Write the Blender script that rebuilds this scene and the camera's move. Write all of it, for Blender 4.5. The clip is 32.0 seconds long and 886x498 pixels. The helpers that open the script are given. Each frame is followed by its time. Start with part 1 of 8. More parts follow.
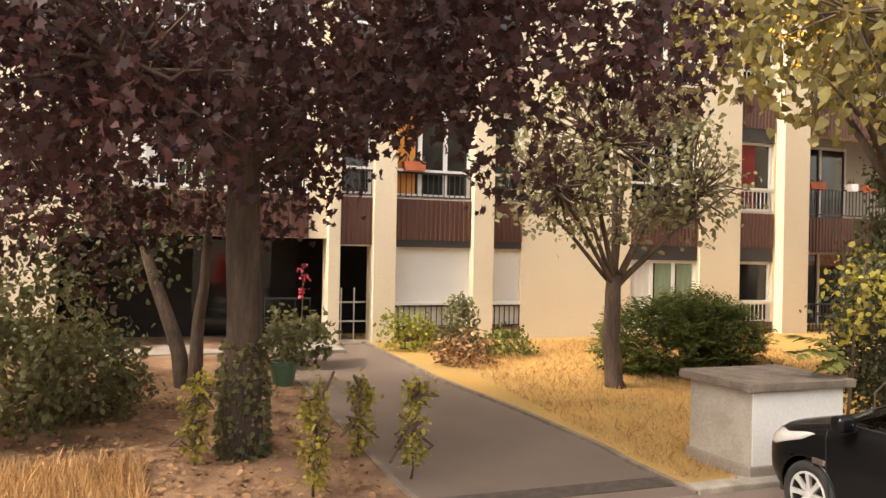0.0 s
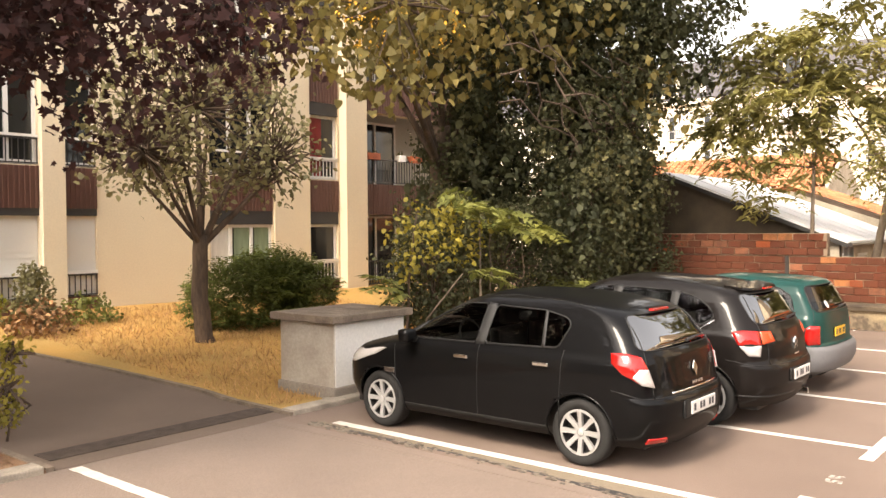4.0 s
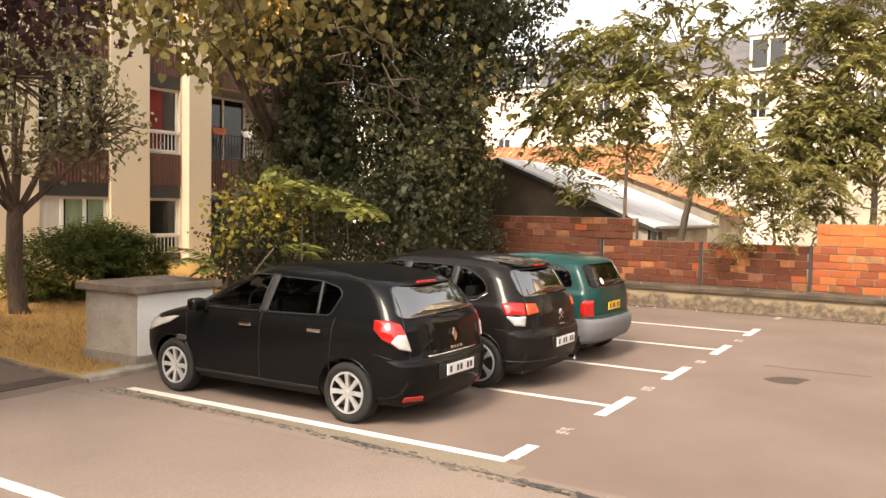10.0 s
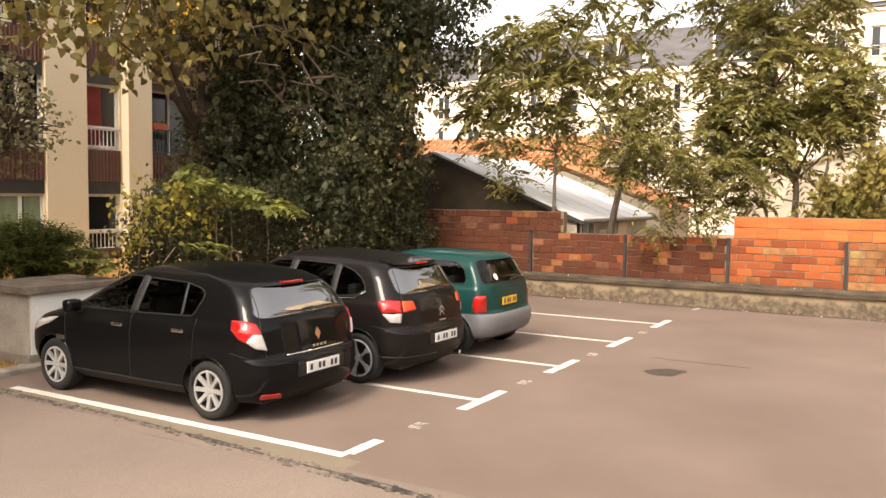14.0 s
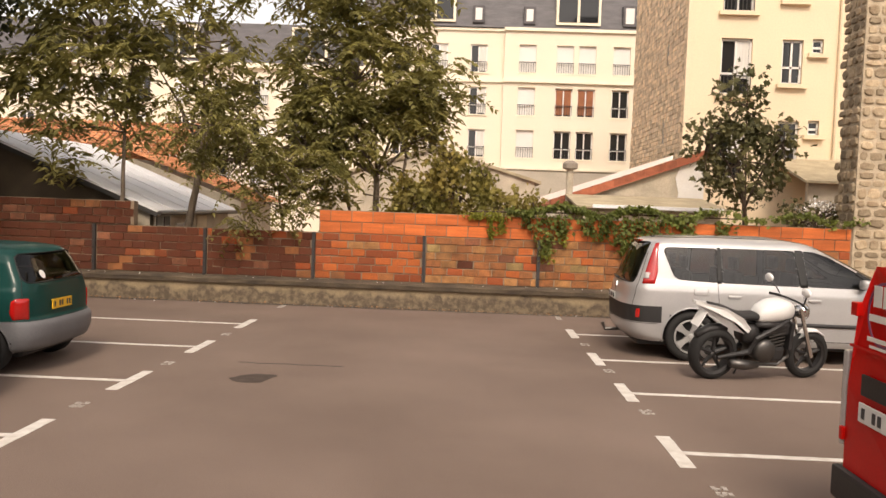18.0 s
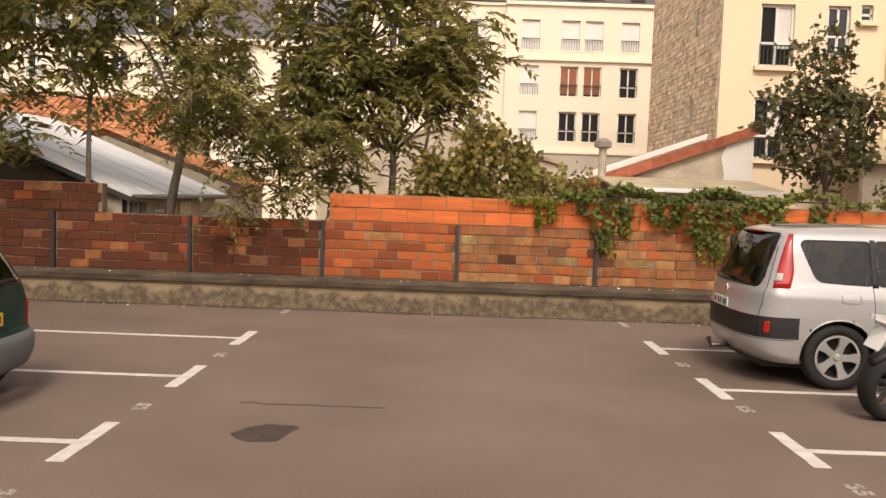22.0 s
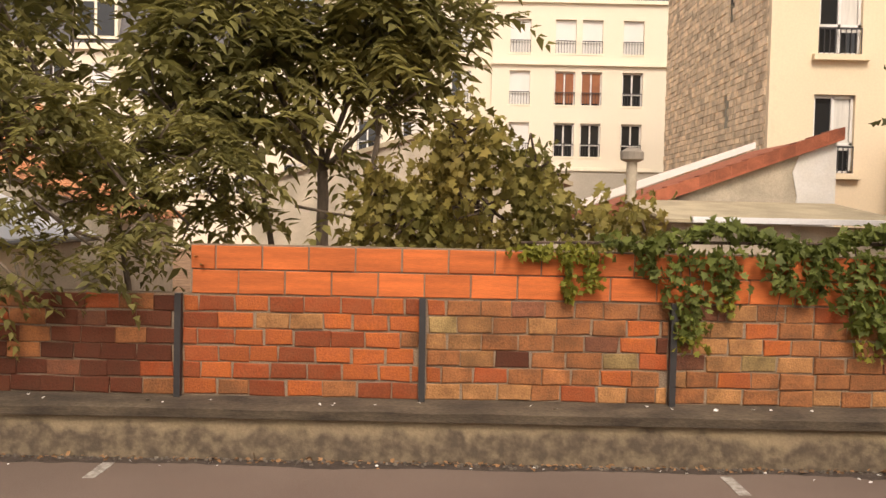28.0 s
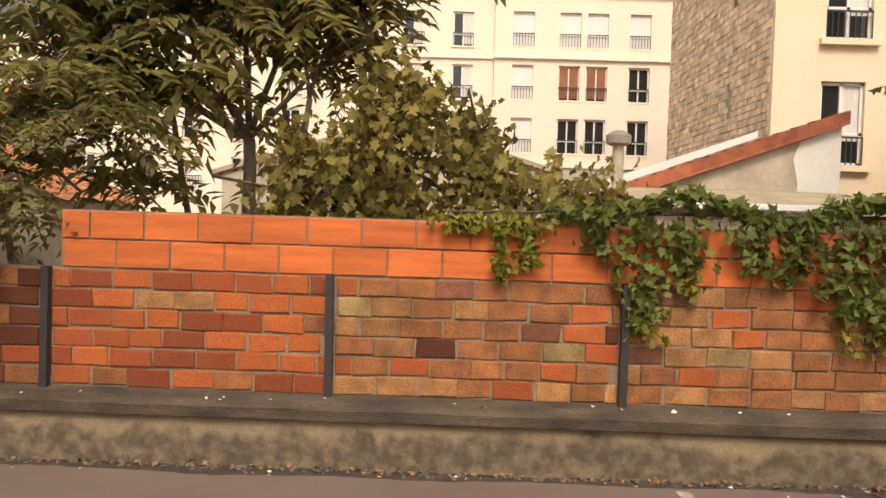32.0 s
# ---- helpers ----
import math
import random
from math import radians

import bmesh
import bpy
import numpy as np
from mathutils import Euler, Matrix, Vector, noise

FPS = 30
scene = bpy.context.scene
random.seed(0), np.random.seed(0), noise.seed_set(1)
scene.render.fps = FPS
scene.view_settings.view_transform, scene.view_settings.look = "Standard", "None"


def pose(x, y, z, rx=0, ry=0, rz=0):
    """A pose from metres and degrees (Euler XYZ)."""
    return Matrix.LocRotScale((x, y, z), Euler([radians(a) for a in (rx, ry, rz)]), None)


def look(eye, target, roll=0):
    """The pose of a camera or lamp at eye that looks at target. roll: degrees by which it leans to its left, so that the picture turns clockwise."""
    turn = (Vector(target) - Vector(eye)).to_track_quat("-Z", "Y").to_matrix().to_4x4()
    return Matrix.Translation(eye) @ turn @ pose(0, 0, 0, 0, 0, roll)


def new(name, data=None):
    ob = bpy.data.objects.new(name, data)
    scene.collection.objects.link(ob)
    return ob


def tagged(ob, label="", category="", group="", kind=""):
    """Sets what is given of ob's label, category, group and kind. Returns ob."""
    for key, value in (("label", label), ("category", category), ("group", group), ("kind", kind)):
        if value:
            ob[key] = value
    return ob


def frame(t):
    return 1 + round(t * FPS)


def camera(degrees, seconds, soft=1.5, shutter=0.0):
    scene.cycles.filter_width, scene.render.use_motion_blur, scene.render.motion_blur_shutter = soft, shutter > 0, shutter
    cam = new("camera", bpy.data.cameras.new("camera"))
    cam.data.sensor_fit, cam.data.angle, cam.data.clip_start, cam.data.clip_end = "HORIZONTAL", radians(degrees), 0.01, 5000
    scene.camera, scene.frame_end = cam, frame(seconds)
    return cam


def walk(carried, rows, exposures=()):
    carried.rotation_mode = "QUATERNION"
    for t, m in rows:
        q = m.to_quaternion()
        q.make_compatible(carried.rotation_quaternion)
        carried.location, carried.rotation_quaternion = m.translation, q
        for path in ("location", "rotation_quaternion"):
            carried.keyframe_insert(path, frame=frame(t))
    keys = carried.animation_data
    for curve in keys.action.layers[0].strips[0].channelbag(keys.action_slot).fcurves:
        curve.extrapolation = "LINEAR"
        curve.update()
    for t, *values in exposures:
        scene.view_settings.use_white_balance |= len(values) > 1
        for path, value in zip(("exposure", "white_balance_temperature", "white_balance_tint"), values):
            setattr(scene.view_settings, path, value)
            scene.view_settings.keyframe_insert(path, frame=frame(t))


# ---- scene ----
cam = camera(56.0, 32.0, soft=1.5)
PATH = [
    (0, (1.169, -4.989, 2.302), (-0.695, -4.266, 2.301), 1.1),
    (0.5, (1.015, -4.876, 2.23), (-0.75, -3.935, 2.205), 1.1),
    (1, (0.907, -4.801, 2.197), (-0.715, -3.632, 2.159), 1.3),
    (1.5, (0.978, -4.888, 2.151), (-0.45, -3.488, 2.137), 1.1),
    (2, (1.136, -5.136, 2.125), (-0.078, -3.547, 2.097), 0.7),
    (2.5, (1.132, -5.401, 2.098), (-0.165, -3.879, 2.045), -0.7),
    (4.5, (1.918, -5.712, 1.962), (0.675, -4.146, 1.912), -0.1),
    (5, (2.154, -5.355, 1.833), (1.095, -3.66, 1.761), 1.0),
    (5.5, (2.513, -5.284, 1.776), (1.502, -3.559, 1.707), 0.7),
    (6, (2.79, -5.259, 1.695), (1.699, -3.585, 1.612), 0.4),
    (6.5, (2.969, -5.215, 1.707), (1.842, -3.566, 1.602), 1.0),
    (7, (2.997, -5.14, 1.665), (1.851, -3.501, 1.616), 1.6),
    (7.5, (2.93, -5.141, 1.683), (1.796, -3.496, 1.577), 1.4),
    (8, (2.879, -5.189, 1.755), (1.8, -3.507, 1.692), 1.6),
    (8.5, (2.867, -5.298, 1.857), (1.841, -3.584, 1.758), 1.9),
    (9, (2.845, -5.385, 1.922), (1.845, -3.656, 1.826), 1.7),
    (9.5, (2.821, -5.554, 1.947), (1.761, -3.861, 1.861), 1.8),
    (10, (2.789, -5.653, 2.018), (1.754, -3.945, 1.919), 1.0),
    (10.5, (2.749, -5.736, 2.008), (1.76, -4.0, 1.909), 1.1),
    (11, (2.762, -5.727, 1.985), (1.745, -4.008, 1.877), -0.1),
    (11.5, (2.914, -5.627, 2.002), (1.938, -3.885, 1.887), 0.5),
    (12, (3.283, -5.459, 1.969), (2.307, -3.717, 1.858), 1.8),
    (12.5, (3.513, -5.38, 1.984), (2.525, -3.644, 1.874), 0.1),
    (13, (3.669, -5.333, 2.005), (2.641, -3.62, 1.895), -0.5),
    (13.5, (3.8, -5.321, 2.091), (2.778, -3.607, 1.974), 0.3),
    (14, (3.978, -5.224, 2.168), (2.97, -3.501, 2.042), 0.6),
    (14.5, (3.958, -4.941, 2.1), (3.031, -3.173, 1.981), 1.9),
    (15, (4.055, -4.775, 2.044), (3.35, -2.906, 1.938), 1.8),
    (15.5, (4.235, -4.865, 2.12), (3.745, -2.929, 2.008), 1.8),
    (17.5, (3.737, -4.101, 1.988), (3.679, -2.105, 1.894), 1.9),
    (18, (3.535, -3.982, 1.976), (3.469, -1.986, 1.874), 2.1),
    (18.5, (3.284, -3.827, 2.049), (3.243, -1.83, 1.943), 1.9),
    (19, (3.045, -3.661, 2.052), (3.006, -1.665, 1.932), 1.4),
    (19.5, (2.954, -3.391, 1.993), (2.918, -1.395, 1.875), 2.6),
    (20, (2.931, -3.093, 2.003), (2.894, -1.097, 1.879), 1.3),
    (20.5, (2.844, -2.678, 2.001), (2.815, -0.682, 1.867), 0.6),
    (21, (2.815, -2.181, 1.939), (2.783, -0.185, 1.809), 1.9),
    (21.5, (2.688, -1.681, 1.916), (2.662, 0.314, 1.783), 1.9),
    (22, (2.58, -1.191, 1.883), (2.556, 0.805, 1.75), 2.0),
    (22.5, (2.52, -0.779, 1.922), (2.491, 1.216, 1.784), 1.7),
    (23, (2.402, -0.223, 1.973), (2.38, 1.772, 1.825), 1.2),
    (23.5, (2.333, 0.394, 1.989), (2.313, 2.388, 1.841), 1.3),
    (24, (2.285, 1.119, 2.021), (2.269, 3.114, 1.871), 1.6),
    (24.5, (2.281, 1.754, 2.047), (2.264, 3.749, 1.904), 1.8),
    (26.5, (2.455, 3.959, 2.132), (2.449, 5.955, 2.004), 1.3),
    (27, (2.614, 4.367, 2.154), (2.61, 6.365, 2.067), 1.2),
    (27.5, (2.744, 4.57, 2.143), (2.742, 6.569, 2.07), 1.9),
    (28, (2.792, 4.712, 2.148), (2.797, 6.71, 2.061), 1.2),
    (28.5, (2.851, 4.788, 2.144), (2.858, 6.787, 2.101), 2.1),
    (29, (2.965, 4.796, 2.119), (2.972, 6.795, 2.072), 1.9),
    (29.5, (3.051, 4.806, 2.112), (3.044, 6.804, 2.029), 0.8),
    (30, (3.118, 4.858, 2.096), (3.093, 6.857, 2.047), 1.0),
    (30.5, (3.218, 4.963, 2.034), (3.191, 6.959, 1.922), -0.5),
    (31, (3.325, 5.202, 1.949), (3.278, 7.2, 1.871), 1.2),
    (31.5, (3.46, 5.496, 1.912), (3.43, 7.494, 1.829), 2.0),
    (32, (3.57, 5.791, 1.865), (3.539, 7.789, 1.786), 1.8),
]
walk(cam, [(t, look(eye, target, roll)) for t, eye, target, roll in PATH],
     exposures=[(0.0, 2.12, 7450, 13), (2.0, 2.2, 7450, 14), (5.0, 1.82, 7450, 14), (9.0, 1.68, 7450, 14), (13.5, 1.6, 7450, 14), (15.0, 1.25, 7450, 15), (17.5, 0.78, 7520, 16), (19.0, 0.62, 7520, 17), (32.0, 0.65, 7520, 16)])

# ---- light: high thin overcast ----
world = bpy.data.worlds.new("overcast_sky")
scene.world = world
world.use_nodes = True
wn = world.node_tree.nodes
sky = wn.new("ShaderNodeTexSky")
sky.sky_type, sky.sun_disc = 'NISHITA', False
sky.sun_elevation, sky.sun_rotation = radians(48), radians(177)
sky.air_density, sky.dust_density = 1.0, 3.0
pale = wn.new("ShaderNodeHueSaturation")
pale.inputs["Saturation"].default_value = 0.25
world.node_tree.links.new(sky.outputs[0], pale.inputs["Color"])
world.node_tree.links.new(pale.outputs[0], wn["Background"].inputs[0])
wn["Background"].inputs[1].default_value = 0.15
sun = new("sun", bpy.data.lights.new("sun", 'SUN'))
sun.data.energy, sun.data.angle, sun.data.color = 1.25, radians(18), (1.0, 0.93, 0.82)
sun.matrix_world = look((1.0, -17, 19), (0, 0, 0))


# ---- materials ----
def mat(name, col, rough=0.8, var=0.15, scale=2.5, bump=0.15, fine=45.0, metal=0.0, col2=None, patch=0.5, rand=0.0, coat=0.0, stretch=(1, 1, 1), island=0.0):
    """A surface with broad patches, fine grain and relief. col2: what the patches turn to."""
    m = bpy.data.materials.new(name)
    m.use_nodes = True
    nt = m.node_tree
    n, l = nt.nodes, nt.links
    p = n["Principled BSDF"]
    p.inputs["Roughness"].default_value, p.inputs["Metallic"].default_value = rough, metal
    p.inputs["Coat Weight"].default_value = coat
    p.inputs["Coat Roughness"].default_value = 0.03
    tc = n.new("ShaderNodeTexCoord")
    mp = n.new("ShaderNodeMapping")
    mp.inputs["Scale"].default_value = stretch
    l.new(n.new("ShaderNodeNewGeometry").outputs["Position"] if rand else tc.outputs["Object"], mp.inputs[0])
    big = n.new("ShaderNodeTexNoise")
    big.inputs["Scale"].default_value, big.inputs["Detail"].default_value = scale, 5
    small = n.new("ShaderNodeTexNoise")
    small.inputs["Scale"].default_value, small.inputs["Detail"].default_value = fine, 3
    for t in (big, small):
        l.new(mp.outputs[0], t.inputs[0])
    ramp = n.new("ShaderNodeMapRange")
    ramp.inputs[1].default_value, ramp.inputs[2].default_value = 0.5 - 0.25 * patch - 0.05, 0.5 + 0.25 * patch + 0.05
    l.new(big.outputs[0], ramp.inputs[0])
    mix = n.new("ShaderNodeMix")
    mix.data_type = 'RGBA'
    c2 = col2 or tuple(min(1, c * (1 + 1.6 * var)) for c in col)
    mix.inputs[6].default_value, mix.inputs[7].default_value = (*[c * (1 - var) for c in col], 1), (*c2, 1)
    l.new(ramp.outputs[0], mix.inputs[0])
    hs = n.new("ShaderNodeHueSaturation")
    l.new(mix.outputs[2], hs.inputs["Color"])
    grain = n.new("ShaderNodeMapRange")
    grain.inputs[1].default_value, grain.inputs[2].default_value = 0.25, 0.75
    grain.inputs[3].default_value, grain.inputs[4].default_value = 1 - var, 1 + var
    l.new(small.outputs[0], grain.inputs[0])
    value = grain.outputs[0]
    if rand or island:
        if rand:
            src = n.new("ShaderNodeObjectInfo").outputs["Random"]
        else:
            src = n.new("ShaderNodeNewGeometry").outputs["Random Per Island"]
        r = n.new("ShaderNodeMapRange")
        r.inputs[3].default_value, r.inputs[4].default_value = 1 - (rand or island), 1 + (rand or island)
        l.new(src, r.inputs[0])
        mu = n.new("ShaderNodeMath")
        mu.operation = 'MULTIPLY'
        l.new(value, mu.inputs[0]), l.new(r.outputs[0], mu.inputs[1])
        value = mu.outputs[0]
    l.new(value, hs.inputs["Value"])
    l.new(hs.outputs[0], p.inputs["Base Color"])
    if bump:
        b = n.new("ShaderNodeBump")
        b.inputs["Strength"].default_value, b.inputs["Distance"].default_value = bump, 0.02
        l.new(small.outputs[0], b.inputs["Height"])
        l.new(b.outputs[0], p.inputs["Normal"])
    return m


def leaf_mat(name, col, col2, island=0.35, rough=0.7, thin=0.42):
    m = mat(name, col, rough=rough, var=0.15, scale=0.9, fine=18, bump=0.0, col2=col2, patch=0.8, island=island)
    nt = m.node_tree
    p, out = nt.nodes["Principled BSDF"], nt.nodes["Material Output"]
    tr = nt.nodes.new("ShaderNodeBsdfTranslucent")
    mx = nt.nodes.new("ShaderNodeMixShader")
    mx.inputs[0].default_value = thin
    nt.links.new(p.inputs["Base Color"].links[0].from_socket, tr.inputs[0])
    nt.links.new(p.outputs[0], mx.inputs[1]), nt.links.new(tr.outputs[0], mx.inputs[2])
    nt.links.new(mx.outputs[0], out.inputs[0])
    return m


def glass_mat(name, tint, gloss=1.0):
    m = bpy.data.materials.new(name)
    m.use_nodes = True
    nt = m.node_tree
    nt.nodes.remove(nt.nodes["Principled BSDF"])
    t, g, mx, f = (nt.nodes.new("ShaderNode" + k) for k in ("BsdfTransparent", "BsdfGlossy", "MixShader", "Fresnel"))
    t.inputs[0].default_value = (*tint, 1)
    g.inputs["Roughness"].default_value = 0.02
    f.inputs[0].default_value = 1.5 * gloss
    nt.links.new(f.outputs[0], mx.inputs[0]), nt.links.new(t.outputs[0], mx.inputs[1]), nt.links.new(g.outputs[0], mx.inputs[2])
    nt.links.new(mx.outputs[0], nt.nodes["Material Output"].inputs[0])
    return m


def car_mat(name, col):
    """Lacquered paint: a plain colour under one clear gloss coat."""
    m = mat(name, col, rough=0.5, var=0.05, bump=0.0, coat=0.36)
    m.node_tree.nodes["Principled BSDF"].inputs["Specular IOR Level"].default_value = 0.05
    return m


M = dict(
    asphalt=mat("asphalt", (0.166, 0.117, 0.091), rough=0.92, var=0.24, scale=0.45, bump=0.5, fine=95, patch=1.0, col2=(0.215, 0.158, 0.126)),
    asphalt_road=mat("asphalt_road", (0.185, 0.142, 0.115), rough=0.92, var=0.22, scale=0.4, bump=0.5, fine=95, patch=1.0),
    asphalt_path=mat("asphalt_path", (0.138, 0.100, 0.077), rough=0.92, var=0.12, scale=0.5, bump=0.35, fine=140),
    paint=mat("line_paint", (0.72, 0.69, 0.64), rough=0.8, var=0.10, scale=9, bump=0.2, fine=120, col2=(0.50, 0.46, 0.41), patch=0.6),
    paint_worn=mat("worn_paint", (0.56, 0.52, 0.46), rough=0.85, var=0.2, scale=14, bump=0.2, fine=120, col2=(0.24, 0.21, 0.18), patch=0.3),
    tar=mat("tar_patch", (0.028, 0.025, 0.024), rough=0.75, var=0.25, scale=5, bump=0.3, fine=90),
    iron=mat("dark_brown_ground", (0.058, 0.042, 0.033), rough=0.8, var=0.25, scale=8, bump=0.4, fine=80, metal=0.1),
    soil=mat("soil", (0.23, 0.115, 0.06), rough=0.95, var=0.35, scale=2.5, bump=0.8, fine=55, col2=(0.30, 0.18, 0.10)),
    lawn=mat("dry_lawn", (0.60, 0.34, 0.09), rough=0.95, var=0.2, scale=0.8, bump=0.8, fine=70, col2=(0.34, 0.22, 0.07), patch=0.8),
    kerb=mat("kerb_stone", (0.30, 0.26, 0.21), rough=0.9, var=0.2, scale=4, bump=0.3, fine=60),
    concrete=mat("concrete", (0.34, 0.30, 0.25), rough=0.9, var=0.18, scale=3, bump=0.25, fine=50, col2=(0.24, 0.20, 0.16)),
    slab=mat("weathered_slab", (0.165, 0.128, 0.096), rough=0.92, var=0.25, scale=5, bump=0.4, fine=50),
    ledge=mat("mossy_ledge", (0.066, 0.048, 0.033), rough=0.95, var=0.35, scale=4, bump=0.6, fine=40, col2=(0.115, 0.086, 0.056), stretch=(0.6, 1, 2)),
    whitewash=mat("whitewash", (0.80, 0.78, 0.74), rough=0.85, var=0.07, scale=2.5, bump=0.15, fine=30, col2=(0.72, 0.69, 0.63)),
    render_grey=mat("pillar_render", (0.50, 0.45, 0.38), rough=0.9, var=0.12, scale=3, bump=0.3, fine=30, col2=(0.36, 0.31, 0.25)),
    facade=mat("cream_facade", (0.76, 0.65, 0.47), rough=0.9, var=0.05, scale=0.7, bump=0.1, fine=30, col2=(0.70, 0.585, 0.42)),
    facade_far=mat("pale_facade", (0.80, 0.725, 0.585), rough=0.9, var=0.05, scale=0.25, bump=0.05, fine=20, col2=(0.75, 0.67, 0.53)),
    facade_right=mat("ochre_facade", (0.82, 0.68, 0.48), rough=0.9, var=0.05, scale=0.35, bump=0.1, fine=20, col2=(0.75, 0.61, 0.43)),
    facade_grey=mat("grey_render", (0.42, 0.38, 0.31), rough=0.9, var=0.08, scale=0.6, bump=0.1, fine=20),
    stringcourse=mat("pale_stringcourse", (0.80, 0.73, 0.58), rough=0.9, var=0.05, scale=1.0, bump=0.1),
    slate=mat("slate_roof", (0.075, 0.07, 0.075), rough=0.6, var=0.18, scale=1.2, bump=0.2, fine=12, stretch=(1, 1, 4)),
    brown_panel=mat("brown_panel", (0.105, 0.045, 0.032), rough=0.55, var=0.12, scale=1.5, bump=0.05),
    dark_panel=mat("dark_lintel", (0.035, 0.032, 0.03), rough=0.6, var=0.1, bump=0.05),
    shutter=mat("white_shutter", (0.70, 0.68, 0.64), rough=0.6, var=0.03, scale=1, bump=0.05),
    white_frame=mat("white_frame", (0.74, 0.72, 0.68), rough=0.5, var=0.03, bump=0.02),
    brown_shutter=mat("brown_shutter", (0.26, 0.09, 0.035), rough=0.6, var=0.12, bump=0.05),
    curtain=mat("net_curtain", (0.62, 0.60, 0.55), rough=0.9, var=0.06, scale=12, bump=0.1, stretch=(1, 1, 0.1)),
    curtain_green=mat("green_curtain", (0.20, 0.26, 0.17), rough=0.9, var=0.12, scale=14, bump=0.1, stretch=(1, 1, 0.1)),
    awning_red=mat("red_blind", (0.20, 0.022, 0.02), rough=0.8, var=0.15, bump=0.1),
    awning_orange=mat("orange_blind", (0.60, 0.24, 0.05), rough=0.8, var=0.1, bump=0.1),
    # gloom of unlit rooms, put into a near-black base colour
    room=mat("painted_dim_interior", (0.035, 0.032, 0.03), rough=0.9, var=0.2, bump=0.0),
    pane=mat("window_glass", (0.018, 0.019, 0.020), rough=0.06, var=0.1, scale=0.5, bump=0.0),
    rail=mat("dark_railing", (0.03, 0.028, 0.028), rough=0.5, var=0.1, bump=0.0),
    rail_white=mat("white_railing", (0.62, 0.60, 0.57), rough=0.5, var=0.05, bump=0.0),
    tiles=mat("clay_tiles", (0.47, 0.17, 0.065), rough=0.85, var=0.2, scale=2.0, bump=0.2, fine=25, col2=(0.56, 0.25, 0.12), island=0.25),
    verge=mat("verge_tiles", (0.30, 0.09, 0.045), rough=0.8, var=0.2, scale=4, bump=0.2, rand=0.2),
    white_sheet=mat("white_roof_sheet", (0.74, 0.74, 0.74), rough=0.45, var=0.06, scale=0.8, bump=0.05),
    fibre=mat("corrugated_sheet", (0.36, 0.30, 0.20), rough=0.85, var=0.15, scale=2, bump=0.1),
    # brown render, its colour lowered to hold the shade on the gable
    hut_wall_shaded=mat("shaded_brown_render", (0.052, 0.037, 0.022), rough=0.9, var=0.2, scale=2, bump=0.3),
    hut_pale=mat("pale_render", (0.45, 0.39, 0.30), rough=0.9, var=0.15, scale=2, bump=0.2),
    mortar=mat("grey_mortar", (0.34, 0.235, 0.15), rough=0.95, var=0.2, scale=4, bump=0.5, fine=60, col2=(0.22, 0.165, 0.12)),
    # deep red, taken darker to hold the tree shade of the left bays
    brick_deep=mat("deep_red_shaded_brick", (0.125, 0.028, 0.009), rough=0.9, var=0.2, scale=5, bump=0.3, fine=60, rand=0.2, col2=(0.092, 0.027, 0.010)),
    brick_red=mat("red_brick", (0.38, 0.072, 0.015), rough=0.85, var=0.25, scale=6, col2=(0.27, 0.070, 0.022), bump=0.3, fine=60, rand=0.35),
    brick_orange=mat("orange_brick", (0.53, 0.130, 0.024), rough=0.85, var=0.25, scale=6, bump=0.35, fine=60, rand=0.22, col2=(0.32, 0.078, 0.022)),
    brick_brown=mat("brown_brick", (0.25, 0.098, 0.036), rough=0.88, var=0.3, scale=6, bump=0.4, fine=60, rand=0.22, col2=(0.34, 0.125, 0.042)),
    brick_dark=mat("dark_brick", (0.16, 0.058, 0.028), rough=0.88, var=0.25, scale=8, bump=0.35, fine=60, rand=0.3),
    brick_tan=mat("tan_brick", (0.28, 0.13, 0.048), rough=0.9, var=0.28, scale=6, bump=0.4, fine=60, rand=0.25),
    brick_olive=mat("mossy_brick", (0.23, 0.15, 0.06), rough=0.92, var=0.3, scale=6, bump=0.4, fine=60, rand=0.25),
    block=mat("terracotta_block", (0.50, 0.122, 0.030), rough=0.85, var=0.17, scale=3, bump=0.25, fine=40, rand=0.18, stretch=(0.4, 1, 5)),
    stone=mat("rubble_stone", (0.36, 0.26, 0.16), rough=0.92, var=0.2, scale=6, bump=0.4, fine=40, rand=0.35),
    lime=mat("lime_joint", (0.42, 0.34, 0.24), rough=0.95, var=0.15, scale=6, bump=0.4),
    ashlar=mat("grey_ashlar", (0.70, 0.555, 0.39), rough=0.92, var=0.2, scale=3, bump=0.4, fine=30, island=0.22),
    bark=mat("bark", (0.075, 0.05, 0.034), rough=0.95, var=0.3, scale=6, bump=0.9, fine=30, stretch=(1, 1, 0.25)),
    bark_dark=mat("dark_bark", (0.048, 0.032, 0.022), rough=0.95, var=0.3, scale=6, bump=0.9, fine=30, stretch=(1, 1, 0.25)),
    bark_pale=mat("pale_bark", (0.17, 0.13, 0.095), rough=0.9, var=0.25, scale=6, bump=0.5, fine=30, stretch=(1, 1, 0.3)),
    black_paint=car_mat("black_car_paint", (0.003, 0.003, 0.0033)),
    green_paint=car_mat("green_car_paint", (0.006, 0.042, 0.037)),
    silver_paint=mat("silver_car_paint", (0.42, 0.415, 0.41), rough=0.32, var=0.03, bump=0.0, coat=0.8, metal=0.3),
    red_paint=car_mat("red_van_paint", (0.50, 0.008, 0.006)),
    seal=mat("black_seal", (0.006, 0.006, 0.006), rough=0.6, var=0.05, bump=0.0),
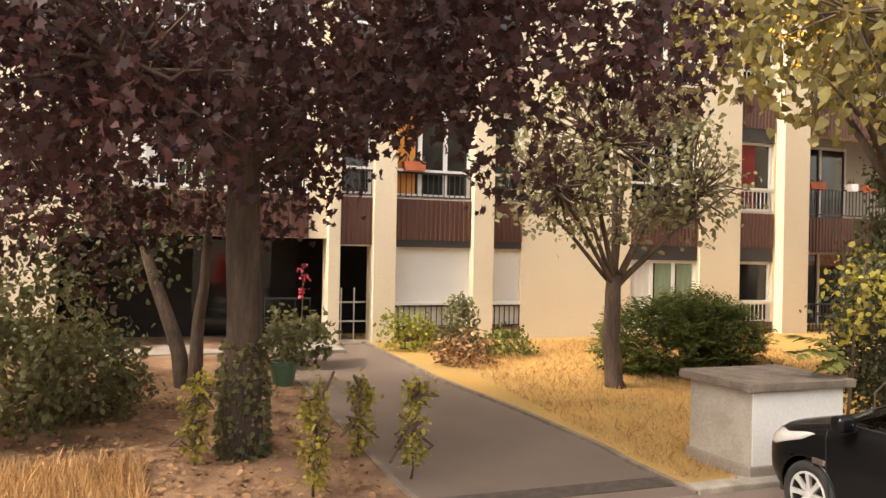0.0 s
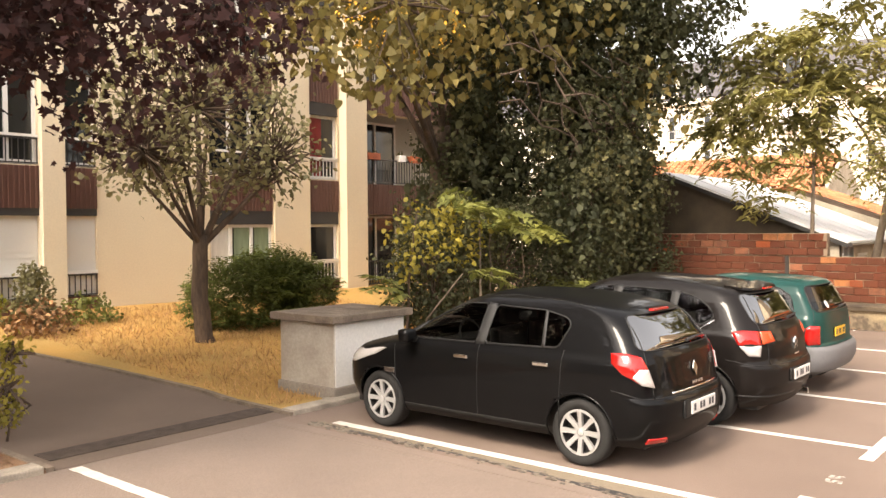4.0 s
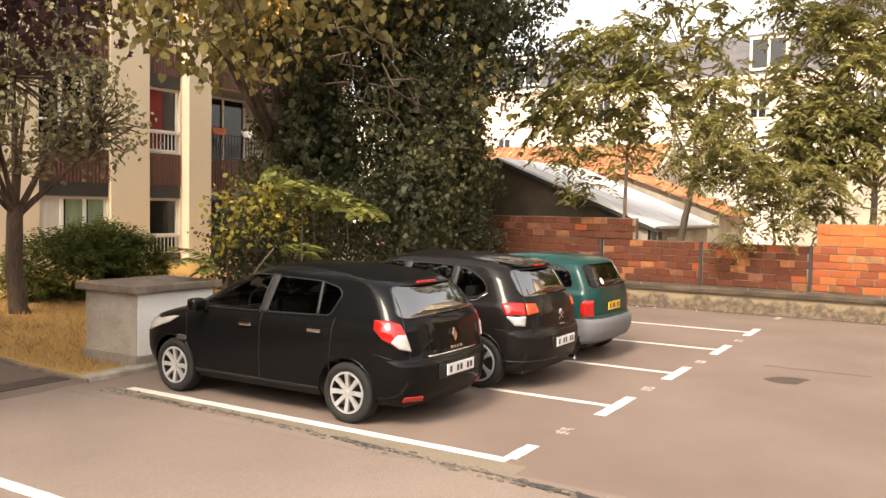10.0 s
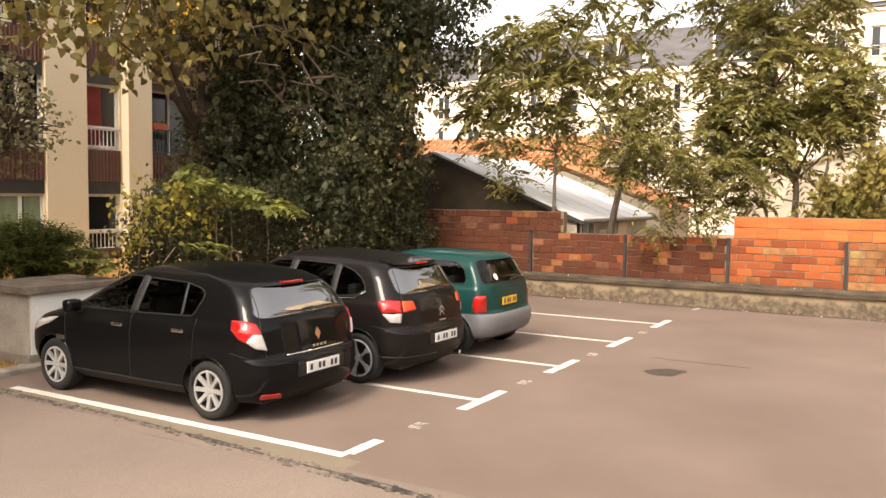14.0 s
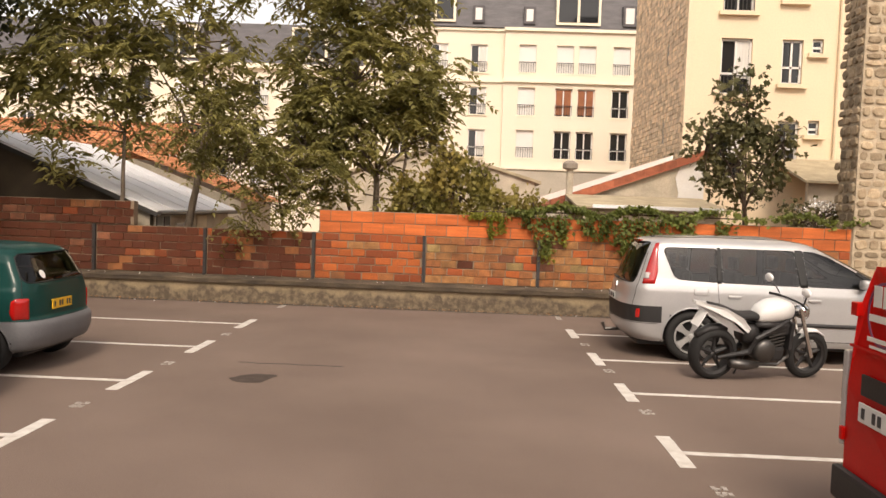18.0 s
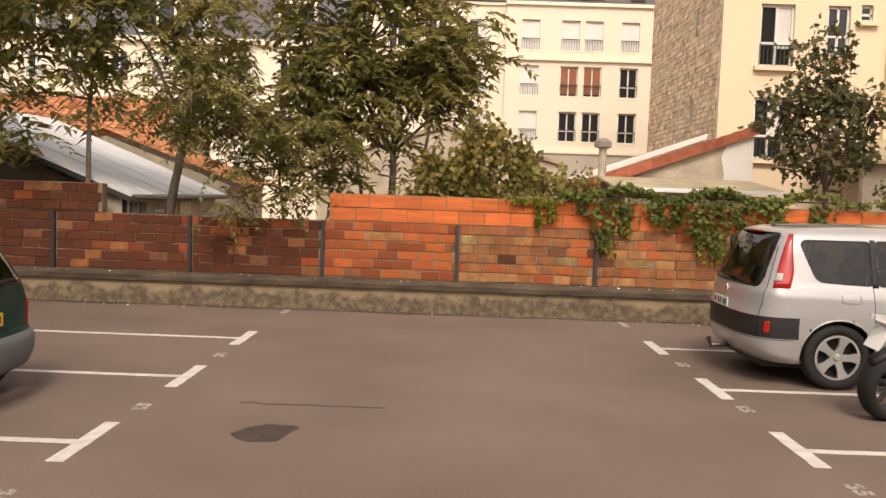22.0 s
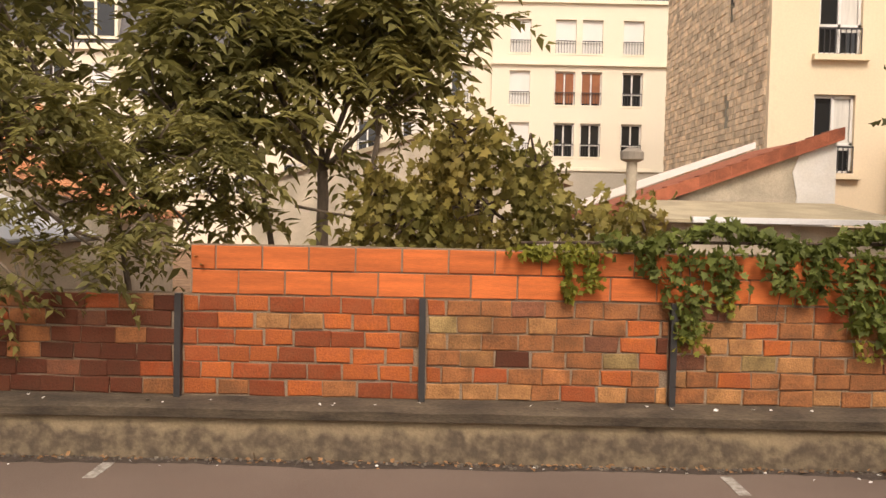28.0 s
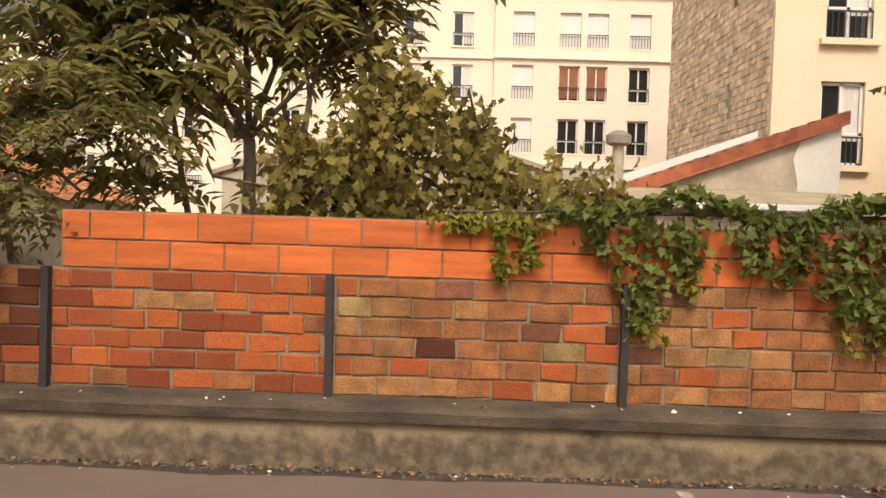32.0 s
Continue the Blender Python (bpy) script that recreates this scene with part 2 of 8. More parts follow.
    ring_blue=mat("faint_blue_paint", (0.16, 0.04, 0.10), rough=0.5, var=0.1, bump=0.0),
    plastic=mat("black_plastic", (0.018, 0.017, 0.017), rough=0.55, var=0.1, bump=0.05),
    grey_plastic=mat("grey_plastic", (0.13, 0.13, 0.135), rough=0.6, var=0.06, bump=0.05),
    rubber=mat("tyre_rubber", (0.010, 0.0095, 0.009), rough=0.8, var=0.1, bump=0.1),
    alloy=mat("alloy_wheel", (0.40, 0.395, 0.385), rough=0.35, var=0.05, bump=0.0, metal=0.35),
    chrome=mat("chrome", (0.75, 0.74, 0.72), rough=0.12, var=0.02, bump=0.0, metal=1.0),
    steel=mat("dark_steel", (0.10, 0.095, 0.09), rough=0.4, var=0.1, bump=0.0, metal=0.8),
    lamp_red=mat("red_lens", (0.38, 0.010, 0.008), rough=0.12, var=0.08, bump=0.0, coat=0.6),
    lamp_clear=mat("clear_lens", (0.40, 0.38, 0.37), rough=0.1, var=0.08, bump=0.0, coat=0.6),
    lamp_orange=mat("amber_lens", (0.60, 0.06, 0.015), rough=0.15, var=0.05, bump=0.0),
    plate_white=mat("white_plate", (0.70, 0.70, 0.68), rough=0.4, var=0.02, bump=0.0),
    plate_yellow=mat("yellow_plate", (0.72, 0.42, 0.03), rough=0.4, var=0.02, bump=0.0),
    ink=mat("plate_ink", (0.03, 0.03, 0.035), rough=0.5, var=0.05, bump=0.0),
    seat_cloth=mat("seat_cloth", (0.05, 0.048, 0.046), rough=0.9, var=0.1, bump=0.1),
    car_glass=glass_mat("car_glass", (0.24, 0.255, 0.245), 1.03),
    tinted_glass=glass_mat("tinted_car_glass", (0.05, 0.055, 0.055), 3.3),
    terracotta=mat("terracotta_pot", (0.34, 0.09, 0.035), rough=0.8, var=0.12, bump=0.1),
    green_pot=mat("green_pot", (0.05, 0.09, 0.05), rough=0.6, var=0.1, bump=0.05),
    l_purple=leaf_mat("purple_maple_leaf", (0.036, 0.017, 0.018), (0.085, 0.032, 0.028)),
    l_cherry=leaf_mat("cherry_leaf", (0.19, 0.18, 0.09), (0.28, 0.25, 0.12)),
    l_catalpa=leaf_mat("catalpa_leaf", (0.155, 0.138, 0.046), (0.27, 0.20, 0.056)),
    l_ever=leaf_mat("evergreen_leaf", (0.044, 0.053, 0.022), (0.092, 0.090, 0.036)),
    l_ailanthus=leaf_mat("ailanthus_leaf", (0.20, 0.19, 0.066), (0.33, 0.29, 0.09), thin=0.55),
    l_fern=leaf_mat("sumac_leaf", (0.15, 0.18, 0.05), (0.24, 0.23, 0.05)),
    l_yellow=leaf_mat("yellowing_leaf", (0.26, 0.235, 0.045), (0.42, 0.34, 0.05)),
    l_juniper=leaf_mat("juniper_leaf", (0.085, 0.11, 0.022), (0.14, 0.165, 0.036)),
    l_ivy=leaf_mat("ivy_leaf", (0.12, 0.15, 0.032), (0.22, 0.25, 0.055)),
    l_ivy_young=leaf_mat("young_ivy_leaf", (0.22, 0.24, 0.03), (0.32, 0.31, 0.05)),
    l_fig=leaf_mat("vine_leaf", (0.22, 0.21, 0.05), (0.34, 0.24, 0.06)),
    l_shrub=leaf_mat("shrub_leaf", (0.095, 0.10, 0.040), (0.16, 0.14, 0.055)),
    straw=leaf_mat("straw_grass", (0.44, 0.25, 0.10), (0.58, 0.36, 0.17)),
    petal=mat("flower_petal", (0.55, 0.06, 0.10), rough=0.7, var=0.2, bump=0.0),
    petal_white=mat("white_petal", (0.75, 0.73, 0.70), rough=0.7, var=0.1, bump=0.0),
    petal_yellow=mat("seed_head", (0.60, 0.33, 0.03), rough=0.7, var=0.15, bump=0.0),
    litter=mat("dry_leaf_litter", (0.24, 0.13, 0.06), rough=0.95, var=0.3, bump=0.0, island=0.4),
)


# ---- building blocks ----
def data_mesh(name, verts, faces, material, smooth=False):
    me = bpy.data.meshes.new(name)
    me.from_pydata([tuple(v) for v in verts], [], [tuple(f) for f in faces])
    me.materials.append(material)
    if smooth:
        me.polygons.foreach_set("use_smooth", [True] * len(me.polygons))
    me.update()
    return me


def part(name, bm, material, parent, label="", smooth=False):
    """Links a bmesh as one mesh object under a thing or a part."""
    me = bpy.data.meshes.new(name)
    bm.to_mesh(me)
    bm.free()
    me.materials.append(material)
    if smooth:
        me.polygons.foreach_set("use_smooth", [True] * len(me.polygons))
    ob = new(name, me)
    ob.parent = parent
    return tagged(ob, label)


def mpart(name, verts, faces, material, parent, label="", smooth=False):
    ob = new(name, data_mesh(name, verts, faces, material, smooth))
    ob.parent = parent
    return tagged(ob, label)


def empty(name, m=None, **tags):
    ob = new(name)
    ob.matrix_basis = m or Matrix()
    return tagged(ob, **tags)


def box(x0, x1, y0, y1, z0, z1, bevel=0.0, bm=None):
    own = bmesh.new() if bm is None else bm
    vs = [own.verts.new((x, y, z)) for x in (x0, x1) for y in (y0, y1) for z in (z0, z1)]
    fs = [own.faces.new([vs[i] for i in f]) for f in ((0, 1, 3, 2), (4, 6, 7, 5), (0, 4, 5, 1), (2, 3, 7, 6), (0, 2, 6, 4), (1, 5, 7, 3))]
    if bevel and bm is None:
        bmesh.ops.bevel(own, geom=list(own.edges), offset=bevel, segments=2, affect='EDGES', profile=0.6)
    return own


def tube(points, radii, sides=8, cap=True, bm=None):
    """A tapered tube along points."""
    own = bm or bmesh.new()
    pts = [Vector(p) for p in points]
    rings = []
    up = Vector((0.31, 0.17, 0.93)).normalized()
    for i, p in enumerate(pts):
        d = (pts[min(i + 1, len(pts) - 1)] - pts[max(i - 1, 0)]).normalized()
        a = d.cross(up)
        if a.length < 0.05:
            a = d.cross(Vector((1, 0, 0)))
        a.normalize()
        b = d.cross(a)
        rings.append([own.verts.new(p + radii[i] * (a * math.cos(t) + b * math.sin(t))) for t in [2 * math.pi * k / sides for k in range(sides)]])
    for r0, r1 in zip(rings, rings[1:]):
        for k in range(sides):
            own.faces.new((r0[k], r0[(k + 1) % sides], r1[(k + 1) % sides], r1[k]))
    if cap:
        own.faces.new(rings[0][::-1])
        own.faces.new(rings[-1])
    return own


def lathe(profile, segs=24, axis='z', bm=None):
    """Turns (radius, height) pairs round an axis."""
    own = bm or bmesh.new()
    rings = []
    for r, h in profile:
        ring = []
        for k in range(segs):
            a = 2 * math.pi * k / segs
            c, s = r * math.cos(a), r * math.sin(a)
            ring.append(own.verts.new((c, s, h) if axis == 'z' else (c, h, s) if axis == 'y' else (h, c, s)))
        rings.append(ring)
    for r0, r1 in zip(rings, rings[1:]):
        for k in range(segs):
            own.faces.new((r0[k], r0[(k + 1) % segs], r1[(k + 1) % segs], r1[k]))
    closed = tuple(profile[0]) == tuple(profile[-1])
    if profile[0][0] > 1e-4 and not closed:
        own.faces.new(rings[0][::-1])
    if profile[-1][0] > 1e-4 and not closed:
        own.faces.new(rings[-1])
    return own


def poly_prism(pts, depth, bm=None):
    """A prism: 3D corner points swept along the vector depth."""
    own = bm or bmesh.new()
    d = Vector(depth)
    a = [own.verts.new(p) for p in pts]
    b = [own.verts.new(Vector(p) + d) for p in pts]
    own.faces.new(a[::-1])
    own.faces.new(b)
    for i in range(len(a)):
        j = (i + 1) % len(a)
        own.faces.new((a[i], a[j], b[j], b[i]))
    return own


def wall_with_holes(along, x0, x1, z0, z1, face, back, holes):
    """A wall whose openings go through it. along 'x': it spans x, between y=face and y=back; along 'y': it spans y. holes: (a0, a1, z0, z1)."""
    bm = bmesh.new()
    xs = sorted({x0, x1, *[h[0] for h in holes], *[h[1] for h in holes]})
    zs = sorted({z0, z1, *[h[2] for h in holes], *[h[3] for h in holes]})
    xs = [x for x in xs if x0 <= x <= x1]
    zs = [z for z in zs if z0 <= z <= z1]
    solid = lambda i, j: 0 <= i < len(xs) - 1 and 0 <= j < len(zs) - 1 and not any(
        h[0] < (xs[i] + xs[i + 1]) / 2 < h[1] and h[2] < (zs[j] + zs[j + 1]) / 2 < h[3] for h in holes)
    P = (lambda a, d, z: (a, d, z)) if along == 'x' else (lambda a, d, z: (d, a, z))
    grid = {}

    def v(i, k, j):
        key = (i, k, j)
        if key not in grid:
            grid[key] = bm.verts.new(P(xs[i], (face, back)[k], zs[j]))
        return grid[key]
    for i in range(len(xs) - 1):
        for j in range(len(zs) - 1):
            if not solid(i, j):
                continue
            for k in (0, 1):
                bm.faces.new([v(i, k, j), v(i + 1, k, j), v(i + 1, k, j + 1), v(i, k, j + 1)])
            for di, dj, (a, b) in ((-1, 0, ((i, j), (i, j + 1))), (1, 0, ((i + 1, j), (i + 1, j + 1))), (0, -1, ((i, j), (i + 1, j))), (0, 1, ((i, j + 1), (i + 1, j + 1)))):
                if not solid(i + di, j + dj):
                    bm.faces.new([v(a[0], 0, a[1]), v(b[0], 0, b[1]), v(b[0], 1, b[1]), v(a[0], 1, a[1])])
    bmesh.ops.recalc_face_normals(bm, faces=bm.faces)
    return bm


def thing(name, bm, material, label, category, group="", kind="", smooth=False, m=None):
    ob = part(name, bm, material, None, "", smooth)
    if m:
        ob.matrix_basis = m
    return tagged(ob, label, category, group, kind)


rng = random.Random(7)


# ---- ground ----
def rise(x):
    return 0.45 * min(1.0, max(0.0, (-6.5 - x) / 7.5))


def sheet(name, edge0, edge1, material, label, category, lift=0.0, nx=40, ny=12, wob=0.0, base=-0.35):
    """Ground between two edge lines (lists of (x, y) with falling x), following the rise of the garden, with a skirt down to the base."""
    x0, x1 = edge0[0][0], edge0[-1][0]
    verts, faces = [], []
    at = lambda e, x: float(np.interp(-x, [-p[0] for p in e], [p[1] for p in e]))
    for i in range(nx + 1):
        x = x0 + (x1 - x0) * i / nx
        for j in range(ny + 1):
            y = at(edge0, x) + (at(edge1, x) - at(edge0, x)) * j / ny
            w = wob * noise.noise((x * 1.3, y * 1.3, 3.0)) if 0 < i < nx and 0 < j < ny else 0
            verts.append((x, y, rise(x) + lift + w))
    n = ny + 1
    for i in range(nx):
        for j in range(ny):
            faces.append((i * n + j, (i + 1) * n + j, (i + 1) * n + j + 1, i * n + j + 1))
    rim = [i * n for i in range(nx + 1)] + [nx * n + j for j in range(1, n)] + [i * n + ny for i in range(nx - 1, -1, -1)] + [j for j in range(ny - 1, 0, -1)]
    low = {k: len(verts) + c for c, k in enumerate(rim)}
    verts += [(verts[k][0], verts[k][1], base) for k in rim]
    faces += [(a, b, low[b], low[a]) for a, b in zip(rim, rim[1:] + rim[:1])]
    ob = mpart(name, verts, faces, material, None)
    return tagged(ob, label, category, kind="structure")


thing("ground", box(-400, 400, -400, 400, -1.2, -0.30), M["soil"], "bare brown earth reaching to the horizon", "ground", kind="structure")
thing("parking_lot", box(-5.35, 11.6, -0.02, 11.9, -0.28, 0.0), M["asphalt"], "grey-brown asphalt of the parking lot", "asphalt", kind="structure")
thing("road", box(-5.35, 40, -60, -0.18, -0.28, -0.004), M["asphalt_road"], "worn pale asphalt access road", "road", kind="structure")
thing("gutter", box(-5.35, 11.6, -0.18, -0.02, -0.28, 0.001), M["asphalt_road"], "rough patched strip between road and parking lot", "gutter", kind="structure")
thing("yard_ground", box(-30, 40, 12.6, 60, -0.28, 0.0), M["soil"], "unseen earth yards behind the brick wall", "ground", kind="structure")
thing("lot_edge_ground", box(11.6, 40, -0.18, 12.6, -0.28, -0.006), M["asphalt_road"], "worn asphalt beside the parking lot", "asphalt", kind="structure")

PR = [(-5.35, 0.17), (-7.1, 0.23), (-8.8, 0.02), (-11.0, -0.38), (-12.4, -0.48), (-16.0, -0.75)]
PL = [(-5.35, -2.40), (-9.1, -2.42), (-12.0, -2.42), (-16.0, -2.42)]
off = lambda e, d: [(x, y + d) for x, y in e]
sheet("garden_path", PL, PR, M["asphalt_path"], "dark asphalt garden path leading to the entrance", "path", lift=0.0)
sheet("lawn", off(PR, 0.07), [(-5.35, 2.6), (-7.0, 9.0), (-16.0, 12.5)], M["lawn"], "sun-dried straw-yellow lawn under the small tree", "lawn", lift=0.02, wob=0.03)
sheet("planting_bed", [(-5.35, -16), (-16, -16)], off(PL, -0.08), M["soil"], "brown soil bed strewn with dry leaves", "soil", lift=0.02, wob=0.06, ny=30)
sheet("hedge_bed", [(-5.36, 2.62), (-7.0, 9.02), (-16.0, 12.52)], [(-5.36, 12.0), (-7, 12.0), (-16.0, 13.5)], M["soil"], "shaded soil under the shrubs", "soil", lift=0.02, wob=0.05)
for e, d, nm in ((PR, 0.0, "path_edging"), (PL, -0.08, "path_edging")):
    sheet(nm, off(e, d), off(e, d + 0.07), M["slab"], "thin weathered concrete edging along the path", "edging", lift=0.035, ny=1)
thing("path_drain", box(-5.98, -5.66, -2.3, 0.3, -0.25, 0.008), M["iron"], "dark strip drain across the foot of the path", "drain", kind="structure")
for y0, y1 in ((-16, -2.5), (0.2, 1.35)):
    thing("kerb", box(-5.55, -5.33, y0, y1, -0.25, 0.06, 0.02), M["kerb"], "low pale stone kerb at the edge of the garden", "kerb", kind="structure")
thing("kerb", box(-5.52, -5.34, 2.3, 11.85, -0.25, 0.09, 0.02), M["kerb"], "low pale stone kerb in front of the parked cars", "kerb", kind="structure")

# unseen plain walls, added to close the court and darken reflections in the cars
thing("wall_south", box(-14.0, 30, -21.4, -21.0, -0.3, 6.5), M["slab"], "unseen plain wall added across the access road", "wall", kind="structure")
thing("wall_east", box(19.0, 19.4, -21.0, 11.9, -0.3, 5.5), M["facade_grey"], "unseen plain wall added beside the parking lot", "wall", kind="structure")

# ---- back wall: plinth, ledge, brick core, posts ----
WY = 12.0


def stained(name):
    m = mat(name, (0.345, 0.262, 0.158), rough=0.92, var=0.14, scale=3, bump=0.4, fine=40, col2=(0.235, 0.178, 0.112))
    nt = m.node_tree
    n, l = nt.nodes, nt.links
    p = n["Principled BSDF"]
    old = p.inputs["Base Color"].links[0].from_socket
    tc, sep = n.new("ShaderNodeTexCoord"), n.new("ShaderNodeSeparateXYZ")
    l.new(tc.outputs["Object"], sep.inputs[0])
    ns, mp = n.new("ShaderNodeTexNoise"), n.new("ShaderNodeMapping")
    mp.inputs["Scale"].default_value = (2.6, 1, 0.5)
    l.new(tc.outputs["Object"], mp.inputs[0]), l.new(mp.outputs[0], ns.inputs[0])
    ns.inputs["Scale"].default_value, ns.inputs["Detail"].default_value = 1.3, 3
    ad = n.new("ShaderNodeMath")
    ad.operation = 'MULTIPLY_ADD'
    l.new(ns.outputs[0], ad.inputs[0])
    ad.inputs[1].default_value = -0.48
    l.new(sep.outputs[2], ad.inputs[2])
    r = n.new("ShaderNodeMapRange")
    r.inputs[1].default_value, r.inputs[2].default_value = -0.02, 0.055
    r.inputs[3].default_value, r.inputs[4].default_value = 0.95, 0.0
    l.new(ad.outputs[0], r.inputs[0])
    sp, sr = n.new("ShaderNodeTexNoise"), n.new("ShaderNodeMapRange")
    sp.inputs["Scale"].default_value, sp.inputs["Detail"].default_value = 11, 4
    l.new(tc.outputs["Object"], sp.inputs[0]), l.new(sp.outputs[0], sr.inputs[0])
    sr.inputs[1].default_value, sr.inputs[2].default_value, sr.inputs[3].default_value = 0.35, 0.62, 0.45
    mu = n.new("ShaderNodeMath")
    mu.operation = 'MULTIPLY'
    l.new(r.outputs[0], mu.inputs[0]), l.new(sr.outputs[0], mu.inputs[1])
    mx = n.new("ShaderNodeMix")
    mx.data_type = 'RGBA'
    l.new(mu.outputs[0], mx.inputs[0]), l.new(old, mx.inputs[6])
    mx.inputs[7].default_value = (0.080, 0.060, 0.042, 1)
    l.new(mx.outputs[2], p.inputs["Base Color"])
    return m


M["plinth"] = stained("damp_stained_plinth")
plinth = thing("wall_plinth", box(-7, 11.7, 11.76, 12.2, -0.25, 0.37), M["plinth"], "low rendered plinth wall with damp mould stains", "wall", kind="structure")
bm = bmesh.new()
xs = [-7 + 18.7 * i / 90 for i in range(91)]
rows = []
for x in xs:
    w = 0.012 * noise.noise((x * 2, 0, 5))
    rows.append([bm.verts.new(p) for p in ((x, 11.70, 0.37 + w * .3), (x, 11.69, 0.45 + w), (x, 11.78, 0.475 + w), (x, 12.0, 0.50), (x, 12.0, 0.36), (x, 11.76, 0.36))])
for a, b in zip(rows, rows[1:]):
    for k in range(6):
        bm.faces.new((a[k], b[k], b[(k + 1) % 6], a[(k + 1) % 6]))
bm.faces.new(rows[0]), bm.faces.new(rows[-1][::-1])
thing("wall_ledge", bm, M["ledge"], "dark weathered concrete ledge on the plinth", "ledge", kind="structure")
brick_wall = thing("wall_back", box(-7, 0.60, 12.015, 12.19, 0.40, 1.39), M["mortar"], "old hollow-brick boundary wall in grey mortar", "brick wall", kind="structure")
brick_wall_b = thing("wall_back", box(0.60, 10.76, 12.015, 12.19, 0.40, 1.83), M["mortar"], "hollow-brick boundary wall raised with new terracotta blocks", "brick wall", kind="structure")
brick_wall_c = thing("wall_back", box(-7, -3.02, 12.0, 12.192, 1.40, 1.86), M["mortar"], "taller shaded end of the brick boundary wall", "brick wall", kind="structure")
POSTS = (-3.78, -1.60, 0.51, 2.65, 4.84, 6.98, 9.10)
for x in POSTS:
    lean = rng.uniform(-0.01, 0.01)
    thing("fence_post", poly_prism([(x - 0.028, 11.925, 0.46), (x + 0.028, 11.925, 0.46), (x + 0.028 + lean, 11.93, 1.40), (x - 0.028 + lean, 11.93, 1.40)], (0, 0.06, 0)),
          M["rail"], "dark rusted steel post against the brick wall", "post", group="wall posts")

# ---- painted bays ----
def stripe(name, x0, x1, y0, y1, label="white painted parking line", cat="line", m="paint", z=0.004):
    bm = bmesh.new()
    n = max(2, int(max(x1 - x0, y1 - y0) / 0.12))
    for i in range(n):
        t0, t1 = i / n, (i + 1) / n
        j = lambda: rng.uniform(-0.004, 0.004)
        if x1 - x0 > y1 - y0:
            box(x0 + (x1 - x0) * t0, x0 + (x1 - x0) * t1, y0 + j(), y1 + j(), -0.02, z, bm=bm)
        else:
            box(x0 + j(), x1 + j(), y0 + (y1 - y0) * t0, y0 + (y1 - y0) * t1, -0.02, z, bm=bm)
    return thing(name, bm, M[m], label, cat, group="parking lines", kind="structure")


stripe("parking_line", -4.75, -0.16, 0.22, 0.33)
stripe("parking_line", -0.23, -0.11, 0.33, 0.78)
for x, y in ((-0.075, 2.55), (-0.04, 4.69), (0.0, 6.86), (0.015, 9.04)):
    stripe("parking_line", -4.6, x - 0.06, y - 0.045, y + 0.045)
    stripe("parking_line", x - 0.06, x + 0.06, y - 0.44, y + 0.52)
stripe("parking_line", 0.0, 0.10, 11.2, 11.6, "faded white painted mark by the wall", m="paint_worn")
for x, y in ((5.31, 0.70), (5.31, 2.92), (5.31, 5.15), (5.28, 7.16), (5.23, 9.40)):
    stripe("parking_line", x + 0.06, 9.9, y - 0.045, y + 0.045)
    stripe("parking_line", x - 0.065, x + 0.06, y - 0.40, y + 0.50)
stripe("parking_line", 5.15, 5.25, 11.1, 11.55, "faded white painted mark by the wall", m="paint_worn")
stripe("parking_line", -5.3, 0.6, -2.31, -2.20, "white line painted on the road", z=0.0)
# worn bay numbers, no longer legible: pairs of pale blots
for x, y in ((-0.13, 1.37), (-0.06, 3.61), (0.0, 5.71), (0.03, 7.97), (5.41, 1.99), (5.36, 4.31), (5.32, 6.40), (5.29, 8.40)):
    bm = bmesh.new()
    for dy in (-0.06, 0.06):
        P = [(x + 0.55 * px + rng.uniform(-.008, .008), y + dy + py) for px, py in ((-0.08, 0.04), (-0.09, -0.03), (-0.03, -0.04), (0.0, 0.0), (0.03, 0.04), (0.09, 0.03), (0.08, -0.04))]
        skip = rng.randrange(1, 6)
        for k, ((xa, ya), (xb, yb)) in enumerate(zip(P, P[1:])):
            n = Vector((yb - ya, xa - xb)).normalized() * 0.017
            if k != skip:
                poly_prism([(xa + n.x, ya + n.y, -0.01), (xb + n.x, yb + n.y, -0.01), (xb - n.x, yb - n.y, -0.01), (xa - n.x, ya - n.y, -0.01)], (0, 0, 0.0135), bm=bm)
    bmesh.ops.recalc_face_normals(bm, faces=bm.faces)
    thing("bay_number", bm, M["paint_worn"], "worn white bay number flaking off the asphalt", "marking", group="bay numbers", kind="structure")
bm = poly_prism([(x, y, -0.01) for x, y in ((0.93, 5.03), (0.99, 5.12), (1.01, 5.20), (1.10, 5.27), (1.16, 5.33), (1.28, 5.30), (1.39, 5.31), (1.42, 5.24), (1.385, 5.16), (1.36, 5.06), (1.345, 4.98), (1.32, 4.88), (1.20, 4.85), (1.09, 4.85), (1.0, 4.92))][::-1], (0, 0, 0.0135))
bmesh.ops.recalc_face_normals(bm, faces=bm.faces)
thing("asphalt_patch", bm, M["iron"], "small dark repair patch with ragged edges in the asphalt", "patch", kind="structure")
bm = bmesh.new()
pts = [(0.78 + i * 0.085, 5.95 + 0.05 * noise.noise((i * 0.5, 0, 0))) for i in range(16)]
for (xa, ya), (xb, yb) in zip(pts, pts[1:]):
    poly_prism([(xa, ya - 0.012, -0.01), (xb, yb - 0.012, -0.01), (xb, yb + 0.012, -0.01), (xa, ya + 0.012, -0.01)], (0, 0, 0.0125), bm=bm)
thing("asphalt_crack", bm, M["tar"], "thin dark tar-filled crack in the asphalt", "crack", kind="structure")
bm = bmesh.new()
edge = []
for k in range(261):
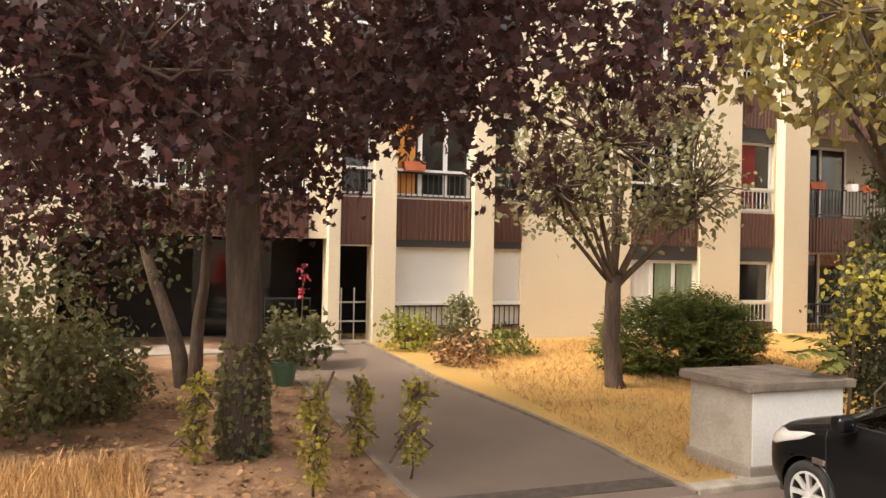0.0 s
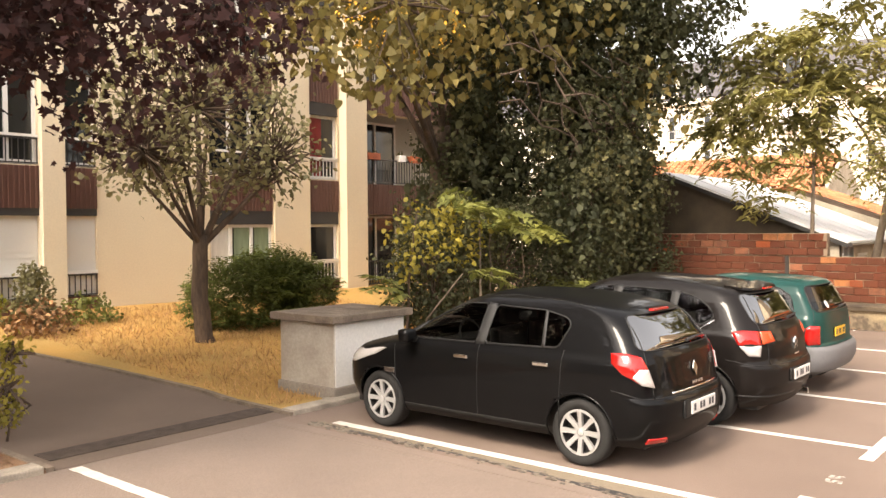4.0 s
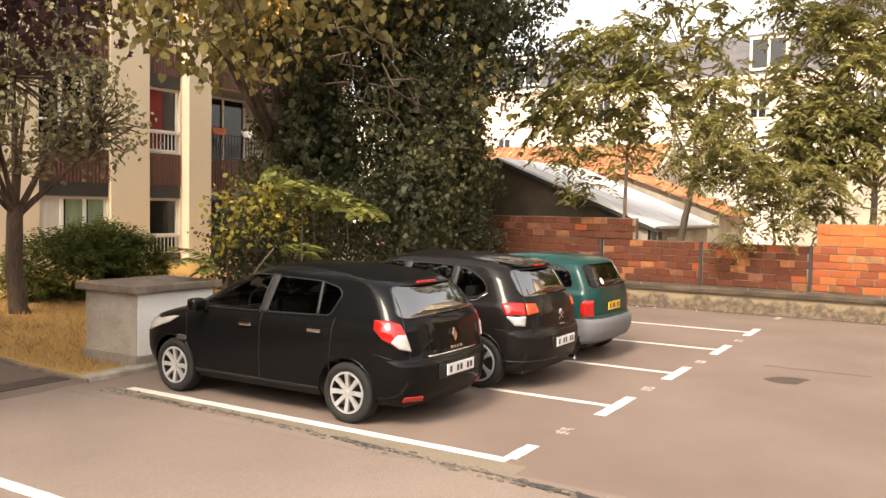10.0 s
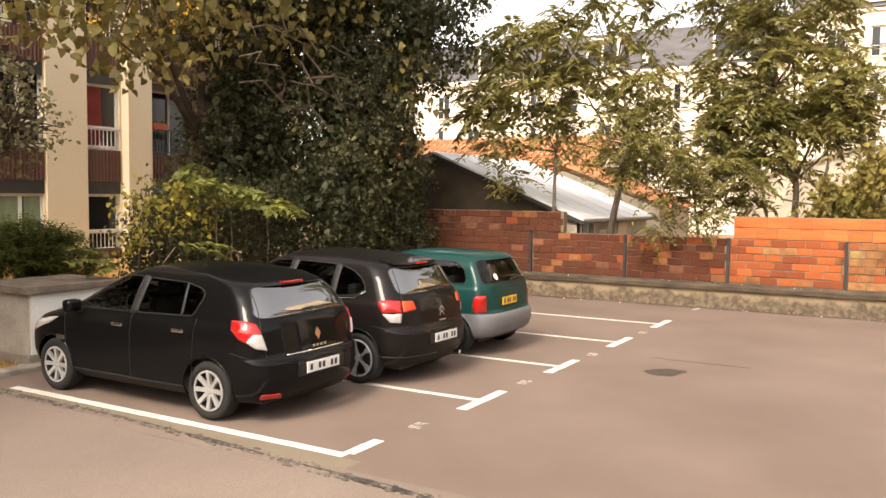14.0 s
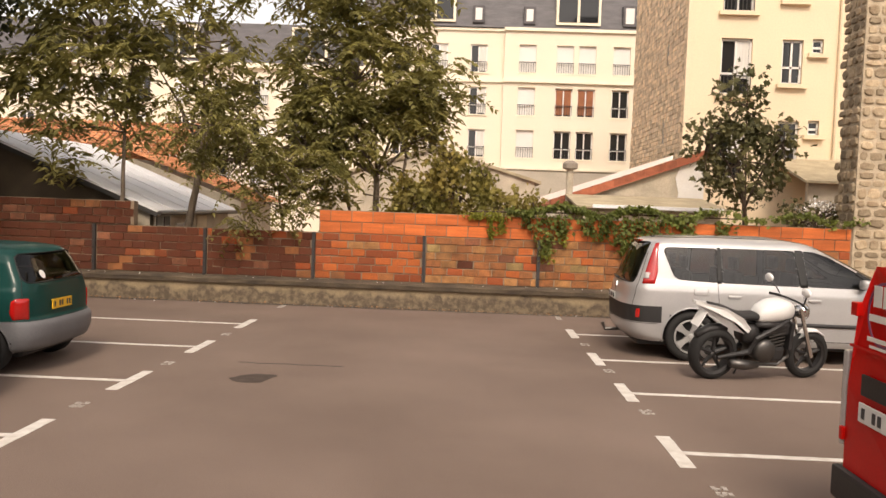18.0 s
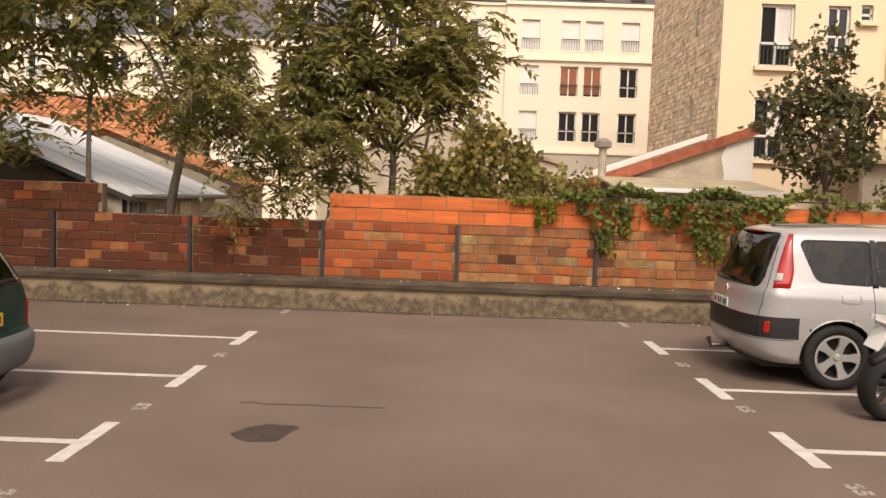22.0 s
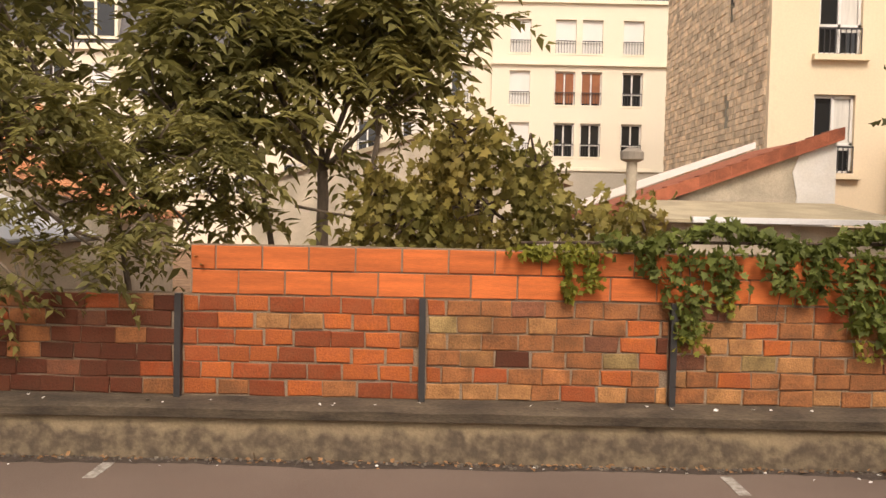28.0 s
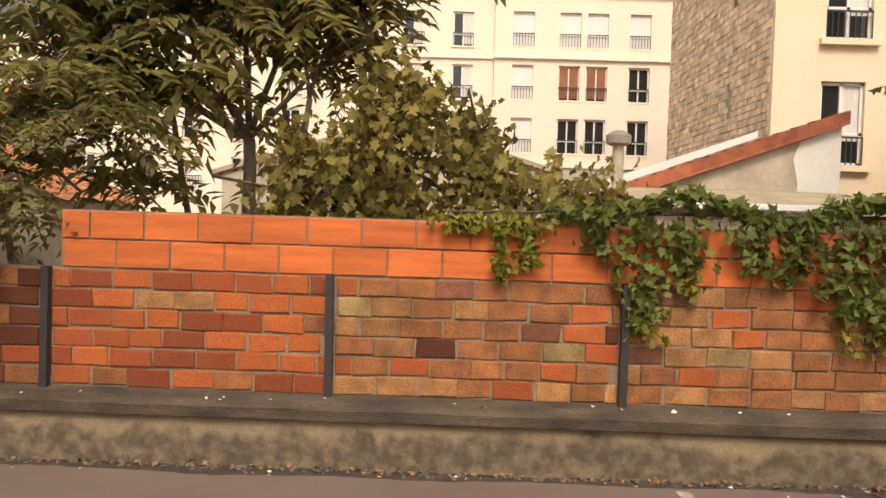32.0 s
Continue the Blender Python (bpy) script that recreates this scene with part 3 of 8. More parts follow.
    x = -4.9 + k * 0.045
    c = 0.10 - 0.30 * min(1, max(0, (x + 3) / 4)) + 0.03 * noise.noise((x * 0.7, 2, 0)) + 0.012 * noise.noise((x * 9, 2, 0))
    w = 0.012 + 0.05 * max(0, noise.noise((x * 1.1, 5, 0)) + 0.15) + 0.02 * max(0, noise.noise((x * 7, 8, 0)))
    edge.append((x, c - w, c + w))
for (xa, a0, a1), (xb, b0, b1) in zip(edge, edge[1:]):
    poly_prism([(xa, a0, -0.015), (xb, b0, -0.015), (xb, b1, -0.015), (xa, a1, -0.015)], (0, 0, 0.0195), bm=bm)
tagged(part("gutter_tar", bm, M["tar"], None), "broken dark tar line along the gutter", "tar", kind="structure")
# flush concrete edging between the tar line and the first parking line, with crumbled joints
M["edging"] = mat("worn_concrete_edging", (0.25, 0.205, 0.145), rough=0.92, var=0.2, scale=2.2, bump=0.4, fine=60, col2=(0.17, 0.135, 0.098), patch=0.8)
bm = bmesh.new()
for (xa, a0, a1), (xb, b0, b1) in zip(edge[:110], edge[1:111]):
    poly_prism([(xa, a1, -0.015), (xb, b1, -0.015), (xb, 0.205, -0.015), (xa, 0.205, -0.015)], (0, 0, 0.0175), bm=bm)
bmesh.ops.recalc_face_normals(bm, faces=bm.faces)
tagged(part("edging", bm, M["edging"], None), "flush worn concrete edging beside the first parking line", "edging", kind="structure")
M["crumb"] = mat("crumbled_concrete", (0.26, 0.22, 0.175), rough=0.95, var=0.3, scale=9, bump=0.3, fine=90, col2=(0.10, 0.08, 0.062), patch=0.4, island=0.45)
bm = bmesh.new()
for k in range(620):
    e = edge[int(len(edge) * rng.random() ** 1.5)]
    x, y = e[0] + rng.uniform(-.03, .03), (e[1] + e[2]) / 2 - 0.015 + rng.gauss(0, 0.04)
    r = rng.uniform(0.006, 0.026)
    pts = [(x + 1.9 * r * math.cos(a) * rng.uniform(.5, 1), y + r * math.sin(a) * rng.uniform(.5, 1)) for a in [k2 * math.pi / 3 for k2 in range(6)]]
    poly_prism([(px, py, -0.015) for px, py in pts], (0, 0, 0.0205 + rng.random() * 0.008), bm=bm)
bmesh.ops.recalc_face_normals(bm, faces=bm.faces)
tagged(part("gutter_chips", bm, M["crumb"], None), "grey crumbled concrete along the gutter", "chips", kind="stuff")
# crumbs and grit fallen along the foot of the plinth
bm = bmesh.new()
for k in range(900):
    x, y, r = rng.uniform(-5.2, 10.6), 11.745 - abs(rng.gauss(0, 0.05)), rng.uniform(0.004, 0.016)
    pts = [(x + 1.3 * r * math.cos(a) * rng.uniform(.6, 1), y + r * math.sin(a) * rng.uniform(.6, 1)) for a in [k2 * math.pi / 2.5 for k2 in range(5)]]
    poly_prism([(px, py, -0.004) for px, py in pts], (0, 0, 0.006 + r * rng.uniform(.6, 1.6)), bm=bm)
bmesh.ops.recalc_face_normals(bm, faces=bm.faces)
tagged(part("wall_foot_grit", bm, M["crumb"], None), "loose grit along the foot of the wall", "grit", kind="stuff")
# thin dark strip along the wall foot, its outer edge ragged
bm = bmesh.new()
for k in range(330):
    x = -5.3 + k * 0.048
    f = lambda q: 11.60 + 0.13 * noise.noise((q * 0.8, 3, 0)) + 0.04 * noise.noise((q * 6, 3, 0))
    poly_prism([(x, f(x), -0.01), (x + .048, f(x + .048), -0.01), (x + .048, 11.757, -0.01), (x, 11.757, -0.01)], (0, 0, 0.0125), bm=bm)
bmesh.ops.recalc_face_normals(bm, faces=bm.faces)
tagged(part("dirt_strip", bm, M["iron"], None), "dark strip with a ragged edge along the foot of the wall", "dirt", kind="structure")

bm = bmesh.new()
for y0, y1, h in ((0.52, 0.86, 0.035), (0.87, 1.12, 0.05), (1.13, 1.45, 0.045)):
    box(-5.60 - rng.uniform(.0, .03), -5.47 + rng.uniform(-.02, .02), y0, y1, -0.1, h, 0.015, bm=bm)
thing("broken_kerb", bm, M["kerb"], "broken pale kerb stones at the foot of the pillar", "kerb", kind="structure")

# ---- gate pillar ----
pil = empty("gate_pillar", pose(-6.0, 1.60, 0), label="squat rendered gate pillar, whitewashed on one side, with a concrete cap", category="pillar")
part("body", box(-0.50, 0.46, -0.62, 0.60, -0.2, 0.92, 0.015), M["render_grey"], pil)
part("painted_face", box(0.455, 0.475, -0.60, 0.59, 0.0, 0.915), M["whitewash"], pil, "whitewashed face")
part("cap_slab", box(-0.58, 0.56, -0.72, 0.68, 0.92, 1.01, 0.012), M["slab"], pil, "weathered concrete cap slab")
part("footing", box(-0.53, 0.5, -0.65, 0.63, -0.2, 0.16, 0.02), M["concrete"], pil)


# ---- apartment building on the garden side ----
FX = -14.3
apt = empty("apartment_building", pose(0, 0, 0), label="cream apartment block with brown panels, shutters and balconies", category="building")
ST = 2.78
bays = dict(entry=(-6.0, -1.35), glazed=(-1.12, -0.47), shutA=(-0.02, 1.60), shutB=(2.05, 2.74), win=(5.40, 7.16), door=(8.36, 9.32), loggia=(10.16, 16.0))
holes = []
for f in range(5):
    b = 0.40 + f * ST
    for k in ("glazed", "shutA", "shutB", "win", "door"):
        a0, a1 = bays[k]
        holes.append((a0, a1, b + (0.62 if k == "win" and f == 0 else 0.10), b + 1.92))
    holes.append((bays["loggia"][0], bays["loggia"][1], b + 0.05, b + 2.0))
holes.append((bays["entry"][0], bays["entry"][1], 0.42, 2.45))
for f in range(1, 5):
    holes.append((-5.6, -1.7, 0.40 + f * ST + 0.1, 0.40 + f * ST + 1.92))
part("wall", wall_with_holes('y', -22, 16.5, 0.0, 14.3, FX, FX - 0.30, holes), M["facade"], apt)
part("roof", box(FX - 11, FX + 0.15, -22.2, 16.7, 14.3, 14.6), M["concrete"], apt)
# rooms are unlit by colour only: near-black back wall and floor slabs
part("room_wall", box(FX - 3.4, FX - 3.3, -22, 16.5, 0.0, 14.3), M["room"], apt, "near-black wall standing in for unlit rooms")
part("side_wall", box(FX - 11, FX - 0.3, 16.2, 16.5, 0.0, 14.3), M["facade"], apt)
part("side_wall", box(FX - 11, FX - 0.3, -22, -21.7, 0.0, 14.3), M["facade"], apt)
for f in range(1, 5):
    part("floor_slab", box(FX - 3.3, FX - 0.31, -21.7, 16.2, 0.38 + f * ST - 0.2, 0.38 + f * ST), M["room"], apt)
for y0, y1 in ((-1.35, -1.12), (-0.47, -0.02), (1.60, 2.05), (9.38, 10.14)):
    part("pilaster", box(FX + 0.003, FX + (0.28 if y1 > 9 else 0.16), y0, y1, 0.1, 14.2, 0.01), M["facade"], apt)
part("stair_wall", box(FX + 0.003, FX + 0.06, 7.20, 8.32, 0.2, 14.2), M["facade"], apt)


def corrugated(y0, y1, z0, z1, x, parent):
    """Ribbed brown sheet metal band."""
    bm = bmesh.new()
    y, k, prof = y0, 0, []
    while y < y1:
        prof += [(y, 0.0), (min(y + 0.045, y1), 0.0), (min(y + 0.055, y1), 0.022), (min(y + 0.09, y1), 0.022)]
        y += 0.10
    prof.append((y1, 0.0))
    lo = [bm.verts.new((x + d, yy, z0)) for yy, d in prof]
    hi = [bm.verts.new((x + d, yy, z1)) for yy, d in prof]
    for i in range(len(prof) - 1):
        if prof[i + 1][0] - prof[i][0] > 1e-6 or prof[i + 1][1] != prof[i][1]:
            bm.faces.new((lo[i], lo[i + 1], hi[i + 1], hi[i]))
    for a in (lo, hi):
        bm.faces.new(a)
    back = [bm.verts.new((x - 0.03, yy, zz)) for yy, zz in ((y0, z0), (y1, z0), (y1, z1), (y0, z1))]
    bm.faces.new(back)
    return part("brown_band", bm, M["brown_panel"], parent, "ribbed brown metal panel")


def railing(y0, y1, z0, z1, x, parent, m="rail", gap=0.11, top=0.02):
    bm = bmesh.new()
    box(x - 0.02, x + 0.02, y0, y1, z1 - top * 2, z1, bm=bm)
    box(x - 0.012, x + 0.012, y0, y1, z0, z0 + 0.025, bm=bm)
    n = max(2, int((y1 - y0) / gap))
    for i in range(n + 1):
        y = y0 + 0.01 + (y1 - y0 - 0.02) * i / n
        box(x - 0.008, x + 0.008, y - 0.009, y + 0.009, z0, z1 - 0.02, bm=bm)
    return part("balcony_rail", bm, M[m], parent)


def casement(parent, y0, y1, z0, z1, x, leaves=2, glass="pane", curtain=None):
    w = part("window", box(x - 0.05, x - 0.045, y0, y1, z0, z1), M[glass], parent)
    bm = bmesh.new()
    for a, b in ((y0, y0 + 0.06), (y1 - 0.06, y1)):
        box(x - 0.06, x + 0.0, a, b, z0, z1, bm=bm)
    for a, b in ((z0, z0 + 0.07), (z1 - 0.07, z1)):
        box(x - 0.06, x + 0.0, y0 + 0.06, y1 - 0.06, a, b, bm=bm)
    for i in range(1, leaves):
        c = y0 + (y1 - y0) * i / leaves
        box(x - 0.06, x + 0.003, c - 0.04, c + 0.04, z0 + 0.07, z1 - 0.07, bm=bm)
    part("window_frame", bm, M["white_frame"], w)
    for c in curtain or ():
        part("curtain", box(x - 0.044, x - 0.038, c[0], c[1], z0 + 0.07, z1 - 0.07), M[c[2]], w)
    return w


for f in range(5):
    b = 0.40 + f * ST
    for k in ("glazed", "shutA", "shutB", "win", "door"):
        y0, y1 = bays[k]
        if k == "glazed" and f == 0:
            corrugated(y0, y1, b + 1.95, b + ST + 0.08, FX + 0.012, apt)
            for z in (0.85, 1.22):
                part("entrance_rail", tube([(FX - 0.35, y0, z), (FX - 0.35, y1, z)], [0.018, 0.018], 6), M["rail_white"], apt)
            for y in (y0 + 0.16, y0 + 0.42):
                part("entrance_rail", tube([(FX - 0.35, y, 0.4), (FX - 0.35, y, 1.5)], [0.016, 0.016], 6), M["rail_white"], apt)
            continue
        head = b + (1.74 if k in ("win", "door") else 1.92)
        part("lintel", box(FX - 0.02, FX + 0.01, y0, y1, head, b + 2.06), M["dark_panel"], apt)
        corrugated(y0, y1, b + 2.06, b + ST - (0.02 if k == "win" else 0.0) + 0.08, FX + 0.012, apt)
        if k == "win" and f == 0:
            casement(apt, y0, y1, b + 0.64, head, FX - 0.05, 3, curtain=[(y0 + .06, y0 + .62, "curtain"), (y0 + .70, y0 + 1.2, "curtain_green"), (y0 + 1.28, y0 + 1.8, "curtain_green")])
            continue
        if k.startswith("shut") and f == 0:
            sh = part("roller_shutter", box(FX - 0.12, FX - 0.08, y0, y1, b + 0.34, b + 1.92), M["shutter"], apt, "closed white roller shutter")
            for i in range(15):
                z = b + 0.42 + i * 0.10
                part("slat", box(FX - 0.081, FX - 0.072, y0 + 0.01, y1 - 0.01, z, z + 0.088), M["shutter"], sh)
        elif k in ("shutA", "shutB", "win") and f == 1:
            casement(apt, y0, y1, b + 0.12, b + 1.90, FX - 0.08, 3 if y1 - y0 > 1 else 1, curtain=[(y0 + 0.06, y0 + 0.45, "awning_orange")] if k == "shutA" else None)
        else:
            casement(apt, y0, y1, b + 0.12, head, FX - 0.08, 2 if y1 - y0 > 1 else 1, curtain=[(y0 + .07, y0 + .5, "awning_red")] if k == "door" and f == 1 else None)
        railing(y0, y1, b + (0.35 if f == 0 else 0.12), b + (0.78 if f == 0 else 0.62), FX - 0.02, apt, "rail_white" if k == "door" else "rail")
        part("rail_head", box(FX - 0.04, FX + 0.015, y0, y1, b + (0.78 if f == 0 else 0.62), b + (0.84 if f == 0 else 0.67)), M["white_frame"], apt)
        if f == 0:
            corrugated(y0, y1, 0.2, b + 0.33, FX + 0.012, apt)
    y0, y1 = bays["loggia"]
    corrugated(y0, y1, b + 2.0, b + ST + 0.05, FX + 0.02, apt)
    railing(y0, y1, b + 0.1, b + 0.75, FX - 0.02, apt)
    part("loggia_wall", box(FX - 1.65, FX - 1.55, y0, y1, b, b + 2.55), M["facade_grey"], apt)
    casement(apt, y0 + 1.2, y0 + 3.0, b + 0.05, b + 2.0, FX - 1.5, 2)
    if f:
        corrugated(-5.6, -1.7, b - 0.72, b + 0.08, FX + 0.012, apt)
        casement(apt, -5.6, -1.7, b + 0.12, b + 1.9, FX - 0.08, 4, curtain=[(-5.4, -4.4, "curtain"), (-3.0, -2.2, "curtain")])
        railing(-5.6, -1.7, b + 0.12, b + 0.62, FX - 0.02, apt, "rail_white")
# near-black back wall that holds the gloom of the entrance
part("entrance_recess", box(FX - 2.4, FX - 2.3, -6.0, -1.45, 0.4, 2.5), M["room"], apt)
part("entrance_door", box(FX - 2.29, FX - 2.24, -3.6, -2.0, 0.42, 2.4), M["pane"], apt)
part("entrance_step", box(FX - 0.3, FX + 1.0, -5.8, -1.2, 0.2, 0.47, 0.01), M["concrete"], apt)
railing(-2.4, -1.5, 0.47, 1.3, FX - 0.6, apt, gap=0.3)
part("base_strip", box(FX + 0.003, FX + 0.25, 2.6, 9.2, 0.2, 0.44), M["concrete"], apt, "concrete strip at the foot of the wall")

# ---- flower boxes on the balconies ----
for y, w, mk in ((10.55, 0.5, "terracotta"), (11.7, 0.25, "white_frame"), (12.35, 0.5, "terracotta"), (13.2, 0.5, "terracotta"), (0.35, 0.45, "terracotta")):
    zt = 0.40 + ST + (0.75 if y > 3 else 0.67)
    fb = empty("flower_box", pose(FX + 0.02, y, zt), label="white flower pot on the balcony rail" if mk == "white_frame" else "terracotta flower box hung on the balcony rail", category="flower box", group="flower boxes")
    part("trough", poly_prism([(-0.06, -w / 2 + 0.03, -0.04), (-0.06, w / 2 - 0.03, -0.04), (-0.09, w / 2, 0.14), (-0.09, -w / 2, 0.14)], (0.2, 0, 0)), M[mk], fb)
    bm = bmesh.new()
    for k in range(5):
        a = -w / 2 + w * (k + 0.5) / 5
        tube([(0, a, 0.12), (rng.uniform(-.04, .06), a + rng.uniform(-.05, .05), 0.12 + rng.uniform(.06, .16))], [0.035, 0.008], 5, True, bm)
    part("plant", bm, M["l_shrub"], fb)


# ---- far houses beyond the wall ----
def far_window(parent, x, y, z, w, h, style):
    """An upright window: its panel, frame, sill and rail or shutters."""
    if style == "shut":
        win = part("window", box(x, x + w, y + 0.04, y + 0.10, z, z + h), M["shutter"], parent, "window closed by a white shutter")
    else:
        win = part("window", box(x, x + w, y + 0.10, y + 0.12, z, z + h), M["pane"], parent)
        bm = bmesh.new()
        for a in (x, x + w / 2 - 0.04, x + w - 0.07):
            box(a, a + 0.07, y + 0.05, y + 0.10, z, z + h, bm=bm)
        box(x, x + w, y + 0.05, y + 0.10, z + h - 0.08, z + h, bm=bm)
        box(x, x + w, y + 0.05, y + 0.10, z + h * 0.33, z + h * 0.33 + 0.05, bm=bm)
        part("window_frame", bm, M["white_frame"], win)
        if style == "brown":
            for a in (x + 0.06, x + w / 2 + 0.05):
                part("shutter", box(a, a + w / 2 - 0.12, y + 0.02, y + 0.049, z + 0.1, z + h - 0.08), M["brown_shutter"], win, "half-closed brown shutter")
        if style == "half":
            part("curtain", box(x + w / 2, x + w - 0.07, y + 0.07, y + 0.098, z + 0.1, z + h - 0.08), M["curtain"], win)
    part("sill", box(x - 0.08, x + w + 0.08, y - 0.12, y + 0.1, z - 0.08, z), M["stringcourse"], win)
    bm = bmesh.new()
    box(x, x + w, y - 0.07, y - 0.04, z + h * 0.36, z + h * 0.36 + 0.04, bm=bm)
    n = max(4, int(w / 0.13))
    for i in range(n + 1):
        a = x + (w - 0.02) * i / n
        box(a, a + 0.02, y - 0.065, y - 0.045, z, z + h * 0.36, bm=bm)
    tagged(part("rail", bm, M["rail"], win), kind="stuff")
    return win


def mansard(parent, x0, x1, y, z, h, dormers, deep=8.0):
    bm = poly_prism([(x0, y, z), (x0, y + 0.9, z + h), (x0, y + deep, z + h), (x0, y + deep, z)], (x1 - x0, 0, 0))
    roof = part("roof", bm, M["slate"], parent, "dark slate mansard roof")
    for dx, dw, dh, kind in dormers:
        d = part("dormer", box(dx, dx + dw, y - 0.05, y + 0.8, z + 0.25, z + 0.25 + dh), M["stringcourse"] if kind == "tall" else M["slate"], roof)
        n = 2 if dw > 1.5 else 1
        for i in range(n):
            a = dx + 0.15 + i * (dw - 0.15) / n
            part("dormer_pane", box(a, a + (dw - 0.15) / n - 0.15, y - 0.07, y - 0.052, z + 0.4, z + 0.1 + dh), M["pane" if kind == "tall" else "shutter"], d)
    return roof


hb = empty("house", pose(-0.25, 0, 0.08), label="pale cream four-storey house with slate mansard and shuttered windows", category="building")
FY = 46.0
cols = [(3.35, "half"), (6.22, "shut"), (8.42, "pair"), (9.72, "pair"), (11.72, "dark"), (1.0, "half"), (-1.2, "dark")]
zrows = [(4.95, "low"), (7.45, "mid"), (9.95, "top")]
holes = []
for cx, _ in cols:
    for z, _ in zrows:
        holes.append((cx, cx + 1.0, z, z + 1.62))
part("wall", wall_with_holes('x', -3.0, 16.0, 0.0, 12.55, FY, FY + 0.35, holes), M["facade_far"], hb)
part("side_wall", box(-3.0, -2.7, FY + 0.36, FY + 9, 0, 12.5), M["facade_far"], hb)
part("projecting_bay", wall_with_holes('x', 5.35, 16.0, 0.0, 12.5, FY - 0.35, FY - 0.01, holes), M["facade_far"], hb)
for z in (4.25, 9.35, 12.35):
    part("stringcourse", box(5.30, 16.05, FY - 0.50, FY - 0.352, z, z + 0.18), M["stringcourse"], hb)
    part("stringcourse", box(-3.0, 5.3, FY - 0.12, FY - 0.002, z, z + 0.15), M["stringcourse"], hb)
part("base_wall", box(5.3, 16.0, FY - 0.42, FY - 0.352, 0.0, 4.2), M["facade_grey"], hb)
for cx, st in cols:
    for z, r in zrows:
        s = {"shut": "shut", "half": "half", "dark": "dark", "pair": {"low": "dark", "mid": "brown", "top": "shut"}[r]}[st]
        if r == "top" and st == "dark" and cx > 5:
            s = "shut"
        far_window(hb, cx, FY - 0.25 if cx > 5 else FY + 0.05, z, 1.0, 1.62, s)
mansard(hb, -3.0, 16.0, FY - 0.2, 12.55, 2.8, [(8.3, 2.6, 2.1, "tall"), (3.4, 0.7, 1.0, "small"), (6.4, 0.7, 1.0, "small"), (12.2, 0.8, 1.2, "small"), (0.0, 2.4, 2.1, "tall")])

hl = empty("house", pose(0, 0, 0), label="long cream house with slate roof half hidden by trees", category="building")
LY = 47.5
holes = []
lcols = [-5.4 - 2.45 * i for i in range(13)]
for cx in lcols:
    for z in (2.9, 5.4, 7.8):
        holes.append((cx, cx + 1.0, z, z + 1.6))
part("wall", wall_with_holes('x', -38.0, -3.0, 0.0, 10.3, LY, LY + 0.35, holes), M["facade_far"], hl)
for i, cx in enumerate(lcols):
    for k, z in enumerate((2.9, 5.4, 7.8)):
        far_window(hl, cx, LY, z, 1.0, 1.6, ("half", "dark", "shut", "half")[(i * 3 + k) % 4])
part("cornice", box(-38.0, -3.0, LY - 0.25, LY - 0.002, 10.05, 10.35), M["stringcourse"], hl)
mansard(hl, -38.0, -3.0, LY - 0.1, 10.35, 2.6, [(-7.9, 2.2, 2.0, "tall"), (-12.4, 0.7, 1.0, "small"), (-16.0, 2.2, 2.0, "tall"), (-20.4, 0.7, 1.0, "small"), (-24.0, 2.2, 2.0, "tall"), (-32.0, 2.2, 2.0, "tall")])
part("side_wall", box(-38.0, -37.7, LY + 0.36, LY + 8, 0, 10.3), M["facade_far"], hl)

# ---- ochre house with a bare stone flank ----
ho = empty("house", pose(0, 0, 0), label="ochre rendered house with a bare stone side wall", category="building")
OY, OX = 25.0, 10.65
wins = [(11.75, 3.30, 1.0, 1.9), (11.80, 6.15, 1.05, 1.9), (11.80, 8.95, 1.05, 1.9), (13.85, 3.8, 0.7, 1.5), (13.85, 6.55, 0.7, 1.5), (13.85, 9.35, 0.7, 1.5),
        (14.85, 4.85, 0.38, 0.5), (14.85, 7.6, 0.38, 0.5), (14.85, 10.4, 0.38, 0.5), (16.2, 4.9, 0.8, 1.9), (16.2, 7.65, 0.8, 1.9), (16.2, 10.45, 0.8, 1.9)]
part("wall", wall_with_holes('x', OX, 22.0, 0.0, 15.5, OY, OY + 0.35, [(x, x + w, z, z + h) for x, z, w, h in wins]), M["facade_right"], ho)
part("flank_core", box(OX + 0.02, OX + 0.35, OY + 0.36, 34.5, 0, 15.5), M["lime"], ho)
part("flank_corner", box(OX - 0.012, OX + 0.36, OY - 0.02, OY + 0.14, 0.0, 15.5), M["facade_right"], ho)
part("back_wall", box(OX + 0.4, 22, 34.1, 34.5, 0, 15.5), M["facade_right"], ho)
part("roof", box(OX - 0.2, 22.2, OY - 0.2, 34.7, 15.5, 15.9), M["slate"], ho)
for x, z, w, h in wins:
    win = part("window", box(x, x + w, OY + 0.16, OY + 0.18, z, z + h), M["pane"], ho)
    bm = bmesh.new()
    for a in ((x, x + w / 2 - 0.035, x + w - 0.07) if w > 0.5 else (x, x + w - 0.05)):
        box(a, a + 0.07, OY + 0.10, OY + 0.16, z, z + h, bm=bm)
    for c in (z, z + h - 0.08, z + h * 0.36):
        box(x, x + w, OY + 0.10, OY + 0.159, c, c + 0.07, bm=bm)
    part("window_frame", bm, M["white_frame"], win)
    if w > 0.75:
        part("curtain", box(x + w * 0.5, x + w - 0.08, OY + 0.145, OY + 0.158, z + h * 0.3, z + h - 0.08), M["curtain"], win)
        bm = bmesh.new()
        box(x, x + w, OY - 0.02, OY + 0.01, z + 0.62, z + 0.66, bm=bm)
        for i in range(9):
            a = x + (w - 0.02) * i / 8
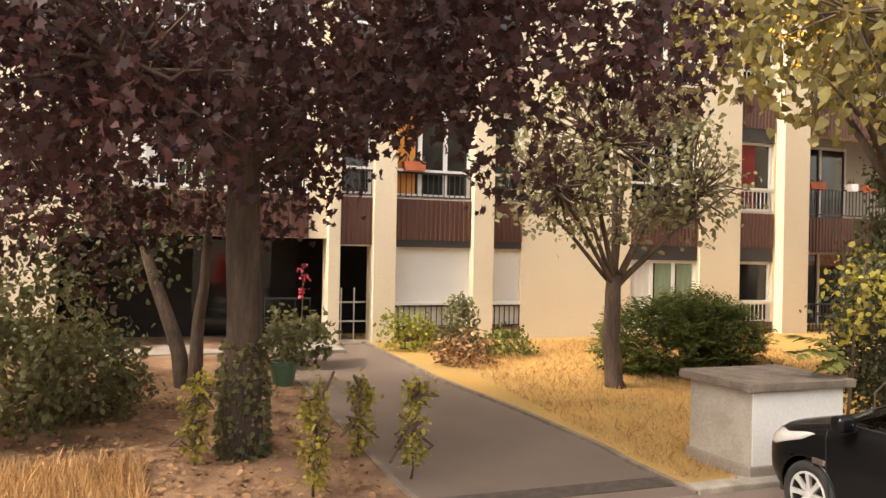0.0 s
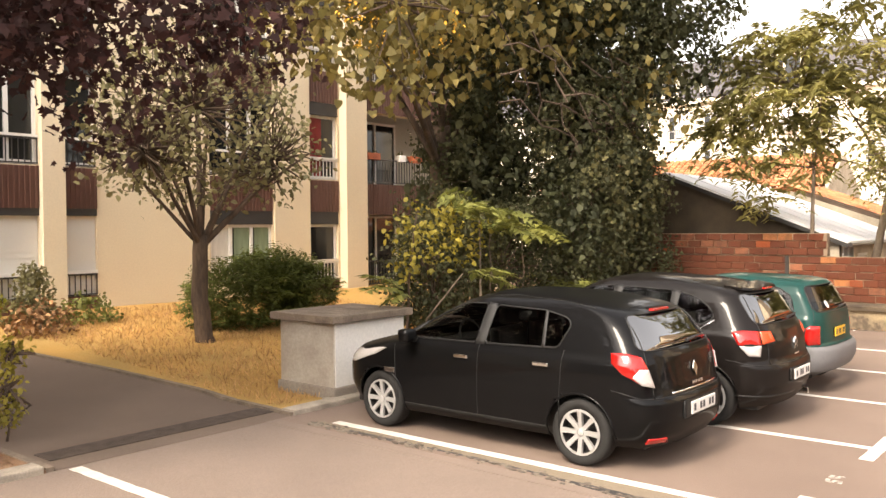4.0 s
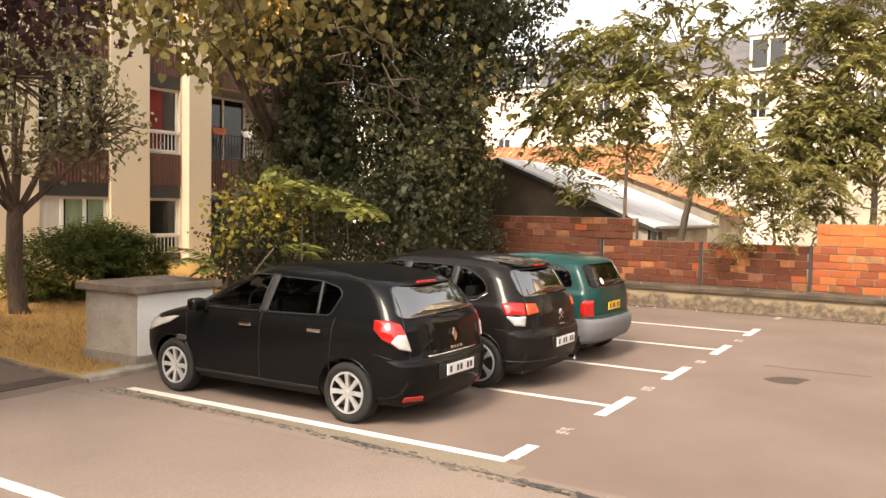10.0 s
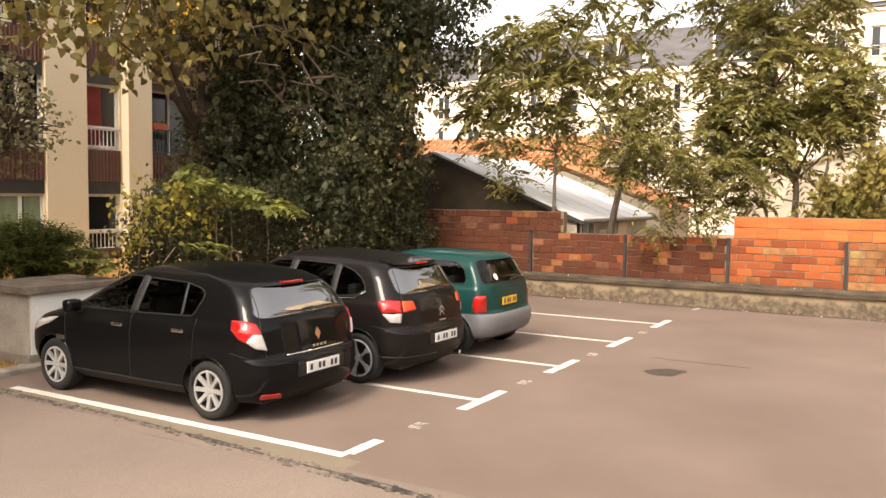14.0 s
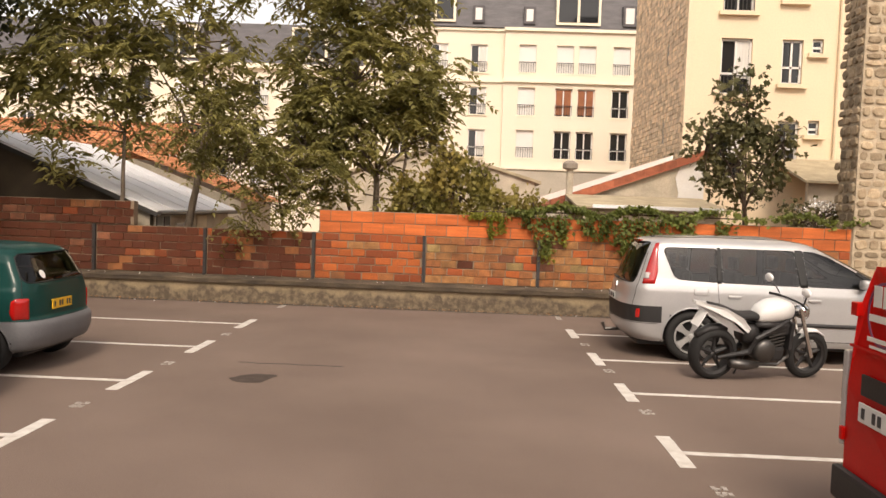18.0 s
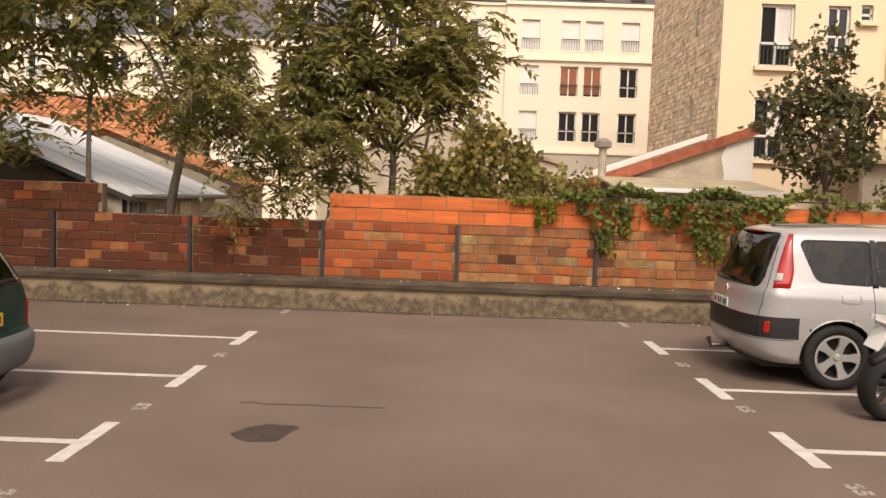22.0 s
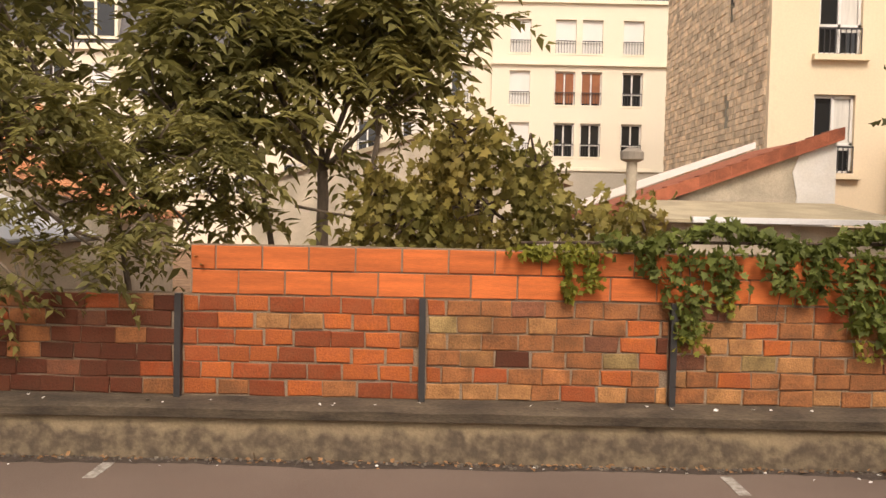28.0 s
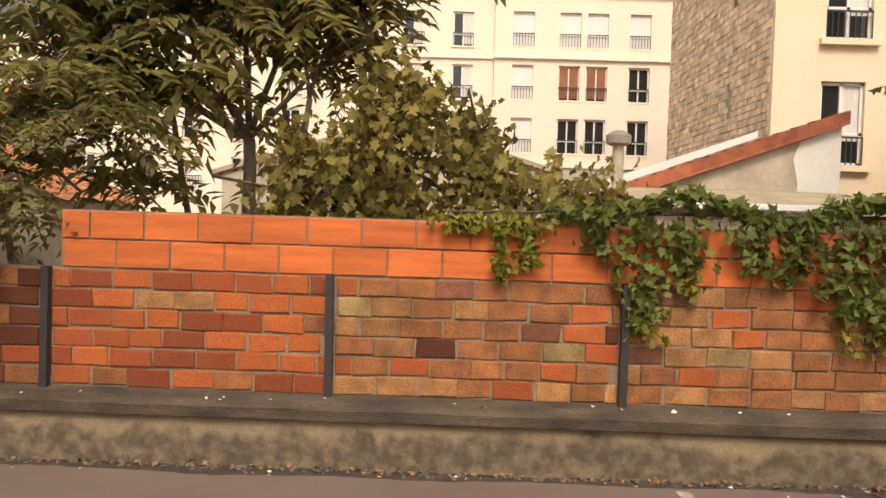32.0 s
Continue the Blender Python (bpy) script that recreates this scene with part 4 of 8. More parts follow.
            box(a, a + 0.02, OY - 0.015, OY + 0.005, z, z + 0.62, bm=bm)
        tagged(part("rail", bm, M["rail"], win), kind="stuff")
    part("sill", box(x - 0.15, x + w + 0.15, OY - 0.16, OY + 0.1, z - 0.14, z), M["facade_right"], win)
part("drainpipe", tube([(15.75, OY - 0.08, 0), (15.75, OY - 0.08, 15.4)], [0.06, 0.06], 8), M["facade_right"], ho)
# coursed stone flank
verts, faces = [], []
z = 0.0
while z < 15.4:
    h = rng.uniform(0.15, 0.21)
    y = OY + 0.15 + rng.uniform(-0.3, 0)
    while y < 34.4:
        w = rng.uniform(0.22, 0.46)
        d = rng.uniform(0.0, 0.035)
        a0, a1 = max(y, OY + 0.15) + 0.012, min(y + w, 34.4) - 0.012
        slot = any(s0 < (a0 + a1) / 2 < s0 + 0.35 and t0 < z < t0 + 0.9 for s0, t0 in ((27.8, 4.6), (27.6, 7.4), (28.0, 10.2)))
        if a1 > a0 + 0.05 and not slot:
            i = len(verts)
            verts += [(OX - d, a0, z + .01), (OX - d, a1, z + .01), (OX - d, a1, z + h - .012), (OX - d, a0, z + h - .012), (OX + .03, a0 - .01, z), (OX + .03, a1 + .01, z), (OX + .03, a1 + .01, z + h), (OX + .03, a0 - .01, z + h)]
            faces += [(i, i + 3, i + 2, i + 1), (i, i + 1, i + 5, i + 4), (i + 1, i + 2, i + 6, i + 5), (i + 2, i + 3, i + 7, i + 6), (i + 3, i, i + 4, i + 7)]
        y += w
    z += h
tagged(mpart("ashlar_course", verts, faces, M["ashlar"], ho, "coursed grey stone blocks"), kind="stuff")
for s0, t0 in ((27.8, 4.6), (27.6, 7.4), (28.0, 10.2)):
    part("slot_window", box(OX + 0.005, OX + 0.022, s0, s0 + 0.38, t0, t0 + 0.95), M["pane"], ho)


# ---- roofs of the small buildings behind the wall ----
def tiled_plane(name, parent, p0, along, up, nu, nv, material, label=""):
    """Rows of half-round clay tiles on a slope: p0 the lower corner, along the eave, up the slope."""
    p0, A, U = Vector(p0), Vector(along), Vector(up)
    N = A.cross(U).normalized()
    if N.z < 0:
        N = -N
    verts, faces = [], []
    for j in range(nv):
        for i in range(nu):
            a0, a1 = i / nu, (i + 1) / nu
            lift = 0.025
            base = len(verts)
            for v, dz in ((j / nv, lift), ((j + 1) / nv + 0.01, 0.004)):
                for t, hh in ((0.06, 0), (0.25, 0.035), (0.5, 0.05), (0.75, 0.035), (0.94, 0)):
                    verts.append(p0 + A * (a0 + (a1 - a0) * t) + U * v + N * (dz + hh))
            for k in range(4):
                faces.append((base + k, base + k + 1, base + 6 + k, base + 5 + k))
            faces.append((base, base + 1, base + 2, base + 3, base + 4))
    ob = mpart(name, verts, faces, material, parent, label)
    return tagged(ob, kind="stuff")


shed = empty("gable_shed", pose(-0.2, 0, 0), label="rendered lean-to shed with a red tile verge and whitewashed end", category="shed")
SY = 20.5
part("gable_wall", poly_prism([(6.2, SY, 0), (10.40, SY, 0), (10.40, SY, 3.62), (6.2, SY, 2.08)], (0, 0.3, 0)), M["hut_pale"], shed)
part("white_patch", poly_prism([(9.66, SY - 0.02, 1.6), (10.42, SY - 0.02, 1.6), (10.42, SY - 0.02, 3.64), (9.72, SY - 0.02, 3.36), (9.60, SY - 0.02, 3.05), (9.70, SY - 0.02, 2.6), (9.62, SY - 0.02, 2.1)], (0, 0.018, 0)), M["whitewash"], shed, "whitewashed end of the wall")
part("roof_deck", poly_prism([(6.0, SY - 0.1, 2.08), (10.50, SY - 0.1, 3.72), (10.50, SY - 0.1, 3.80), (6.0, SY - 0.1, 2.16)], (0, 4.6, 0)), M["verge"], shed)
for i in range(15):
    a, b = i / 15, (i + 1) / 15 - 0.003
    xa, xb = 6.0 + 4.5 * a, 6.0 + 4.5 * b
    za, zb = 2.17 + 1.64 * a, 2.17 + 1.64 * b
    part("verge_tile", poly_prism([(xa, SY - 0.16, za - 0.09), (xb, SY - 0.16, zb - 0.09), (xb, SY - 0.16, zb + 0.10), (xa, SY - 0.16, za + 0.12)], (0, 0.35, 0)), M["verge"], shed)
part("verge_board", poly_prism([(6.0, SY - 0.155, 2.03), (10.5, SY - 0.155, 3.67), (10.5, SY - 0.155, 3.90), (6.0, SY - 0.155, 2.26)], (0, 0.08, 0)), M["verge"], shed)
part("flashing", poly_prism([(6.0, SY + 4.3, 2.2), (10.5, SY + 4.3, 3.85), (10.5, SY + 4.3, 4.0), (6.0, SY + 4.3, 2.4)], (0, 0.2, 0)), M["whitewash"], shed, "white flashing against the taller house")
low = empty("lean_to", pose(0, 0, 0), label="low lean-to with corrugated roof and pale gutter edge", category="shed")
part("wall", box(6.4, 9.9, 17.6, 17.8, 0, 2.05), M["hut_pale"], low)
part("roof_sheet", poly_prism([(6.2, 17.4, 2.08), (6.2, 20.3, 2.42), (6.2, 20.3, 2.47), (6.2, 17.4, 2.13)], (3.9, 0, 0)), M["fibre"], low)
part("gutter_edge", box(6.6, 9.9, 17.32, 17.40, 2.08, 2.17, 0.01), M["white_sheet"], low)
rs = empty("lean_to", pose(0, 0, 0), label="grey sheet-roofed lean-to against the ochre house", category="shed")
part("wall", box(13.8, 18.0, 22.0, 22.2, 0, 3.1), M["hut_pale"], rs)
part("roof_sheet", poly_prism([(13.6, 21.7, 3.1), (13.6, 24.9, 3.95), (13.6, 24.9, 4.02), (13.6, 21.7, 3.17)], (4.6, 0, 0)), M["fibre"], rs)
vent = empty("flue_pipe", pose(6.32, 20.3, -0.55), label="pale flue pipe with a flat cowl", category="flue")
part("pipe", tube([(0, 0, 0.4), (0, 0, 3.75)], [0.10, 0.10], 12), M["hut_pale"], vent)
part("cowl", lathe([(0.13, 3.72), (0.22, 3.76), (0.22, 3.90), (0.10, 3.98), (0.0, 3.98)], 12), M["concrete"], vent)

hut = empty("hut", pose(0, 0, 0), label="brown rendered hut with a white sheet roof", category="hut")
EX, EZ, GY, GF, SL = -2.95, 1.66, 12.60, 18.0, 0.40
slope = lambda x: EZ + SL * (EX - x)
part("gable_wall", poly_prism([(-9.8, GY, 0), (EX, GY, 0), (EX, GY, EZ), (-6.6, GY, slope(-6.6)), (-9.8, GY, 2.1)], (0, 0.2, 0)), M["hut_wall_shaded"], hut)
part("corner_render", box(EX - 0.25, EX + 0.012, GY - 0.012, GY - 0.002, 0, EZ + 0.05), M["hut_pale"], hut, "pale rendered corner strip")
part("eave_wall", wall_with_holes('y', GY + 0.2, GF, 0.0, EZ, EX, EX - 0.2, [(12.85, 13.75, 1.02, 1.60), (14.1, 14.9, 1.02, 1.40)]), M["hut_pale"], hut, "pale rendered wall under the eave")
part("roof_sheet", poly_prism([(-6.7, GY - 0.12, slope(-6.7) + 0.07), (EX + 0.22, GY - 0.12, slope(EX + 0.22) + 0.07), (EX + 0.22, GY - 0.12, slope(EX + 0.22) + 0.12), (-6.7, GY - 0.12, slope(-6.7) + 0.12)], (0, GF - GY + 0.2, 0)), M["white_sheet"], hut, "white sheet roof slope")
part("roof_sheet", poly_prism([(-6.72, GY - 0.12, slope(-6.7) + 0.06), (-10.2, GY - 0.12, 2.1), (-10.2, GY - 0.12, 2.16), (-6.72, GY - 0.12, slope(-6.7) + 0.11)], (0, GF - GY + 0.2, 0)), M["white_sheet"], hut)
for k in range(1, 6):
    y = GY - 0.12 + k * (GF - GY + 0.2) / 6
    part("sheet_lap", poly_prism([(-6.7, y - 0.02, slope(-6.7) + 0.12), (EX + 0.22, y - 0.02, slope(EX + 0.22) + 0.12), (EX + 0.22, y - 0.02, slope(EX + 0.22) + 0.132), (-6.7, y - 0.02, slope(-6.7) + 0.132)], (0, 0.04, 0)), M["white_sheet"], hut)
part("verge_board", poly_prism([(-6.7, GY - 0.15, slope(-6.7) - 0.02), (EX + 0.2, GY - 0.15, slope(EX + 0.2) - 0.02), (EX + 0.2, GY - 0.15, slope(EX + 0.2) + 0.068), (-6.7, GY - 0.15, slope(-6.7) + 0.068)], (0, 0.03, 0)), M["dark_panel"], hut, "dark verge board")
part("gutter", tube([(EX + 0.25, GY - 0.15, EZ - 0.03), (EX + 0.25, GF + 0.1, EZ - 0.03)], [0.045, 0.045], 8), M["steel"], hut)
for y0, y1, z0, z1 in ((12.85, 13.75, 1.02, 1.60), (14.1, 14.9, 1.02, 1.40)):
    w = part("window", box(EX - 0.12, EX - 0.10, y0, y1, z0, z1), M["pane"], hut)
    bm = bmesh.new()
    for c in (y0, (y0 + y1) / 2 - 0.025, y1 - 0.05):
        box(EX - 0.10, EX + 0.02, c, c + 0.05, z0, z1, bm=bm)
    for c in (z0, z1 - 0.05):
        box(EX - 0.10, EX + 0.015, y0 + 0.05, y1 - 0.05, c, c + 0.05, bm=bm)
    part("window_frame", bm, M["white_frame"], w)
part("pale_panel", box(EX + 0.002, EX + 0.03, 15.45, 16.15, 0.2, 1.55), M["facade"], hut, "cream board under the eave")
h2 = empty("house", pose(0, 0, 0), label="low house with weathered red clay-tile roof", category="building")
part("wall", poly_prism([(-9.2, 18.7, 0), (-2.8, 18.7, 0), (-2.8, 18.7, 1.90), (-5.8, 18.7, 2.98), (-9.2, 18.7, 1.9)], (0, 3.4, 0)), M["hut_pale"], h2)
tiled_plane("roof_tiles", h2, (-2.45, 18.6, 1.90), (0, 3.6, 0), (-3.4, 0, 1.25), 16, 15, M["tiles"], "overlapping red clay tiles")
tiled_plane("roof_tiles", h2, (-9.4, 18.6, 1.9), (0, 3.6, 0), (3.6, 0, 1.25), 16, 15, M["tiles"], "overlapping red clay tiles")
h3 = empty("house", pose(0, 0, 0), label="long house with weathered orange tile roof", category="building")
part("wall", box(-17.0, -5.8, 22.6, 26.6, 0, 3.25), M["hut_pale"], h3)
tiled_plane("roof_tiles", h3, (-17.2, 22.3, 3.28), (11.3, 0, 0), (0, 2.2, 1.18), 46, 12, M["tiles"], "overlapping orange clay tiles")
tiled_plane("roof_tiles", h3, (-17.2, 26.7, 3.28), (11.3, 0, 0), (0, -2.2, 1.18), 46, 12, M["tiles"], "overlapping orange clay tiles")
part("gable_end", poly_prism([(-5.9, 22.6, 3.25), (-5.9, 26.6, 3.25), (-5.9, 24.6, 4.42)], (0.1, 0, 0)), M["hut_pale"], h3)
h4 = empty("outbuilding", pose(0, 0, 0), label="grey rendered outbuilding behind the trees", category="building")
part("wall", poly_prism([(-1.6, 24.0, 0), (5.6, 24.0, 0), (5.6, 24.0, 2.9), (2.2, 24.0, 3.9), (-1.6, 24.0, 2.7)], (0, 5.0, 0)), M["hut_pale"], h4)
part("roof_edge", poly_prism([(-1.8, 23.9, 2.72), (2.2, 23.9, 3.97), (5.8, 23.9, 2.92), (5.8, 23.9, 2.82), (2.2, 23.9, 3.86), (-1.8, 23.9, 2.62)], (0, 5.2, 0)), M["fibre"], h4)

# ---- rubble stone building at the end of the wall ----
sb = empty("stone_building", pose(-0.56, 0, 0), label="tall rubble-stone wall of the neighbouring building", category="building")
part("wall_core", box(11.30, 19.0, 12.0, 12.75, 0, 13.0), M["lime"], sb)
verts, faces = [], []
r2 = random.Random(3)
for face in range(2):
    z = 0.0
    while z < 12.9:
        h = r2.uniform(0.13, 0.24)
        a, end = (11.32, 18.9) if face == 0 else (12.02, 12.73)
        while a < end:
            w = r2.uniform(0.14, 0.34)
            cx, cz, d = a + w / 2, z + h / 2, r2.uniform(0.01, 0.045)
            i, n = len(verts), 7
            pts = []
            for k in range(n):
                t = 2 * math.pi * k / n + r2.uniform(-.25, .25)
                pts.append((w * 0.49 * math.copysign(abs(math.cos(t)) ** 0.7, math.cos(t)) * r2.uniform(.85, 1), h * 0.47 * math.copysign(abs(math.sin(t)) ** 0.7, math.sin(t)) * r2.uniform(.85, 1)))
            for s, dd in ((1.0, -0.01), (0.93, d * .7), (0.7, d)):
                for px, pz in pts:
                    verts.append((cx + px * s, 12.0 - dd, cz + pz * s) if face == 0 else (11.30 - dd, cx + px * s, cz + pz * s))
            for q in range(2):
                for k in range(n):
                    faces.append((i + q * n + k, i + q * n + (k + 1) % n, i + (q + 1) * n + (k + 1) % n, i + (q + 1) * n + k))
            faces.append(tuple(i + 2 * n + k for k in range(n)))
            a += w
        z += h
M["stone_joined"] = mat("rubble_stones", (0.36, 0.26, 0.16), rough=0.92, var=0.2, scale=6, bump=0.4, fine=40, island=0.4, col2=(0.42, 0.33, 0.22))
tagged(mpart("rubble_stone", verts, faces, M["stone_joined"], sb, "brown rubble stones in lime mortar"), kind="stuff")


# ---- vehicles ----
import collections


class Shell:
    """The skin of a car: lengthwise profiles from the tail (0) to the nose, and cross-sections between them."""

    def __init__(self, length, top, belt, half, wheels, rw, sill=0.20, tumble=0.42, soft=0.05):
        self.L, self.wheels, self.rw, self.sill, self.tumble = length, wheels, rw, sill, tumble
        self.g = np.linspace(0, length, 260)
        k = np.exp(-0.5 * (np.arange(-12, 13) * (self.g[1]) / soft) ** 2)
        k /= k.sum()

        def smooth(pts):
            a = np.interp(self.g, [p[0] for p in pts], [p[1] for p in pts])
            pad = np.concatenate([2 * a[0] - a[12:0:-1], a, 2 * a[-1] - a[-2:-14:-1]])
            return np.convolve(pad, k, 'valid')
        self.top, self.belt, self.half = smooth(top), smooth(belt), smooth(half)

    def section(self, x):
        t, b, w = (float(np.interp(x, self.g, a)) for a in (self.top, self.belt, self.half))
        b = min(b, t - 0.015)
        zs = self.sill
        for wx in self.wheels:
            d = abs(x - wx)
            if d < self.rw:
                zs = max(zs, self.rw * 0.86 + math.sqrt(self.rw ** 2 - d * d))
        zs = min(zs, b - 0.08)
        g = t - b
        wr = w - self.tumble * g
        e = 0.86
        return [(w * 0.94 if zs <= self.sill + .01 else w * 0.99, zs), (w, zs + 0.55 * (b - zs)), (w * 0.985, b), (wr * 0.99, b + e * g), (wr * 0.72, t - 0.10 * g * (1 - e) - 0.012), (0.0, t)]

    def at(self, x, s, side=1, lift=0.0):
        P = self.section(min(max(x, 0.0), self.L))
        i = min(int(s), 4)
        f = s - i
        y, z = (P[i][k] + (P[i + 1][k] - P[i][k]) * f for k in (0, 1))
        p = Vector((x, side * y, z))
        if lift:
            e = 0.01
            a = self.at(min(x + e, self.L), s, side) - self.at(max(x - e, 0), s, side)
            b = self.at(x, min(s + 0.02, 5), side) - self.at(x, max(s - 0.02, 0), side)
            n = b.cross(a) * side
            p += n.normalized() * lift if n.length > 1e-9 else Vector()
        return p

    def body(self, holes, material, parent, label=""):
        """holes: four corners in (x, s), left out on both sides."""
        xs = sorted(set(np.round(np.concatenate([np.linspace(0, self.L, 120), [w + d for w in self.wheels for d in (-self.rw, -self.rw + .004, self.rw - .004, self.rw)]]), 4)))
        xs = [x for x in xs if 0 <= x <= self.L]
        ss = [0, .3, .6, 1, 1.35, 1.7, 1.9, 2, 2.06, 2.2, 2.36, 2.52, 2.68, 2.82, 2.92, 3, 3.3, 3.6, 4, 4.5, 5]

        def inside(x, s):
            for q in holes:
                hit = False
                for (xa, sa), (xb, sb) in zip(q, q[1:] + q[:1]):
                    if (sa > s) != (sb > s) and x < (xb - xa) * (s - sa) / (sb - sa) + xa:
                        hit = not hit
                if hit:
                    return True
            return False
        verts, faces = [], []
        n = 2 * len(ss) - 1
        for x in xs:
            verts += [self.at(x, s, 1) for s in ss] + [self.at(x, s, -1) for s in ss[-2::-1]]
        for i in range(len(xs) - 1):
            for j in range(n - 1):
                a = j if j < len(ss) - 1 else n - 2 - j
                if not inside((xs[i] + xs[i + 1]) / 2, (ss[a] + ss[a + 1]) / 2):
                    faces.append((i * n + j, i * n + j + 1, (i + 1) * n + j + 1, (i + 1) * n + j))
        faces.append(tuple(range(n)))
        faces.append(tuple((len(xs) - 1) * n + j for j in range(n))[::-1])
        return mpart("body", verts, faces, material, parent, label, smooth=True)

    def patch(self, name, q, side, material, parent, lift=0.006, nx=10, ns=6, label="", both=False, smooth=True):
        """A skin-hugging panel between four corners (x, s); both: across the middle line, over both sides."""
        verts, faces = [], []
        sides = (1, -1) if both else (side,)
        for sd in sides:
            o = len(verts)
            for i in range(nx + 1):
                u = i / nx
                for j in range(ns + 1):
                    v = j / ns
                    x = (q[0][0] * (1 - u) + q[1][0] * u) * (1 - v) + (q[3][0] * (1 - u) + q[2][0] * u) * v
                    s = (q[0][1] * (1 - u) + q[1][1] * u) * (1 - v) + (q[3][1] * (1 - u) + q[2][1] * u) * v
                    verts.append(self.at(x, s, sd, lift))
            m = ns + 1
            q4 = [(o + i * m + j, o + (i + 1) * m + j, o + (i + 1) * m + j + 1, o + i * m + j + 1) for i in range(nx) for j in range(ns)]
            faces += [f[::-1] for f in q4] if sd > 0 else q4
        return mpart(name, verts, faces, material, parent, label, smooth)

    def gasket(self, name, q, side, material, parent, w=0.016, lift=0.006, both=False):
        """A frame along the edge of a window."""
        verts, faces = [], []
        cx, cs = sum(p[0] for p in q) / 4, sum(p[1] for p in q) / 4
        for sd in ((1, -1) if both else (side,)):
            for k in range(4):
                if both and q[k][1] > 4.9 and q[(k + 1) % 4][1] > 4.9:
                    continue
                o = len(verts)
                N = 10
                for i in range(N + 1):
                    t = i / N
                    x = q[k][0] + (q[(k + 1) % 4][0] - q[k][0]) * t
                    s = q[k][1] + (q[(k + 1) % 4][1] - q[k][1]) * t
                    dx, ds = (cx - x), ((cs if not both else cs) - s)
                    l = math.hypot(dx, ds * 0.5) or 1
                    for f in (-0.6, 1.0):
                        verts.append(self.at(x + dx / l * w * f, min(5, s + ds / l * w * 2.0 * f), sd, lift))
                faces += [(o + 2 * i, o + 2 * i + 2, o + 2 * i + 3, o + 2 * i + 1) for i in range(N)]
        return mpart(name, verts, faces, material, parent, smooth=True)


class Hull:
    """The skin of a car in level slices: where its tail, nose and sides stand at each height, with rounded ends."""

    def __init__(self, length, tail, nose, half, d_tail, d_nose, wheels, rw, r, n=2.9, bow=0.035):
        z0, z1 = tail[0][0], tail[-1][0]
        self.z = np.linspace(z0, z1, 700)
        k = np.exp(-0.5 * (np.arange(-30, 31) * (self.z[1] - self.z[0]) / 0.011) ** 2)
        k /= k.sum()

        def smooth(pts):
            a = np.interp(self.z, [p[0] for p in pts], [p[1] for p in pts])
            pad = np.concatenate([2 * a[0] - a[30:0:-1], a, 2 * a[-1] - a[-2:-32:-1]])
            return np.convolve(pad, k, 'valid')
        self.a, self.b, self.w, self.dt, self.dn = (smooth(p) for p in (tail, nose, half, d_tail, d_nose))
        self.L, self.wheels, self.rw, self.r, self.n, self.bow = length, wheels, rw, r, n, bow

    def row(self, z):
        a, b, w, dt, dn = (float(np.interp(z, self.z, q)) for q in (self.a, self.b, self.w, self.dt, self.dn))
        f = min(1.0, 0.9 * max(b - a, 0.02) / (dt + dn))
        return a, b, max(w, 0.01), dt * f, dn * f

    def wrap(self, p, z, side=1):
        """p: 0 at the middle of the tail, 0.3 where the side begins, 0.7 where it ends, 1 at the middle of the nose."""
        a, b, w, dt, dn = self.row(z)
        e = 2 / self.n
        if p < 0.3:
            t = p / 0.3 * math.pi / 2
            x, y = a + dt * (1 - math.cos(t) ** e), w * math.sin(t) ** e
        elif p <= 0.7:
            x, y = a + dt + (b - dn - a - dt) * (p - 0.3) / 0.4, w
        else:
            t = (1 - min(p, 1)) / 0.3 * math.pi / 2
            x, y = b - dn * (1 - max(0.0, math.cos(t)) ** e), w * math.sin(t) ** e
        return Vector((x, side * y * (1 - self.bow * (2 * x / self.L - 1) ** 2), z))

    def flank(self, x, z, side=1):
        a, b, w, dt, dn = self.row(z)
        k = max(0.0, (a + dt - x) / dt, (x - b + dn) / dn)
        y = w * max(0.0, 1 - min(1.0, k) ** self.n) ** (1 / self.n)
        return Vector((x, side * y * (1 - self.bow * (2 * x / self.L - 1) ** 2), z))

    def end(self, y, z, nose=False):
        a, b, w, dt, dn = self.row(z)
        v = min(0.995, abs(y) / (w * (1 - self.bow * 0.8)))
        g = 1 - (1 - v ** self.n) ** (1 / self.n)
        return Vector((b - dn * g if nose else a + dt * g, y, z))

    def on(self, face, u, z, side=1, lift=0.0):
        f = {'side': lambda u, z: self.flank(u, z, side), 'tail': lambda u, z: self.end(u, z), 'nose': lambda u, z: self.end(u, z, True), 'wrap': lambda u, z: self.wrap(u, z, side)}[face]
        p = f(u, z)
        if lift:
            e = 0.006 if face == 'wrap' else 0.012
            n = (f(u + e, z) - f(max(u - e, 0) if face == 'wrap' else u - e, z)).cross(f(u, z + 0.012) - f(u, z - 0.012))
            if n.length > 1e-9:
                n.normalize()
                if face == 'nose':
                    n *= math.copysign(1, n.x)
                elif face == 'tail':
                    n *= -math.copysign(1, n.x)
                elif n.dot(Vector((p.x - self.L / 2, p.y * 3, 0))) < 0:
                    n = -n
                p = p + n * lift
        return p

    def skin(self, car, paint, holes, regions):
        """The sheet metal. holes: (face, polygon) left open; regions: (name, test, material, label) become parts of their own."""
        step = np.abs(np.diff(self.a)) + np.abs(np.diff(self.b)) * 0.6 + np.abs(np.diff(self.w)) * 1.5 + np.diff(self.z) * 1.3
        arc = np.concatenate([[0], np.cumsum(step)])
